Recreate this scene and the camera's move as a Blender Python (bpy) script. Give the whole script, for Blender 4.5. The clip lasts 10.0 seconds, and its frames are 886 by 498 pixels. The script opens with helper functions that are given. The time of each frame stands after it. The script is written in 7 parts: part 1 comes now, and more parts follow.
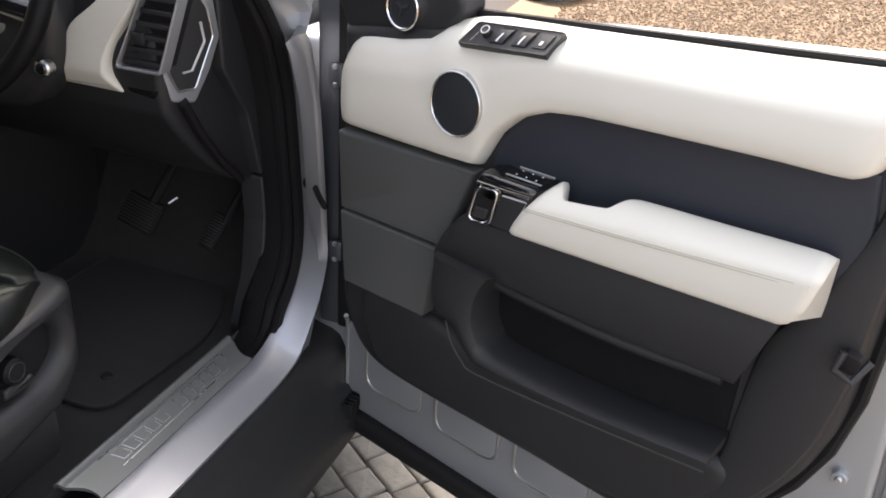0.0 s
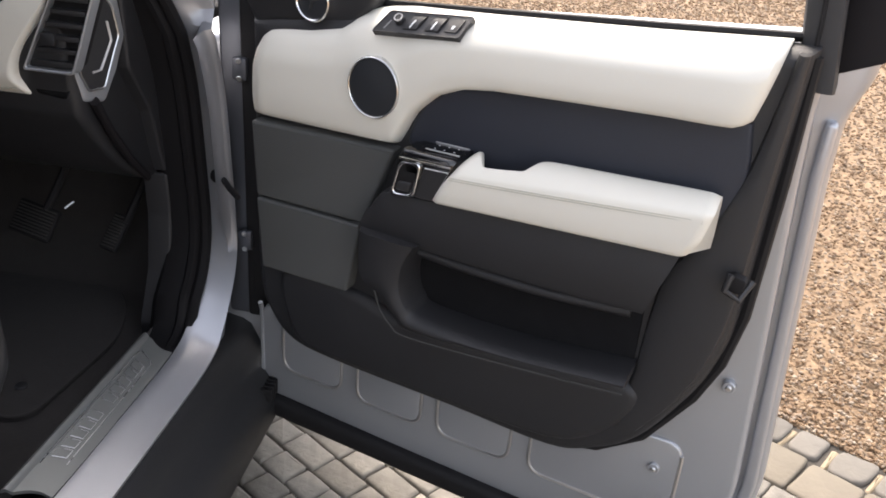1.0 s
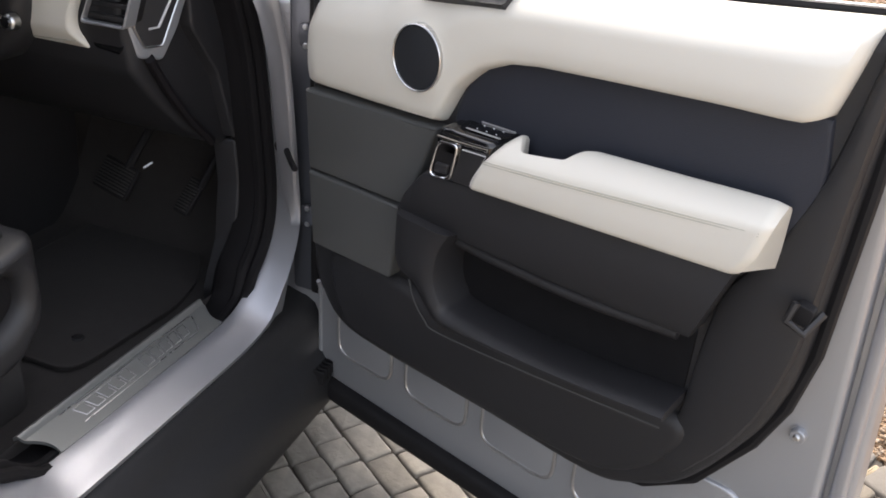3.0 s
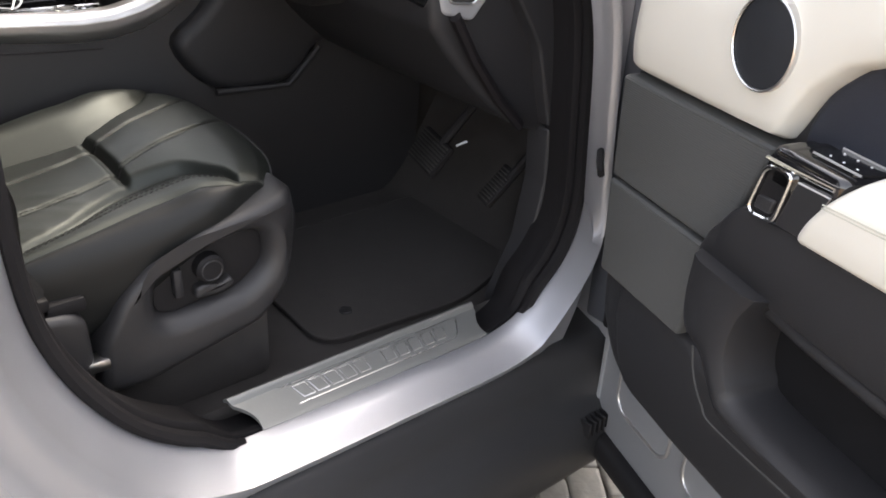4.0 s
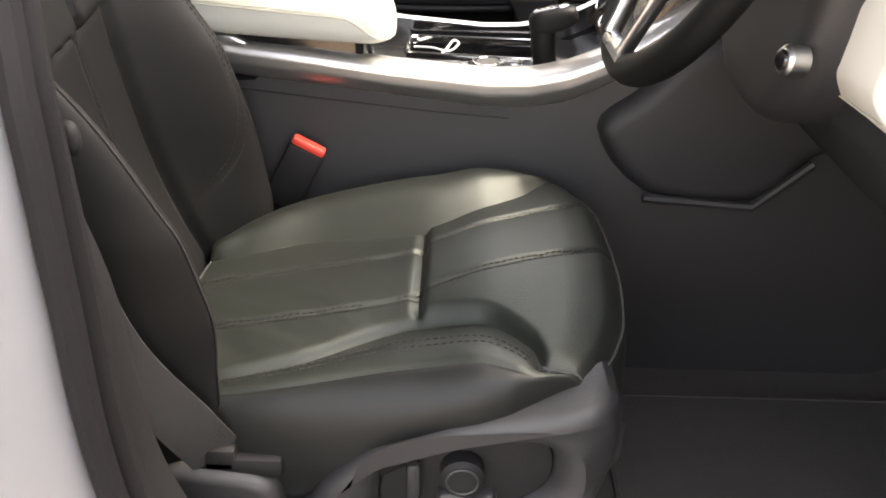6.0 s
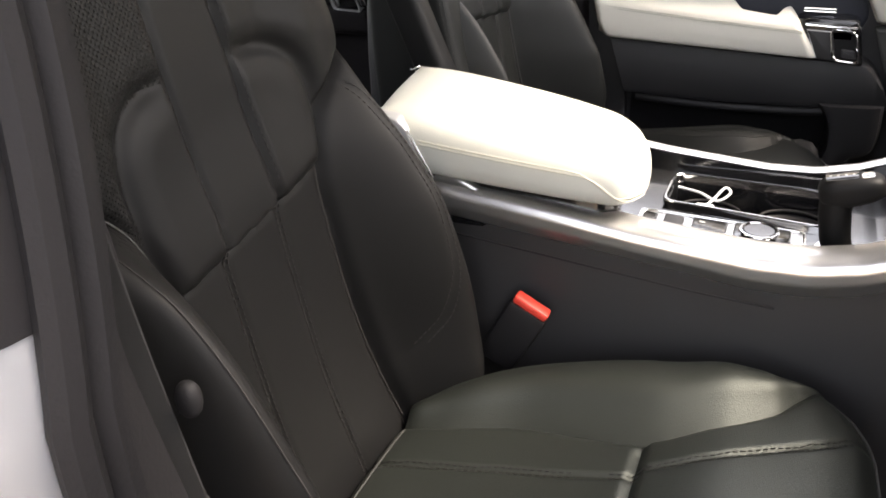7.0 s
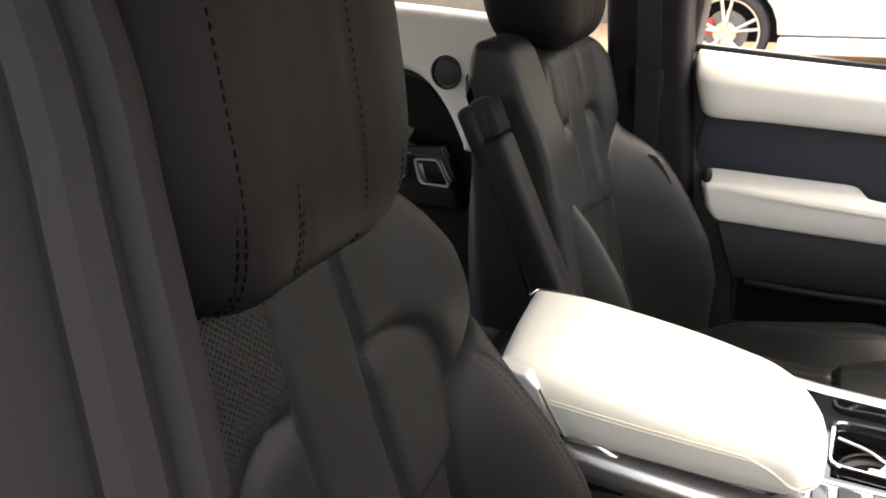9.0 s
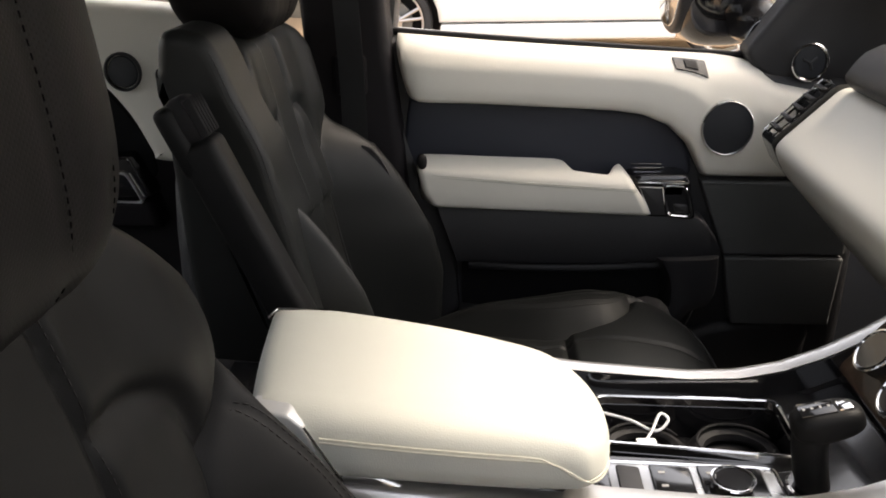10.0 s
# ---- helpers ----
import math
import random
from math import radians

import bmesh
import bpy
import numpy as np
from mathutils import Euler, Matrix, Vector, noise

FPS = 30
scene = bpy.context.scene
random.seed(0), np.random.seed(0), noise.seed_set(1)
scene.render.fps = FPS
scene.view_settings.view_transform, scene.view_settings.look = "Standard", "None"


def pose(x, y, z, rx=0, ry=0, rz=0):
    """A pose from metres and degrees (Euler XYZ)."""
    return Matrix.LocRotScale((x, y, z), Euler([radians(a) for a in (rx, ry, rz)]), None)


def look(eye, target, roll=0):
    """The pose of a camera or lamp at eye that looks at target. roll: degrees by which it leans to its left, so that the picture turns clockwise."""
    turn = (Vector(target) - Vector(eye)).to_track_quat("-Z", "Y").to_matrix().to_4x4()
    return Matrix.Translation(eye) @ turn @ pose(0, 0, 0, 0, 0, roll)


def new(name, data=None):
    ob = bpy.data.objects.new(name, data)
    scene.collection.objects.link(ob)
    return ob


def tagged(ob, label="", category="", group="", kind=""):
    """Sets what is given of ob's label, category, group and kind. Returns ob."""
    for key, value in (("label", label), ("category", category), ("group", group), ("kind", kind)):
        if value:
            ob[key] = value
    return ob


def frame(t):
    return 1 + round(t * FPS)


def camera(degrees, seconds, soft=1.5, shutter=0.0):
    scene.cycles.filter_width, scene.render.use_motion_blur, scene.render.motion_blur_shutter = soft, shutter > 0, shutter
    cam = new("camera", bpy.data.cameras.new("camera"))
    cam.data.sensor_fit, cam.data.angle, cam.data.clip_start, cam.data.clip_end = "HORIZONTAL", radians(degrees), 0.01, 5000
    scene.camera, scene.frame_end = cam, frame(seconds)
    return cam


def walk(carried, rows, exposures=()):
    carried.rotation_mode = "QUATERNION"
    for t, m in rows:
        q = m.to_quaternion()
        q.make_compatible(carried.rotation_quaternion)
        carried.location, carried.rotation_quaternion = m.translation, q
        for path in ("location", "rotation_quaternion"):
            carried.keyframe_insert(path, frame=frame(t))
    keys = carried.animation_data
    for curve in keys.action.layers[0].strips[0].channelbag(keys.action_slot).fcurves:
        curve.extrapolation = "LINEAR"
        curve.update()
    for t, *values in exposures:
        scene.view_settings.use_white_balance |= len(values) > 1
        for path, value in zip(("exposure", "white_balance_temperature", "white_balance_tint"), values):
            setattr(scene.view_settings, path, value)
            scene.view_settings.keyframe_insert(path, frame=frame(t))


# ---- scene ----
cam = camera(54.7, 10.0, soft=1.8)
PATH = [
    (0, (-1.177, -0.723, 1.495), (0.495, -0.132, 0.571), 4.0),
    (0.5, (-1.277, -0.688, 1.5), (0.456, -0.29, 0.584), 4.3),
    (1, (-1.333, -0.619, 1.494), (0.44, -0.395, 0.597), 4.7),
    (1.5, (-1.302, -0.634, 1.491), (0.477, -0.461, 0.594), 4.9),
    (2, (-1.216, -0.704, 1.462), (0.556, -0.497, 0.559), 4.8),
    (2.2, (-1.193, -0.727, 1.453), (0.569, -0.465, 0.543), 4.7),
    (3.3, (-1.142, -0.821, 1.43), (0.427, -0.017, 0.485), 4.1),
    (3.5, (-1.06, -0.829, 1.405), (0.414, 0.129, 0.451), 3.9),
    (4, (-0.838, -0.784, 1.324), (0.298, 0.55, 0.36), 3.3),
    (4.5, (-0.666, -0.675, 1.281), (0.207, 0.843, 0.316), 2.9),
    (5, (-0.533, -0.564, 1.257), (0.107, 1.072, 0.301), 2.6),
    (5.5, (-0.472, -0.495, 1.268), (-0.12, 1.225, 0.309), 2.2),
    (5.7, (-0.463, -0.467, 1.27), (-0.252, 1.279, 0.318), 2.1),
    (6.8, (-0.371, -0.2, 1.372), (-0.938, 1.468, 0.425), -1.6),
    (7, (-0.387, -0.169, 1.393), (-1.068, 1.466, 0.465), -1.8),
    (7.5, (-0.401, -0.085, 1.443), (-1.313, 1.467, 0.572), -2.0),
    (8, (-0.411, -0.044, 1.495), (-1.414, 1.48, 0.676), -2.0),
    (8.5, (-0.452, -0.035, 1.52), (-1.45, 1.525, 0.767), -1.6),
    (9, (-0.551, -0.03, 1.504), (-1.347, 1.658, 0.785), -1.7),
    (9.5, (-0.602, -0.008, 1.493), (-1.077, 1.792, 0.762), -1.5),
    (10, (-0.63, 0.073, 1.475), (-0.743, 1.926, 0.731), -1.2),
]
walk(cam, [(t, look(eye, target, roll)) for t, eye, target, roll in PATH], [(0, 2.2, 6900, 13), (1.0, 2.12, 6900, 13), (2.2, 2.1, 6900, 13), (3.5, 2.2, 6900, 13), (4.0, 2.85, 7100, 13), (4.5, 3.3, 7300, 13), (5.5, 3.85, 7600, 13), (7.0, 3.3, 7400, 14), (8.5, 3.35, 7400, 15), (9.0, 3.15, 7400, 14), (9.5, 2.7, 7400, 13), (10, 2.3, 7400, 13)])

# ---- world and light ----
world = bpy.data.worlds.new("world")
scene.world = world
world.use_nodes = True
_nt = world.node_tree
_sky = _nt.nodes.new("ShaderNodeTexSky")
_sky.sky_type = "NISHITA"
_sky.sun_disc = False
_sky.sun_elevation, _sky.sun_rotation = radians(54), radians(71)
_sky.air_density, _sky.dust_density = 1.0, 3.0
_soft = _nt.nodes.new("ShaderNodeHueSaturation")
_soft.inputs["Saturation"].default_value = 0.45
_nt.links.new(_sky.outputs[0], _soft.inputs["Color"])
_nt.links.new(_soft.outputs[0], _nt.nodes["Background"].inputs[0])
_nt.nodes["Background"].inputs[1].default_value = 0.15

sun_data = bpy.data.lights.new("sun", "SUN")
sun_data.energy, sun_data.angle, sun_data.color = 1.3, radians(18), (1.0, 0.92, 0.82)
sun = new("sun", sun_data)
sun.matrix_world = look((4.6, 1.6, 7.4), (0, 0, 0.6))

# ---- materials ----


def mat(name, color, rough=0.5, metal=0.0, bump=0.0, bump_scale=400.0, vary=0.15, vary_scale=6.0,
        coat=0.0, spec=0.5, kind="noise", random_tone=0.0, sheen=0.0):
    m = bpy.data.materials.new(name)
    m.use_nodes = True
    nt = m.node_tree
    b = nt.nodes["Principled BSDF"]
    b.inputs["Roughness"].default_value = rough
    b.inputs["Metallic"].default_value = metal
    b.inputs["Coat Weight"].default_value = coat
    b.inputs["Coat Roughness"].default_value = 0.08
    b.inputs["Specular IOR Level"].default_value = spec
    b.inputs["Sheen Weight"].default_value = sheen
    tc = nt.nodes.new("ShaderNodeTexCoord")
    n1 = nt.nodes.new("ShaderNodeTexNoise")
    n1.inputs["Scale"].default_value, n1.inputs["Detail"].default_value = vary_scale, 4
    nt.links.new(tc.outputs["Object"], n1.inputs["Vector"])
    ramp = nt.nodes.new("ShaderNodeMix")
    ramp.data_type = "RGBA"
    c0 = [c * (1 - vary) for c in color]
    c1 = [min(1, c * (1 + vary)) for c in color]
    ramp.inputs[6].default_value, ramp.inputs[7].default_value = (*c0, 1), (*c1, 1)
    nt.links.new(n1.outputs["Fac"], ramp.inputs[0])
    out = ramp.outputs[2]
    if random_tone:
        info = nt.nodes.new("ShaderNodeObjectInfo")
        mp = nt.nodes.new("ShaderNodeMapRange")
        mp.inputs[3].default_value, mp.inputs[4].default_value = 1 - random_tone, 1 + random_tone
        nt.links.new(info.outputs["Random"], mp.inputs[0])
        mul = nt.nodes.new("ShaderNodeVectorMath")
        mul.operation = "SCALE"
        nt.links.new(out, mul.inputs[0])
        nt.links.new(mp.outputs[0], mul.inputs["Scale"])
        out = mul.outputs[0]
    nt.links.new(out, b.inputs["Base Color"])
    r = nt.nodes.new("ShaderNodeMapRange")
    r.inputs[3].default_value, r.inputs[4].default_value = max(0.02, rough - 0.07), min(1, rough + 0.07)
    nt.links.new(n1.outputs["Fac"], r.inputs[0])
    nt.links.new(r.outputs[0], b.inputs["Roughness"])
    if bump:
        if kind == "cells":
            n2 = nt.nodes.new("ShaderNodeTexVoronoi")
            n2.inputs["Scale"].default_value = bump_scale
            src = n2.outputs["Distance"]
        elif kind == "holes":
            sep = nt.nodes.new("ShaderNodeSeparateXYZ")
            nt.links.new(tc.outputs["Object"], sep.inputs[0])
            com = nt.nodes.new("ShaderNodeCombineXYZ")
            for k, op in ((0, "ADD"), (1, "SUBTRACT")):
                add = nt.nodes.new("ShaderNodeMath")
                add.operation = op
                nt.links.new(sep.outputs[1], add.inputs[0])
                nt.links.new(sep.outputs[2], add.inputs[1])
                nt.links.new(add.outputs[0], com.inputs[k])
            n2 = nt.nodes.new("ShaderNodeTexVoronoi")
            n2.voronoi_dimensions = "2D"
            n2.inputs["Scale"].default_value, n2.inputs["Randomness"].default_value = bump_scale, 0.0
            hole = nt.nodes.new("ShaderNodeMapRange")
            hole.inputs[1].default_value, hole.inputs[2].default_value = 0.16, 0.30
            nt.links.new(n2.outputs["Distance"], hole.inputs[0])
            dark = nt.nodes.new("ShaderNodeMix")
            dark.data_type = "RGBA"
            dark.inputs[6].default_value = (0.004, 0.004, 0.004, 1)
            nt.links.new(hole.outputs[0], dark.inputs[0])
            nt.links.new(out, dark.inputs[7])
            nt.links.new(dark.outputs[2], b.inputs["Base Color"])
            src = hole.outputs[0]
        elif kind == "ribs":
            n2 = nt.nodes.new("ShaderNodeTexWave")
            n2.wave_type, n2.bands_direction = "BANDS", "Z"
            n2.inputs["Scale"].default_value = bump_scale
            src = n2.outputs["Fac"]
        else:
            n2 = nt.nodes.new("ShaderNodeTexNoise")
            n2.inputs["Scale"].default_value, n2.inputs["Detail"].default_value = bump_scale, 3
            src = n2.outputs["Fac"]
        nt.links.new(com.outputs[0] if kind == "holes" else tc.outputs["Object"], n2.inputs["Vector"])
        bp = nt.nodes.new("ShaderNodeBump")
        bp.inputs["Strength"].default_value, bp.inputs["Distance"].default_value = bump, 0.002
        nt.links.new(src, bp.inputs["Height"])
        nt.links.new(bp.outputs[0], b.inputs["Normal"])
    return m


LEATHER = mat("black_leather", (0.0060, 0.0060, 0.0062), 0.52, spec=0.16, bump=0.06, bump_scale=1100, kind="cells", vary=0.12)
CUSHION = mat("polished_black_leather", (0.0078, 0.0090, 0.0081), 0.45, bump=0.18, bump_scale=700, kind="cells", vary=0.15, spec=0.50, coat=0.18)
CUSHION.node_tree.nodes["Principled BSDF"].inputs["Coat Roughness"].default_value = 0.48
# green of light through the window glass put into the leather's reflection tints
CUSHION.node_tree.nodes["Principled BSDF"].inputs["Specular Tint"].default_value = (0.93, 1.0, 0.91, 1)
CUSHION.node_tree.nodes["Principled BSDF"].inputs["Coat Tint"].default_value = (0.96, 1.0, 0.95, 1)
# bolster leather; also serves as the lit copy of LEATHER on the passenger backrest
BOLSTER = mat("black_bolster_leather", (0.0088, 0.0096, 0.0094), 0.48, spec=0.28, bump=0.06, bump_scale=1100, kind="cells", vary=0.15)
HEADREST = mat("fine_perforated_leather", (0.0066, 0.0058, 0.0061), 0.56, bump=0.16, bump_scale=260, kind="holes", vary=0.12, spec=0.11)
PERF = mat("perforated_leather", (0.0083, 0.0082, 0.0084), 0.52, bump=1.0, bump_scale=185, kind="holes", vary=0.12, spec=0.15)
CREAM = mat("ivory_leather", (0.69, 0.665, 0.595), 0.46, bump=0.06, bump_scale=700, kind="cells", vary=0.03)
LID_HIDE = mat("grey_ivory_leather", (0.53, 0.53, 0.475), 0.5, bump=0.08, bump_scale=700, kind="cells", vary=0.05, vary_scale=14)
STITCH = mat("ivory_thread", (0.48, 0.47, 0.40), 0.8, vary=0.05)
THREAD = mat("dark_thread", (0.009, 0.0078, 0.0075), 0.75, vary=0.1)
BLACK_THREAD = mat("black_thread", (0.0018, 0.0016, 0.0017), 0.85, spec=0.1, vary=0.1)
PIPING = mat("grey_piping", (0.036, 0.036, 0.035), 0.5, vary=0.1)
# matt black; in the door pockets it stands for the shade of their depth
MATT_BLACK = mat("matt_black", (0.010, 0.010, 0.011), 0.98, spec=0.1, vary=0.3, vary_scale=40)
PLASTIC = mat("black_soft_plastic", (0.0172, 0.0170, 0.0190), 0.52, bump=0.35, bump_scale=900, vary=0.1)
PLASTIC_GREY = mat("dark_grey_plastic", (0.024, 0.0235, 0.025), 0.45, bump=0.25, bump_scale=900, vary=0.08)
SILL = mat("black_sill_plastic", (0.016, 0.016, 0.0172), 0.55, spec=0.35, bump=0.3, bump_scale=700, vary=0.15)
# silver body paint with the shade on the front pillar put into its colour
SHADED_SILVER = mat("shaded_silver_paint", (0.085, 0.09, 0.105), 0.4, metal=0.5, vary=0.06, bump=0.05, bump_scale=60)
CAP_GREY = mat("dark_satin_cover", (0.008, 0.0075, 0.0085), 0.75, spec=0.15, vary=0.08, bump=0.1, bump_scale=600)
NAVY = mat("navy_leather_cloth", (0.020, 0.023, 0.034), 0.6, bump=0.2, bump_scale=800, kind="cells", vary=0.1)
FABRIC = mat("grey_ribbed_cloth", (0.070, 0.072, 0.071), 0.85, bump=0.3, bump_scale=110, kind="ribs", vary=0.08)
CARPET = mat("black_carpet", (0.041, 0.0365, 0.0345), 0.95, bump=1.0, bump_scale=600, vary=0.3, vary_scale=30, sheen=0.04)
MAT_CLOTH = mat("dark_mat_pile", (0.038, 0.0340, 0.0320), 0.95, bump=1.0, bump_scale=500, vary=0.3, vary_scale=40, sheen=0.04)
RUBBER = mat("black_rubber", (0.010, 0.0095, 0.0105), 0.65, spec=0.25, bump=0.2, bump_scale=300, vary=0.2)
SILVER = mat("silver_paint", (0.45, 0.46, 0.49), 0.40, metal=0.75, coat=0.3, vary=0.03, bump=0.03, bump_scale=1500)
PANEL_SILVER = mat("silver_inner_paint", (0.40, 0.41, 0.43), 0.36, metal=0.55, vary=0.04, bump=0.04, bump_scale=60)
ALU = mat("brushed_aluminium", (0.62, 0.61, 0.60), 0.30, metal=0.9, vary=0.05, bump=0.08, bump_scale=250)
TREAD = mat("satin_steel", (0.19, 0.195, 0.19), 0.42, metal=0.45, vary=0.05, bump=0.08, bump_scale=250)
CHROME = mat("chrome", (0.80, 0.80, 0.80), 0.12, metal=1.0, vary=0.02)
PALE_STEEL = mat("pale_satin_steel", (0.55, 0.55, 0.55), 0.35, metal=0.35, vary=0.05)
SATIN = mat("satin_chrome", (0.62, 0.62, 0.62), 0.28, metal=1.0, vary=0.04)
PIANO = mat("gloss_black", (0.008, 0.008, 0.009), 0.12, coat=0.6, vary=0.1)
WOOD = mat("dark_wood_veneer", (0.055, 0.034, 0.022), 0.25, coat=0.5, vary=0.4, vary_scale=14)
# light on the pedal ribs put into the colour, a tone above the pad
PEDAL_RIB = mat("lit_rib_rubber", (0.032, 0.031, 0.029), 0.6, vary=0.2)
RED = mat("red_plastic", (0.75, 0.06, 0.04), 0.45, vary=0.05)
WHITE_MARK = mat("white_print", (0.75, 0.76, 0.78), 0.5, vary=0.02)
GREYMARK = mat("grey_print", (0.30, 0.30, 0.30), 0.5, vary=0.02)
BELT = mat("belt_webbing", (0.014, 0.014, 0.015), 0.8, bump=0.6, bump_scale=900, kind="ribs", vary=0.1)
GRILLE = mat("speaker_mesh", (0.012, 0.014, 0.018), 0.55, bump=0.35, bump_scale=1100, kind="cells", vary=0.1)
PILLAR = mat("pillar_trim", (0.0092, 0.0078, 0.0090), 0.65, spec=0.2, bump=0.2, bump_scale=900, vary=0.08)
HEADLINER = mat("dark_headliner", (0.05, 0.05, 0.052), 0.95, bump=0.3, bump_scale=500, vary=0.04)
SETT = mat("grey_sett", (0.175, 0.16, 0.137), 0.9, bump=0.9, bump_scale=70, vary=0.5, vary_scale=22, random_tone=0.25)
SLAB = mat("buff_slab", (0.140, 0.120, 0.092), 0.9, bump=0.7, bump_scale=60, vary=0.2, vary_scale=16, random_tone=0.15)
EDGE_STONE = mat("grey_edge_stone", (0.126, 0.114, 0.098), 0.9, bump=0.7, bump_scale=60, vary=0.22, vary_scale=18, random_tone=0.15)
SAND = mat("pale_sand", (0.27, 0.22, 0.15), 0.95, bump=0.8, bump_scale=200, vary=0.2, vary_scale=40)
JOINT = mat("sand_joint", (0.055, 0.048, 0.040), 0.95, bump=0.8, bump_scale=200, vary=0.3, vary_scale=40)
GRAVEL_BED = mat("gravel_bed", (0.25, 0.172, 0.106), 0.95, bump=1.0, bump_scale=90, kind="cells", vary=0.45, vary_scale=55)
WHITE_PAINT = mat("white_car_paint", (0.80, 0.80, 0.78), 0.25, coat=0.6, vary=0.02)
RENDER_WALL = mat("cream_render", (0.74, 0.68, 0.52), 0.9, bump=0.3, bump_scale=60, vary=0.06)
SEAL = mat("matt_door_seal", (0.0092, 0.0086, 0.0095), 0.72, spec=0.18, bump=0.2, bump_scale=300, vary=0.2)
TYRE = mat("tyre_rubber", (0.025, 0.025, 0.026), 0.8, bump=0.3, bump_scale=120, vary=0.15)
MIRROR = mat("mirror_glass", (0.85, 0.86, 0.87), 0.03, metal=1.0, vary=0.0)


def stone_material():
    m = mat("gravel_stone", (0.50, 0.36, 0.24), 0.85, bump=0.4, bump_scale=150, vary=0.2, vary_scale=60)
    nt = m.node_tree
    b = nt.nodes["Principled BSDF"]
    geo = nt.nodes.new("ShaderNodeNewGeometry")
    ramp = nt.nodes.new("ShaderNodeValToRGB")
    e = ramp.color_ramp.elements
    e[0].position, e[0].color = 0.0, (0.115, 0.066, 0.036, 1)
    e[1].position, e[1].color = 1.0, (0.32, 0.264, 0.20, 1)
    for p, c in ((0.3, (0.19, 0.12, 0.066, 1)), (0.6, (0.23, 0.165, 0.106, 1)), (0.8, (0.155, 0.112, 0.079, 1))):
        k = e.new(p)
        k.color = c
    nt.links.new(geo.outputs["Random Per Island"], ramp.inputs[0])
    nt.links.new(ramp.outputs[0], b.inputs["Base Color"])
    return m


STONE = stone_material()


def screen_material():
    """Lightly tinted clear glass that lets daylight through."""
    m = bpy.data.materials.new("tinted_screen")
    m.use_nodes = True
    nt = m.node_tree
    nt.nodes.clear()
    clear, gloss, mix, out = (nt.nodes.new(k) for k in ("ShaderNodeBsdfTransparent", "ShaderNodeBsdfGlossy", "ShaderNodeMixShader", "ShaderNodeOutputMaterial"))
    clear.inputs["Color"].default_value = (0.845, 0.855, 0.86, 1)
    gloss.inputs["Roughness"].default_value = 0.02
    mix.inputs[0].default_value = 0.05
    nt.links.new(clear.outputs[0], mix.inputs[1])
    nt.links.new(gloss.outputs[0], mix.inputs[2])
    nt.links.new(mix.outputs[0], out.inputs[0])
    return m


SCREEN = screen_material()

# ---- mesh tools ----


class Place:
    """Where the things under construction stand: a matrix from the builder's coordinates to the world."""
    m = Matrix.Identity(4)


def thing(name, at, label, category, group="", kind=""):
    ob = new(name)
    ob.location = Place.m @ Vector(at)
    ob.empty_display_size = 0.05
    return tagged(ob, label, category, group, kind)


def origin(ob):
    p = Vector((0, 0, 0))
    while ob:
        p = p + ob.location
        ob = ob.parent
    return p


def part(name, bm, material, parent=None, label="", smooth=40, at=None):
    """One mesh object under a thing or part, from a bmesh in the builder's coordinates."""
    bm.transform(Place.m)
    if Place.m.to_3x3().determinant() < 0:
        bmesh.ops.reverse_faces(bm, faces=bm.faces[:])
    base = origin(parent) if parent else Vector((0, 0, 0))
    if bm.verts:
        c = sum((v.co for v in bm.verts), Vector()) / len(bm.verts)
    else:
        c = base.copy()
    bm.transform(Matrix.Translation(-c))
    me = bpy.data.meshes.new(name)
    for f in bm.faces:
        f.smooth = not f.select
        f.select = False
    bm.to_mesh(me)
    bm.free()
    me.set_sharp_from_angle(angle=radians(smooth))
    me.materials.append(material)
    ob = new(name, me)
    ob.location = c - base
    ob.parent = parent
    if label:
        ob["label"] = label
    return ob


def closed_smooth(pts, each=6, sharp=()):
    """A closed Catmull-Rom line through 2D points."""
    out, n = [], len(pts)
    for i in range(n):
        p0, p1, p2, p3 = (Vector(pts[(i + k) % n]) for k in (-1, 0, 1, 2))
        if i in sharp:
            p0 = p1
        if (i + 1) % n in sharp:
            p3 = p2
        for k in range(each):
            t = k / each
            out.append(0.5 * (2 * p1 + (p2 - p0) * t + (2 * p0 - 5 * p1 + 4 * p2 - p3) * t * t + (3 * p1 - p0 - 3 * p2 + p3) * t ** 3))
    return out


def open_smooth(pts, each=8):
    pts = [Vector(p) for p in pts]
    ext = [2 * pts[0] - pts[1], *pts, 2 * pts[-1] - pts[-2]]
    out = []
    for i in range(1, len(ext) - 2):
        p0, p1, p2, p3 = ext[i - 1:i + 3]
        for k in range(each):
            t = k / each
            out.append(0.5 * (2 * p1 + (p2 - p0) * t + (2 * p0 - 5 * p1 + 4 * p2 - p3) * t * t + (3 * p1 - p0 - 3 * p2 + p3) * t ** 3))
    return out + [pts[-1]]


def rounded(pts, r, seg=4):
    """A polygon with its corners rounded by about r."""
    out, n = [], len(pts)
    for i in range(n):
        a, p, c = Vector(pts[i - 1]), Vector(pts[i]), Vector(pts[(i + 1) % n])
        ra = min(r, (a - p).length * 0.45)
        rc = min(r, (c - p).length * 0.45)
        s, e = p + (a - p).normalized() * ra, p + (c - p).normalized() * rc
        for k in range(seg + 1):
            t = k / seg
            out.append((1 - t) ** 2 * s + 2 * t * (1 - t) * p + t * t * e)
    return out


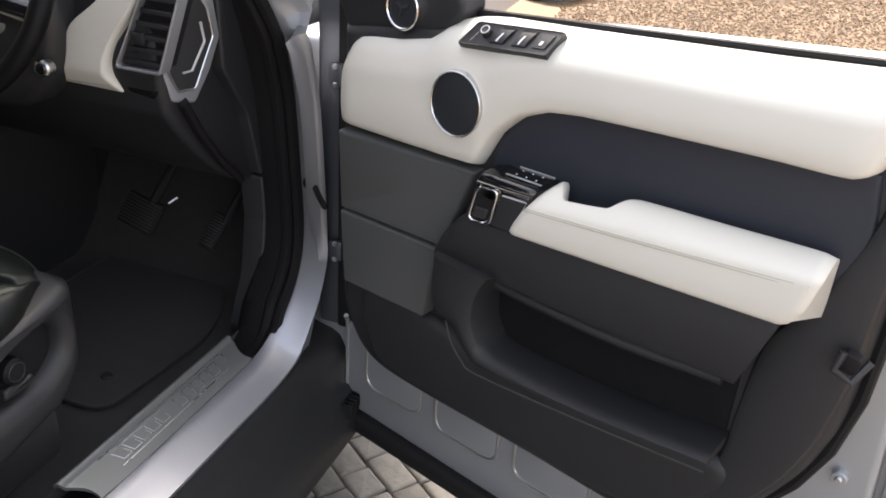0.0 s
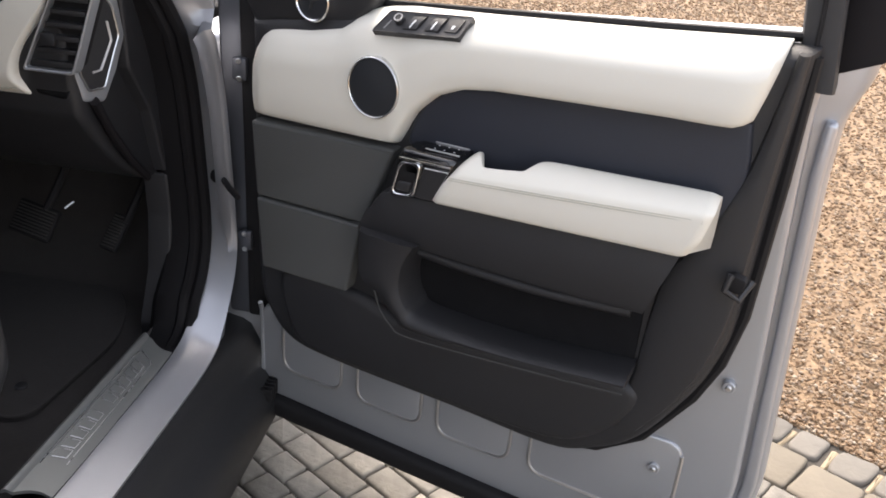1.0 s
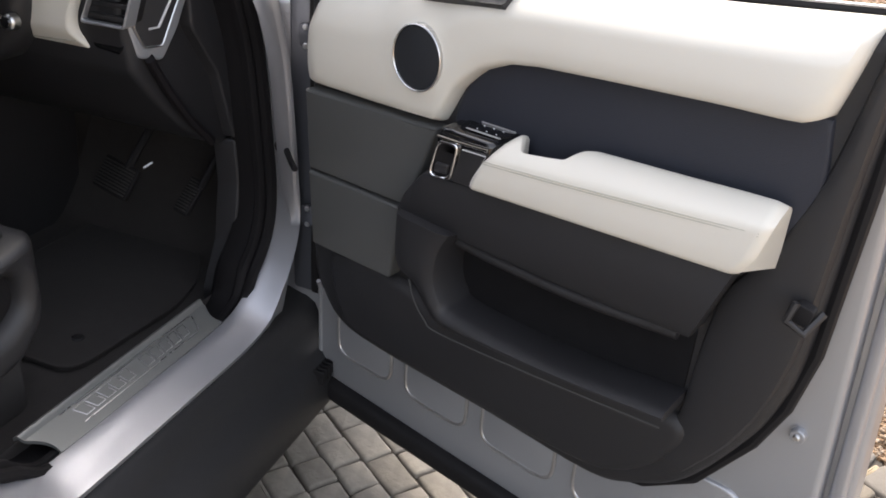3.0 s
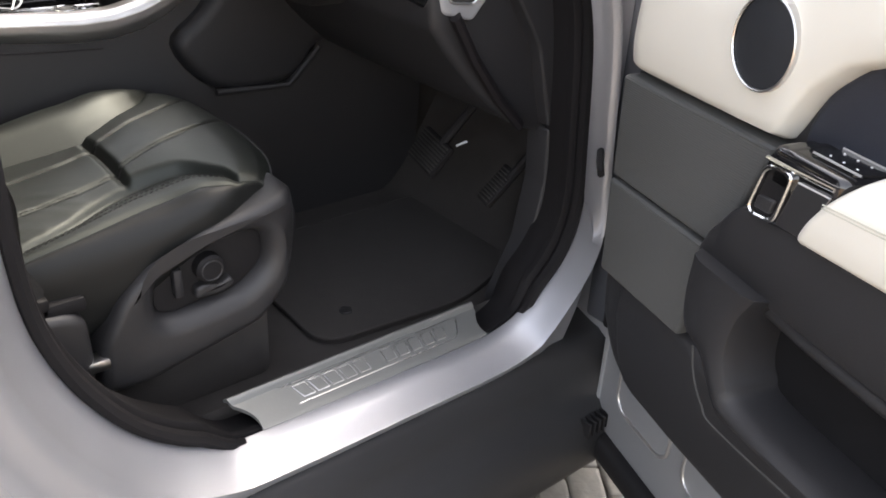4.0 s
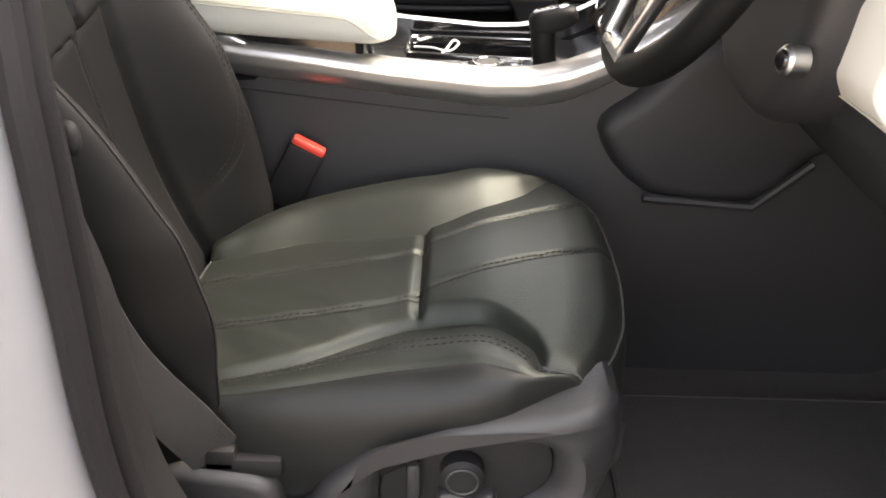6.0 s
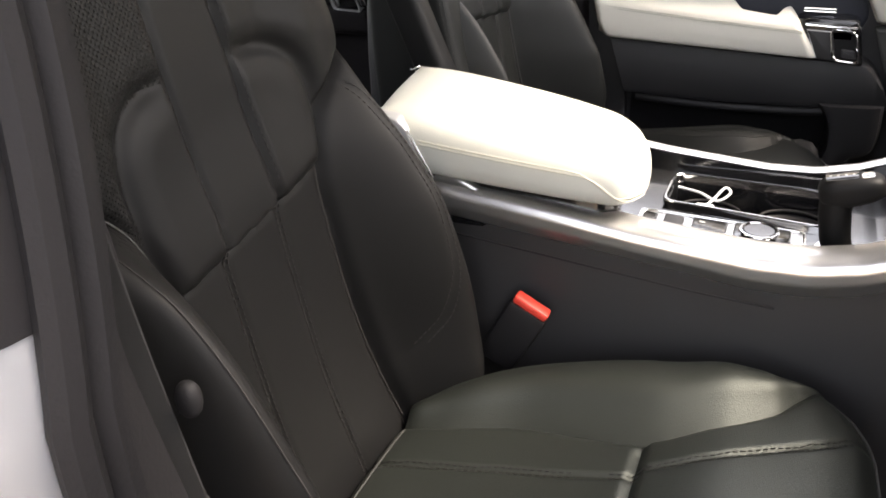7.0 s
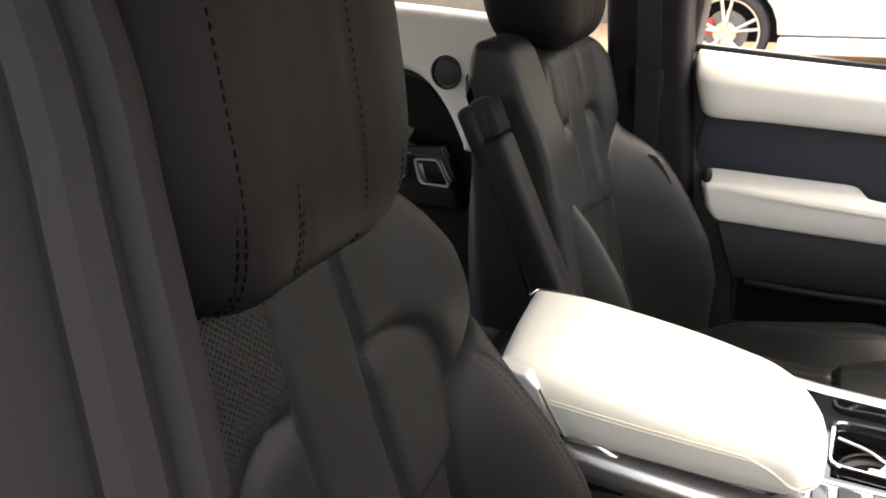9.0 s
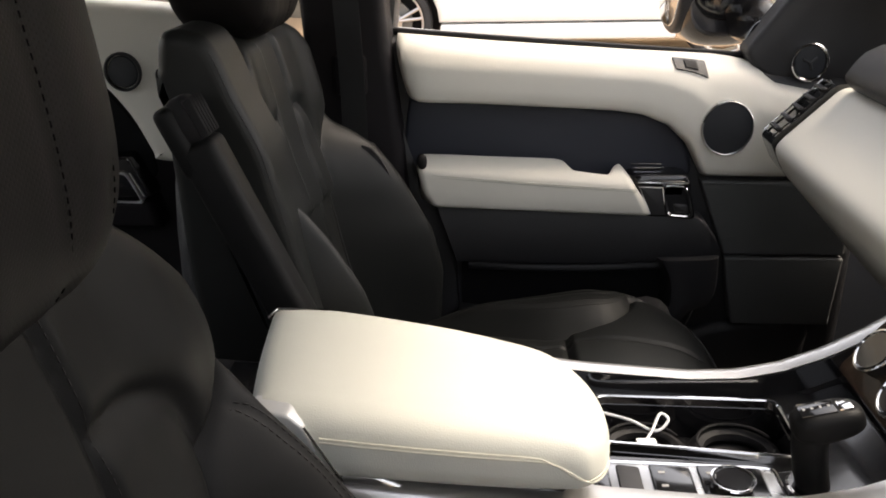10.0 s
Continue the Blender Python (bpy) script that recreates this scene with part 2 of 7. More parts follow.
def inset(pts, d):
    """The closed outline moved inwards by d."""
    n = len(pts)
    area = sum(pts[i][0] * pts[(i + 1) % n][1] - pts[(i + 1) % n][0] * pts[i][1] for i in range(n))
    sign = 1 if area > 0 else -1
    out = []
    for i in range(n):
        a, p, c = Vector(pts[i - 1]), Vector(pts[i]), Vector(pts[(i + 1) % n])
        e1, e2 = (p - a), (c - p)
        if e1.length < 1e-7:
            e1 = e2
        if e2.length < 1e-7:
            e2 = e1
        n1, n2 = Vector((-e1.y, e1.x)).normalized(), Vector((-e2.y, e2.x)).normalized()
        m = n1 + n2
        m = m / max(0.6, m.length_squared / 2) if m.length > 1e-6 else n1
        out.append(p + m * d * sign)
    for _ in range(3):
        for i in range(n):
            k = (i + 1) % n
            if (out[k] - out[i]).dot(Vector(pts[k]) - Vector(pts[i])) < 0:
                out[i] = out[k] = (out[i] + out[k]) / 2
    return out


def axes(kind):
    """How the outline's two numbers and the depth become x, y, z."""
    return {"xzy": lambda a, b, d: (a, d, b), "xyz": lambda a, b, d: (a, b, d), "yzx": lambda a, b, d: (d, a, b)}[kind]


def slab(outline, back, front, edge=0.004, way="xzy", seg=3, bm=None, dome=0.0):
    """A plate with that outline and a rounded front edge. back and front are depths."""
    bm = bm or bmesh.new()
    f = axes(way)
    s = 1 if front > back else -1
    edge = min(edge, abs(front - back) * 0.98)
    rings = [(outline, back)]
    for k in range(seg + 1):
        a = math.pi / 2 * k / seg
        rings.append((inset(outline, edge * (1 - math.cos(a))), front - s * edge * (1 - math.sin(a))))
    if dome:
        rings.append((inset(outline, edge * 2.5), front + s * dome * 0.6))
        rings.append((inset(outline, edge * 5), front + s * dome))
    grid = [[bm.verts.new(f(p[0], p[1], d)) for p in ring] for ring, d in rings]
    n = len(outline)
    for a, b in zip(grid, grid[1:]):
        for i in range(n):
            bm.faces.new((a[i], a[(i + 1) % n], b[(i + 1) % n], b[i]))
    caps = [bm.faces.new(grid[-1]), bm.faces.new(grid[0][::-1])]
    bmesh.ops.recalc_face_normals(bm, faces=bm.faces[:])
    for c in caps:
        c.select = not dome
    return bm


def strip(outer, inner, back, front, edge=0.006, way="xzy"):
    """A raised band between two open lines with the same count of points."""
    bm = bmesh.new()
    f = axes(way)
    s = 1 if front > back else -1
    rows = []
    for o, i in zip(outer, inner):
        o, i = Vector(o), Vector(i)
        d = (i - o).normalized()
        e = min(edge, (i - o).length * 0.4)
        ring = [(o, back), (o, front - s * edge), (o + d * e * 0.3, front - s * edge * 0.3), (o + d * e, front), (i - d * e, front), (i - d * e * 0.3, front - s * edge * 0.3), (i, front - s * edge), (i, back)]
        rows.append([bm.verts.new(f(p.x, p.y, h)) for p, h in ring])
    for a, b in zip(rows, rows[1:]):
        for k in range(8):
            bm.faces.new((a[k], b[k], b[(k + 1) % 8], a[(k + 1) % 8]))
    bm.faces.new(rows[0])
    bm.faces.new(rows[-1][::-1])
    bmesh.ops.recalc_face_normals(bm, faces=bm.faces[:])
    return bm


def curve(x, xs, ys):
    """A smooth line through points (cubic Hermite)."""
    if x <= xs[0]:
        return ys[0]
    if x >= xs[-1]:
        return ys[-1]
    i = max(k for k in range(len(xs) - 1) if xs[k] <= x)

    def slope(k):
        if k == 0 or k == len(xs) - 1:
            return 0.0
        a = (ys[k] - ys[k - 1]) / (xs[k] - xs[k - 1])
        b = (ys[k + 1] - ys[k]) / (xs[k + 1] - xs[k])
        return 0.0 if a * b <= 0 else 2 * a * b / (a + b)
    h = xs[i + 1] - xs[i]
    t = (x - xs[i]) / h
    return (2 * t ** 3 - 3 * t * t + 1) * ys[i] + (t ** 3 - 2 * t * t + t) * h * slope(i) + (3 * t * t - 2 * t ** 3) * ys[i + 1] + (t ** 3 - t * t) * h * slope(i + 1)


def frame_slab(outer, inner, back, front, edge=0.002, way="xzy"):
    """A plate with an opening; outer and inner have the same count of points."""
    bm = bmesh.new()
    f = axes(way)
    s = 1 if front > back else -1
    rings = [(outer, back), (outer, front - s * edge), (inset(outer, edge), front), (inset(inner, -edge), front), (inner, front - s * edge), (inner, back)]
    grid = [[bm.verts.new(f(p[0], p[1], d)) for p in ring] for ring, d in rings]
    n = len(outer)
    for a, b in zip(grid, grid[1:] + grid[:1]):
        for i in range(n):
            bm.faces.new((a[i], a[(i + 1) % n], b[(i + 1) % n], b[i]))
    bmesh.ops.recalc_face_normals(bm, faces=bm.faces[:])
    return bm


def box(x0, x1, y0, y1, z0, z1, edge=0.003, seg=2, bm=None):
    out = bmesh.new()
    bmesh.ops.create_cube(out, size=1, matrix=Matrix.Translation(((x0 + x1) / 2, (y0 + y1) / 2, (z0 + z1) / 2)) @ Matrix.Diagonal((abs(x1 - x0), abs(y1 - y0), abs(z1 - z0), 1)))
    e = min(edge, 0.45 * min(abs(x1 - x0), abs(y1 - y0), abs(z1 - z0)))
    if e > 0:
        bmesh.ops.bevel(out, geom=out.edges[:], offset=e, segments=seg, affect="EDGES", profile=0.5)
    if bm is None:
        return out
    join(bm, out)
    return bm


def join(bm, other):
    """Adds other's geometry to bm and frees other."""
    vs = [bm.verts.new(v.co) for v in other.verts]
    other.verts.index_update()
    for f in other.faces:
        bm.faces.new([vs[v.index] for v in f.verts])
    other.free()
    return bm


def tube(path, r, closed=False, sides=8, squash=1.0, bm=None):
    """A round bar along 3D points."""
    bm = bm or bmesh.new()
    path = [Vector(p) for p in path]
    n, rings, ref = len(path), [], None
    for i, p in enumerate(path):
        a = path[i - 1] if i or closed else p
        c = path[(i + 1) % n] if i < n - 1 or closed else p
        t = (c - a).normalized()
        if ref is None:
            ref = t.orthogonal().normalized()
        ref = (ref - t * ref.dot(t)).normalized()
        q = t.cross(ref)
        rr = r(i / max(1, n - 1)) if callable(r) else r
        rings.append([bm.verts.new(p + (ref * math.cos(2 * math.pi * k / sides) + q * math.sin(2 * math.pi * k / sides) * squash) * rr) for k in range(sides)])
    pairs = list(zip(rings, rings[1:])) + ([(rings[-1], rings[0])] if closed else [])
    for a, b in pairs:
        for k in range(sides):
            bm.faces.new((a[k], a[(k + 1) % sides], b[(k + 1) % sides], b[k]))
    if not closed:
        bm.faces.new(rings[0][::-1])
        bm.faces.new(rings[-1])
    bmesh.ops.recalc_face_normals(bm, faces=bm.faces[:])
    return bm


def sheet(fn, nu, nv, thick=0.0, close_u=False, bm=None):
    """A surface fn(s, t) -> point for s, t in 0..1, with an optional back offset by thick(vector)."""
    bm = bm or bmesh.new()
    g = [[bm.verts.new(fn(i / nu, j / nv)) for j in range(nv + 1)] for i in range(nu + 1 - (1 if close_u else 0))]
    rows = len(g)
    for i in range(nu if close_u else nu):
        a, b = g[i], g[(i + 1) % rows] if close_u else g[i + 1]
        for j in range(nv):
            bm.faces.new((a[j], b[j], b[j + 1], a[j + 1]))
    if thick:
        off = Vector(thick)
        k = [[bm.verts.new(v.co + off) for v in row] for row in g]
        for i in range(nu):
            for j in range(nv):
                bm.faces.new((k[i][j], k[i][j + 1], k[i + 1][j + 1], k[i + 1][j]))
        for i in range(nu):
            bm.faces.new((g[i][0], k[i][0], k[i + 1][0], g[i + 1][0]))
            bm.faces.new((g[i][nv], g[i + 1][nv], k[i + 1][nv], k[i][nv]))
        for j in range(nv):
            bm.faces.new((g[0][j], g[0][j + 1], k[0][j + 1], k[0][j]))
            bm.faces.new((g[nu][j], k[nu][j], k[nu][j + 1], g[nu][j + 1]))
    bmesh.ops.recalc_face_normals(bm, faces=bm.faces[:])
    return bm


def disc(center, normal, r, depth, ry=None, sides=28, edge=0.0015):
    """A round plate whose front lies at center, facing normal."""
    bm = bmesh.new()
    q = Vector(normal).to_track_quat("Z", "Y").to_matrix().to_4x4()
    ry = ry or r
    rings = []
    for rr, z in ((1, -depth), (1, -edge), (1 - edge / r, 0)):
        rings.append([bm.verts.new(Vector(center) + q.to_3x3() @ Vector((r * rr * math.cos(2 * math.pi * k / sides), ry * rr * math.sin(2 * math.pi * k / sides), z))) for k in range(sides)])
    for a, b in zip(rings, rings[1:]):
        for k in range(sides):
            bm.faces.new((a[k], a[(k + 1) % sides], b[(k + 1) % sides], b[k]))
    bm.faces.new(rings[-1])
    bm.faces.new(rings[0][::-1])
    bmesh.ops.recalc_face_normals(bm, faces=bm.faces[:])
    return bm


def lerp(x, xs, ys):
    return float(np.interp(x, xs, ys))


def blob(center, size, power=2.6, nu=28, nv=18, turn=None):
    """A rounded block: a superellipsoid."""
    bm = bmesh.new()
    bmesh.ops.create_uvsphere(bm, u_segments=nu, v_segments=nv, radius=1)
    for v in bm.verts:
        p = v.co.copy()
        k = (abs(p.x) ** power + abs(p.y) ** power + abs(p.z) ** power) ** (-1 / power)
        v.co = Vector((p.x * k * size[0], p.y * k * size[1], p.z * k * size[2]))
    if turn:
        bm.transform(turn)
    bm.transform(Matrix.Translation(center))
    return bm


def smoothstep(a, b, x):
    t = min(1.0, max(0.0, (x - a) / (b - a)))
    return t * t * (3 - 2 * t)

# ---- front doors: x runs from the hinges to the rear edge, y from the skin into the cabin ----


def pad_profile(s):
    return curve(s, (0, 0.025, 0.09, 0.30, 0.60, 0.80, 0.93, 1.0), (0.010, 0.030, 0.038, 0.042, 0.040, 0.028, 0.007, -0.022))


PAD_LOW_U = (0.022, 0.25, 0.305, 0.314, 0.323, 0.341, 0.378, 0.425, 0.481, 0.587, 0.736, 0.847, 0.87)
PAD_LOW_Z = (0.997, 1.003, 1.005, 1.011, 1.034, 1.067, 1.102, 1.122, 1.131, 1.139, 1.149, 1.153, 1.16)
PAD_TOP_U = (0.022, 0.032, 0.050, 0.075, 0.13, 0.19, 0.221, 0.261, 0.30, 0.43, 0.70, 0.866, 0.87)
PAD_TOP_Z = (1.142, 1.156, 1.167, 1.171, 1.176, 1.188, 1.206, 1.2155, 1.221, 1.229, 1.2495, 1.2655, 1.2655)


def pad_point(u, s):
    z0, z1 = lerp(u, PAD_LOW_U, PAD_LOW_Z), lerp(u, PAD_TOP_U, PAD_TOP_Z)
    n = pad_profile(s) + lerp(u, (0.0, 0.25, 0.45, 0.87), (-0.012, 0.0, 0.004, 0.030))
    fall = lerp(u, (0.0, 0.022, 0.04, 0.06, 0.82, 0.85, 0.865, 0.872), (0.02, 0.007, 0.001, 0, 0, 0.005, 0.014, 0.040))
    u -= 0.022 * (1 - s) ** 1.3 * smoothstep(0.78, 0.872, u)
    return Vector((u, n - fall, z0 + (z1 - z0) * s))


def arm_mesh():
    """The armrest: an upright face, a stitched edge and a top that leans back, cut away behind the pull."""
    def spot(a, b):
        ul, ur = 0.407 + 0.060 * b ** 1.3, 0.806 + lerp(b, (0, 0.25, 0.6, 1), (0, 0.018, 0.028, 0.028))
        u = ul + (ur - ul) * a
        z0 = 0.946 + 0.017 * a
        zf = 1.004 + 0.034 * a
        reach = curve(u, (0.407, 0.462, 0.474, 0.488, 0.548, 0.572, 0.590, 0.83), (1.0, 1.0, 0.80, 0.40, 0.46, 0.92, 1.0, 1.0))
        zt = curve(u, (0.407, 0.45, 0.50, 0.58, 0.70, 0.83), (1.032, 1.037, 1.042, 1.048, 1.053, 1.058))
        if b < 0.60:
            k = b / 0.60
            z = z0 + (zf - z0) * k
            n = curve(k, (0, 0.05, 0.14, 0.5, 0.9, 1.0), (0.068, 0.079, 0.083, 0.0855, 0.0850, 0.0835))
        else:
            k = (b - 0.60) / 0.40
            q = k * reach
            z = zf + (max(zt, zf + 0.008) - zf) * (1 - (1 - q) ** 1.7)
            n = 0.0835 - 0.050 * q ** 1.15
            lip = smoothstep(0.80, 1.0, k)
            z -= 0.005 * lip ** 2
            n -= 0.003 * lip
        end = min(a, 1 - a) * 0.41
        n -= 0.010 * max(0.0, 1 - end / 0.013) ** 2
        z -= (0.007 * max(0.0, 1 - (1 - a) * 0.41 / 0.016) ** 2 + 0.004 * max(0.0, 1 - a * 0.41 / 0.012) ** 2) * smoothstep(0.45, 0.9, b)
        return Vector((u, n, z))
    bm = bmesh.new()
    cols = sorted(set([0, 0.004, 0.010, 0.018, 0.03, 0.97, 0.982, 0.99, 0.996, 1] + [round(0.03 + 0.94 * k / 140, 4) for k in range(141)]))
    rows = 34
    g = [[bm.verts.new(spot(a, j / rows)) for j in range(rows + 1)] for a in cols]
    h = [(bm.verts.new((c[-1].co.x, c[-1].co.y - 0.005, c[-1].co.z - 0.006)), bm.verts.new((c[-1].co.x, c[-1].co.y - 0.006, c[0].co.z)), bm.verts.new((c[0].co.x, c[-1].co.y - 0.006, c[0].co.z))) for c in g]
    for i in range(len(cols) - 1):
        a, b = [*g[i], *h[i]], [*g[i + 1], *h[i + 1]]
        for j in range(len(a)):
            bm.faces.new((a[j], b[j], b[(j + 1) % len(a)], a[(j + 1) % len(a)]))
    bm.faces.new([*g[0], *h[0]])
    bm.faces.new([*g[-1], *h[-1]][::-1])
    bmesh.ops.recalc_face_normals(bm, faces=bm.faces[:])
    return bm


def build_door(name, label, group, driver):
    door = thing(name, (0, -0.06, 0.30), label, "car door", group)
    # painted shell: skin, inner panel and the folded rear edge
    shell = [(-0.035, 0.540), (-0.035, 0.285), (0.30, 0.270), (0.90, 0.250), (0.985, 0.300), (1.000, 0.50), (0.985, 0.705), (0.962, 1.06), (0.962, 1.16), (0.985, 1.215), (0.985, 1.255), (0.93, 1.265), (0.4, 1.215), (0.012, 1.16), (0.012, 0.585)]
    inner = [(-0.035, 0.540), (-0.035, 0.332), (0.30, 0.310), (0.88, 0.285), (0.945, 0.315), (0.960, 0.50), (0.948, 0.705), (0.925, 1.06), (0.920, 1.16), (0.92, 1.24), (0.4, 1.20), (0.012, 1.15), (0.012, 0.585)]
    part("skin", slab(rounded(shell, 0.03), -0.165, -0.105, 0.012), SILVER, door, "silver metallic painted door skin")
    part("inner_panel", slab(rounded(inner, 0.02), -0.11, -0.058, 0.010), PANEL_SILVER, door, "grey-silver painted inner door panel")
    part("rear_flange", slab(rounded([(0.955, 0.33), (0.978, 0.33), (0.990, 0.50), (0.976, 0.705), (0.955, 1.06), (0.955, 1.15), (0.937, 1.15), (0.936, 1.06), (0.957, 0.705), (0.968, 0.50)], 0.01), -0.11, -0.085, 0.006), SILVER, door)
    for k, (a, b, z0, z1) in enumerate(((0.026, 0.170, 0.412, 0.540), (0.209, 0.357, 0.401, 0.535), (0.394, 0.550, 0.393, 0.530), (0.591, 0.863, 0.385, 0.560))):
        out = [(a, z1), (a, z0), (b, z0 - 0.006), (b, z1)]
        part("pressing", slab(rounded(out, 0.035, 6), -0.06, -0.052, 0.006), PANEL_SILVER, door)
        # bright bead stands in for the highlight on the pressing's rounded edge
        part("pressing_highlight", tube([(p.x, -0.0535, p.y) for p in rounded(out, 0.035, 6)[4:-5]], 0.0036, sides=8), ALU, door)
    part("lower_seal", slab(rounded([(-0.045, 0.285), (0.93, 0.238), (0.93, 0.288), (-0.045, 0.336)], 0.01), -0.10, -0.038, 0.014), RUBBER, door, "black rubber seal along the lower door edge")
    part("front_edge", tube([(-0.032, -0.06, 0.35), (-0.034, -0.06, 0.54), (-0.030, -0.05, 0.56)], 0.005), PANEL_SILVER, door)
    for u, z in ((0.906, 0.703), (0.820, 0.495)):
        pl = part("plug", disc((u, -0.046, z), (0, 1, 0), 0.011, 0.012), PANEL_SILVER, door, "small round steel plug")
        part("plug_centre", disc((u, -0.042, z), (0, 1, 0), 0.005, 0.008, sides=12), SATIN, pl)
    part("latch", box(0.90, 0.965, -0.10, -0.052, 0.39, 0.425, 0.006), SATIN, door, "steel door latch")
    # black card with its rounded lower outline
    card = [(0.000, 1.165), (-0.001, 0.90), (0.002, 0.658), (0.027, 0.581), (0.082, 0.528), (0.189, 0.511), (0.439, 0.503), (0.634, 0.494), (0.715, 0.520), (0.787, 0.575), (0.852, 0.683), (0.881, 0.760), (0.896, 0.849), (0.901, 1.074), (0.908, 1.262), (0.43, 1.222), (0.23, 1.20)]
    part("door_card", slab(closed_smooth(card, 5, sharp=(0, 14, 15, 16)), -0.062, 0.004, 0.028, seg=4), PLASTIC, door, "black moulded door card")
    part("rear_trim", strip(open_smooth([(0.899, 1.255), (0.896, 1.15), (0.893, 1.06), (0.890, 0.95), (0.884, 0.85), (0.866, 0.76), (0.835, 0.68), (0.785, 0.60)], 3), open_smooth([(0.884, 1.255), (0.868, 1.15), (0.850, 1.06), (0.812, 0.965), (0.776, 0.90), (0.764, 0.80), (0.757, 0.70), (0.735, 0.63)], 3), -0.02, 0.016, 0.014), PLASTIC, door)
    part("card_seal", tube([(0.905, -0.02, 1.25), (0.906, -0.02, 1.07), (0.902, -0.022, 0.85), (0.886, -0.025, 0.755), (0.856, -0.03, 0.675), (0.79, -0.035, 0.565), (0.716, -0.04, 0.508), (0.63, -0.045, 0.484)], 0.009), RUBBER, door)
    part("lower_panel", slab(closed_smooth([(0.075, 0.705), (0.24, 0.700), (0.34, 0.677), (0.56, 0.678), (0.755, 0.695), (0.775, 0.640), (0.700, 0.552), (0.60, 0.525), (0.35, 0.530), (0.20, 0.535), (0.10, 0.56)], 4), -0.02, 0.022, 0.020, seg=4), PLASTIC, door)
    # ivory upper pad
    bm = bmesh.new()
    us = sorted(set([0.022, 0.026, 0.032, 0.040, 0.050, 0.065] + [round(0.08 + 0.01 * i, 3) for i in range(40)] + [round(0.48 + 0.03 * i, 3) for i in range(12)] + [0.83, 0.845, 0.855, 0.862, 0.868, 0.871]))
    ns = 26
    g = [[bm.verts.new(pad_point(u, j / ns)) for j in range(ns + 1)] for u in us]
    h = [[bm.verts.new(Vector((v.co.x, -0.055, v.co.z))) for v in row] for row in g]
    for i in range(len(us) - 1):
        for j in range(ns):
            bm.faces.new((g[i][j], g[i + 1][j], g[i + 1][j + 1], g[i][j + 1]))
        bm.faces.new((g[i][0], h[i][0], h[i + 1][0], g[i + 1][0]))
        bm.faces.new((g[i][ns], g[i + 1][ns], h[i + 1][ns], h[i][ns]))
    for row, back in ((g[0], h[0]), (g[-1], h[-1])):
        for j in range(ns):
            bm.faces.new((row[j], row[j + 1], back[j + 1], back[j]))
    bmesh.ops.recalc_face_normals(bm, faces=bm.faces[:])
    part("upper_pad", bm, CREAM, door, "ivory leather upper door pad")
    part("waist_seal", tube([(0.21, -0.055, 1.213), (0.43, -0.053, 1.230), (0.70, -0.050, 1.252), (0.89, -0.045, 1.269)], 0.008, squash=0.8), RUBBER, door, "black rubber window seal")
    # dark hollow between pad and armrest
    part("inset_panel", slab(closed_smooth([(0.330, 1.000), (0.338, 1.060), (0.378, 1.104), (0.43, 1.124), (0.60, 1.140), (0.850, 1.156), (0.862, 1.05), (0.835, 0.97), (0.60, 0.955), (0.41, 0.955)], 4, sharp=(5, 7)), -0.02, 0.010, 0.008), NAVY, door, "navy blue cloth inset")
    # ribbed grey panels at the front
    part("upper_cloth_panel", slab(rounded([(0.022, 0.992), (0.312, 1.000), (0.256, 0.852), (0.030, 0.850)], 0.006), -0.01, 0.032, 0.006), FABRIC, door, "grey ribbed cloth panel")
    part("lower_cloth_panel", slab(rounded([(0.030, 0.846), (0.254, 0.847), (0.228, 0.706), (0.040, 0.704)], 0.006), -0.01, 0.034, 0.006), FABRIC, door, "grey ribbed cloth panel")
    # shelf under the armrest and the pocket
    part("mid_panel", strip(open_smooth([(0.282, 0.900), (0.318, 0.940), (0.405, 0.944), (0.60, 0.953), (0.800, 0.962)], 5), open_smooth([(0.262, 0.853), (0.305, 0.850), (0.400, 0.846), (0.58, 0.842), (0.762, 0.846)], 5), -0.02, 0.062, 0.012), PLASTIC, door, "black leather-grain panel below the armrest")
    part("pocket_lip", strip(open_smooth([(0.272, 0.864), (0.271, 0.806), (0.281, 0.768), (0.314, 0.752), (0.334, 0.729), (0.355, 0.708), (0.386, 0.696), (0.572, 0.706), (0.762, 0.721)], 4), open_smooth([(0.388, 0.860), (0.371, 0.830), (0.364, 0.800), (0.364, 0.776), (0.368, 0.758), (0.377, 0.743), (0.404, 0.725), (0.568, 0.721), (0.762, 0.738)], 4), -0.01, 0.084, 0.022), PLASTIC, door, "black door pocket")
    # black back and floor imitate the shade inside a deeper pocket
    part("pocket_back", slab(rounded([(0.362, 0.842), (0.353, 0.785), (0.366, 0.728), (0.395, 0.710), (0.757, 0.720), (0.757, 0.842)], 0.015), 0.0, 0.0075, 0.001), MATT_BLACK, door, "black back of the door pocket, shade put into its colour")
    part("pocket_floor", sheet(lambda a, b: Vector((0.362 + 0.395 * a, 0.006 + 0.066 * b, lerp(a, (0, 0.10, 0.5, 1), (0.733, 0.714, 0.7125, 0.728)))), 20, 3, thick=(0, 0, -0.006)), MATT_BLACK, door)
    part("pocket_brow", tube(open_smooth([(0.372, 0.040, 0.838), (0.46, 0.044, 0.834), (0.60, 0.044, 0.832), (0.742, 0.036, 0.836)], 6), 0.010, sides=10), PLASTIC, door, "rounded black ledge over the door pocket")
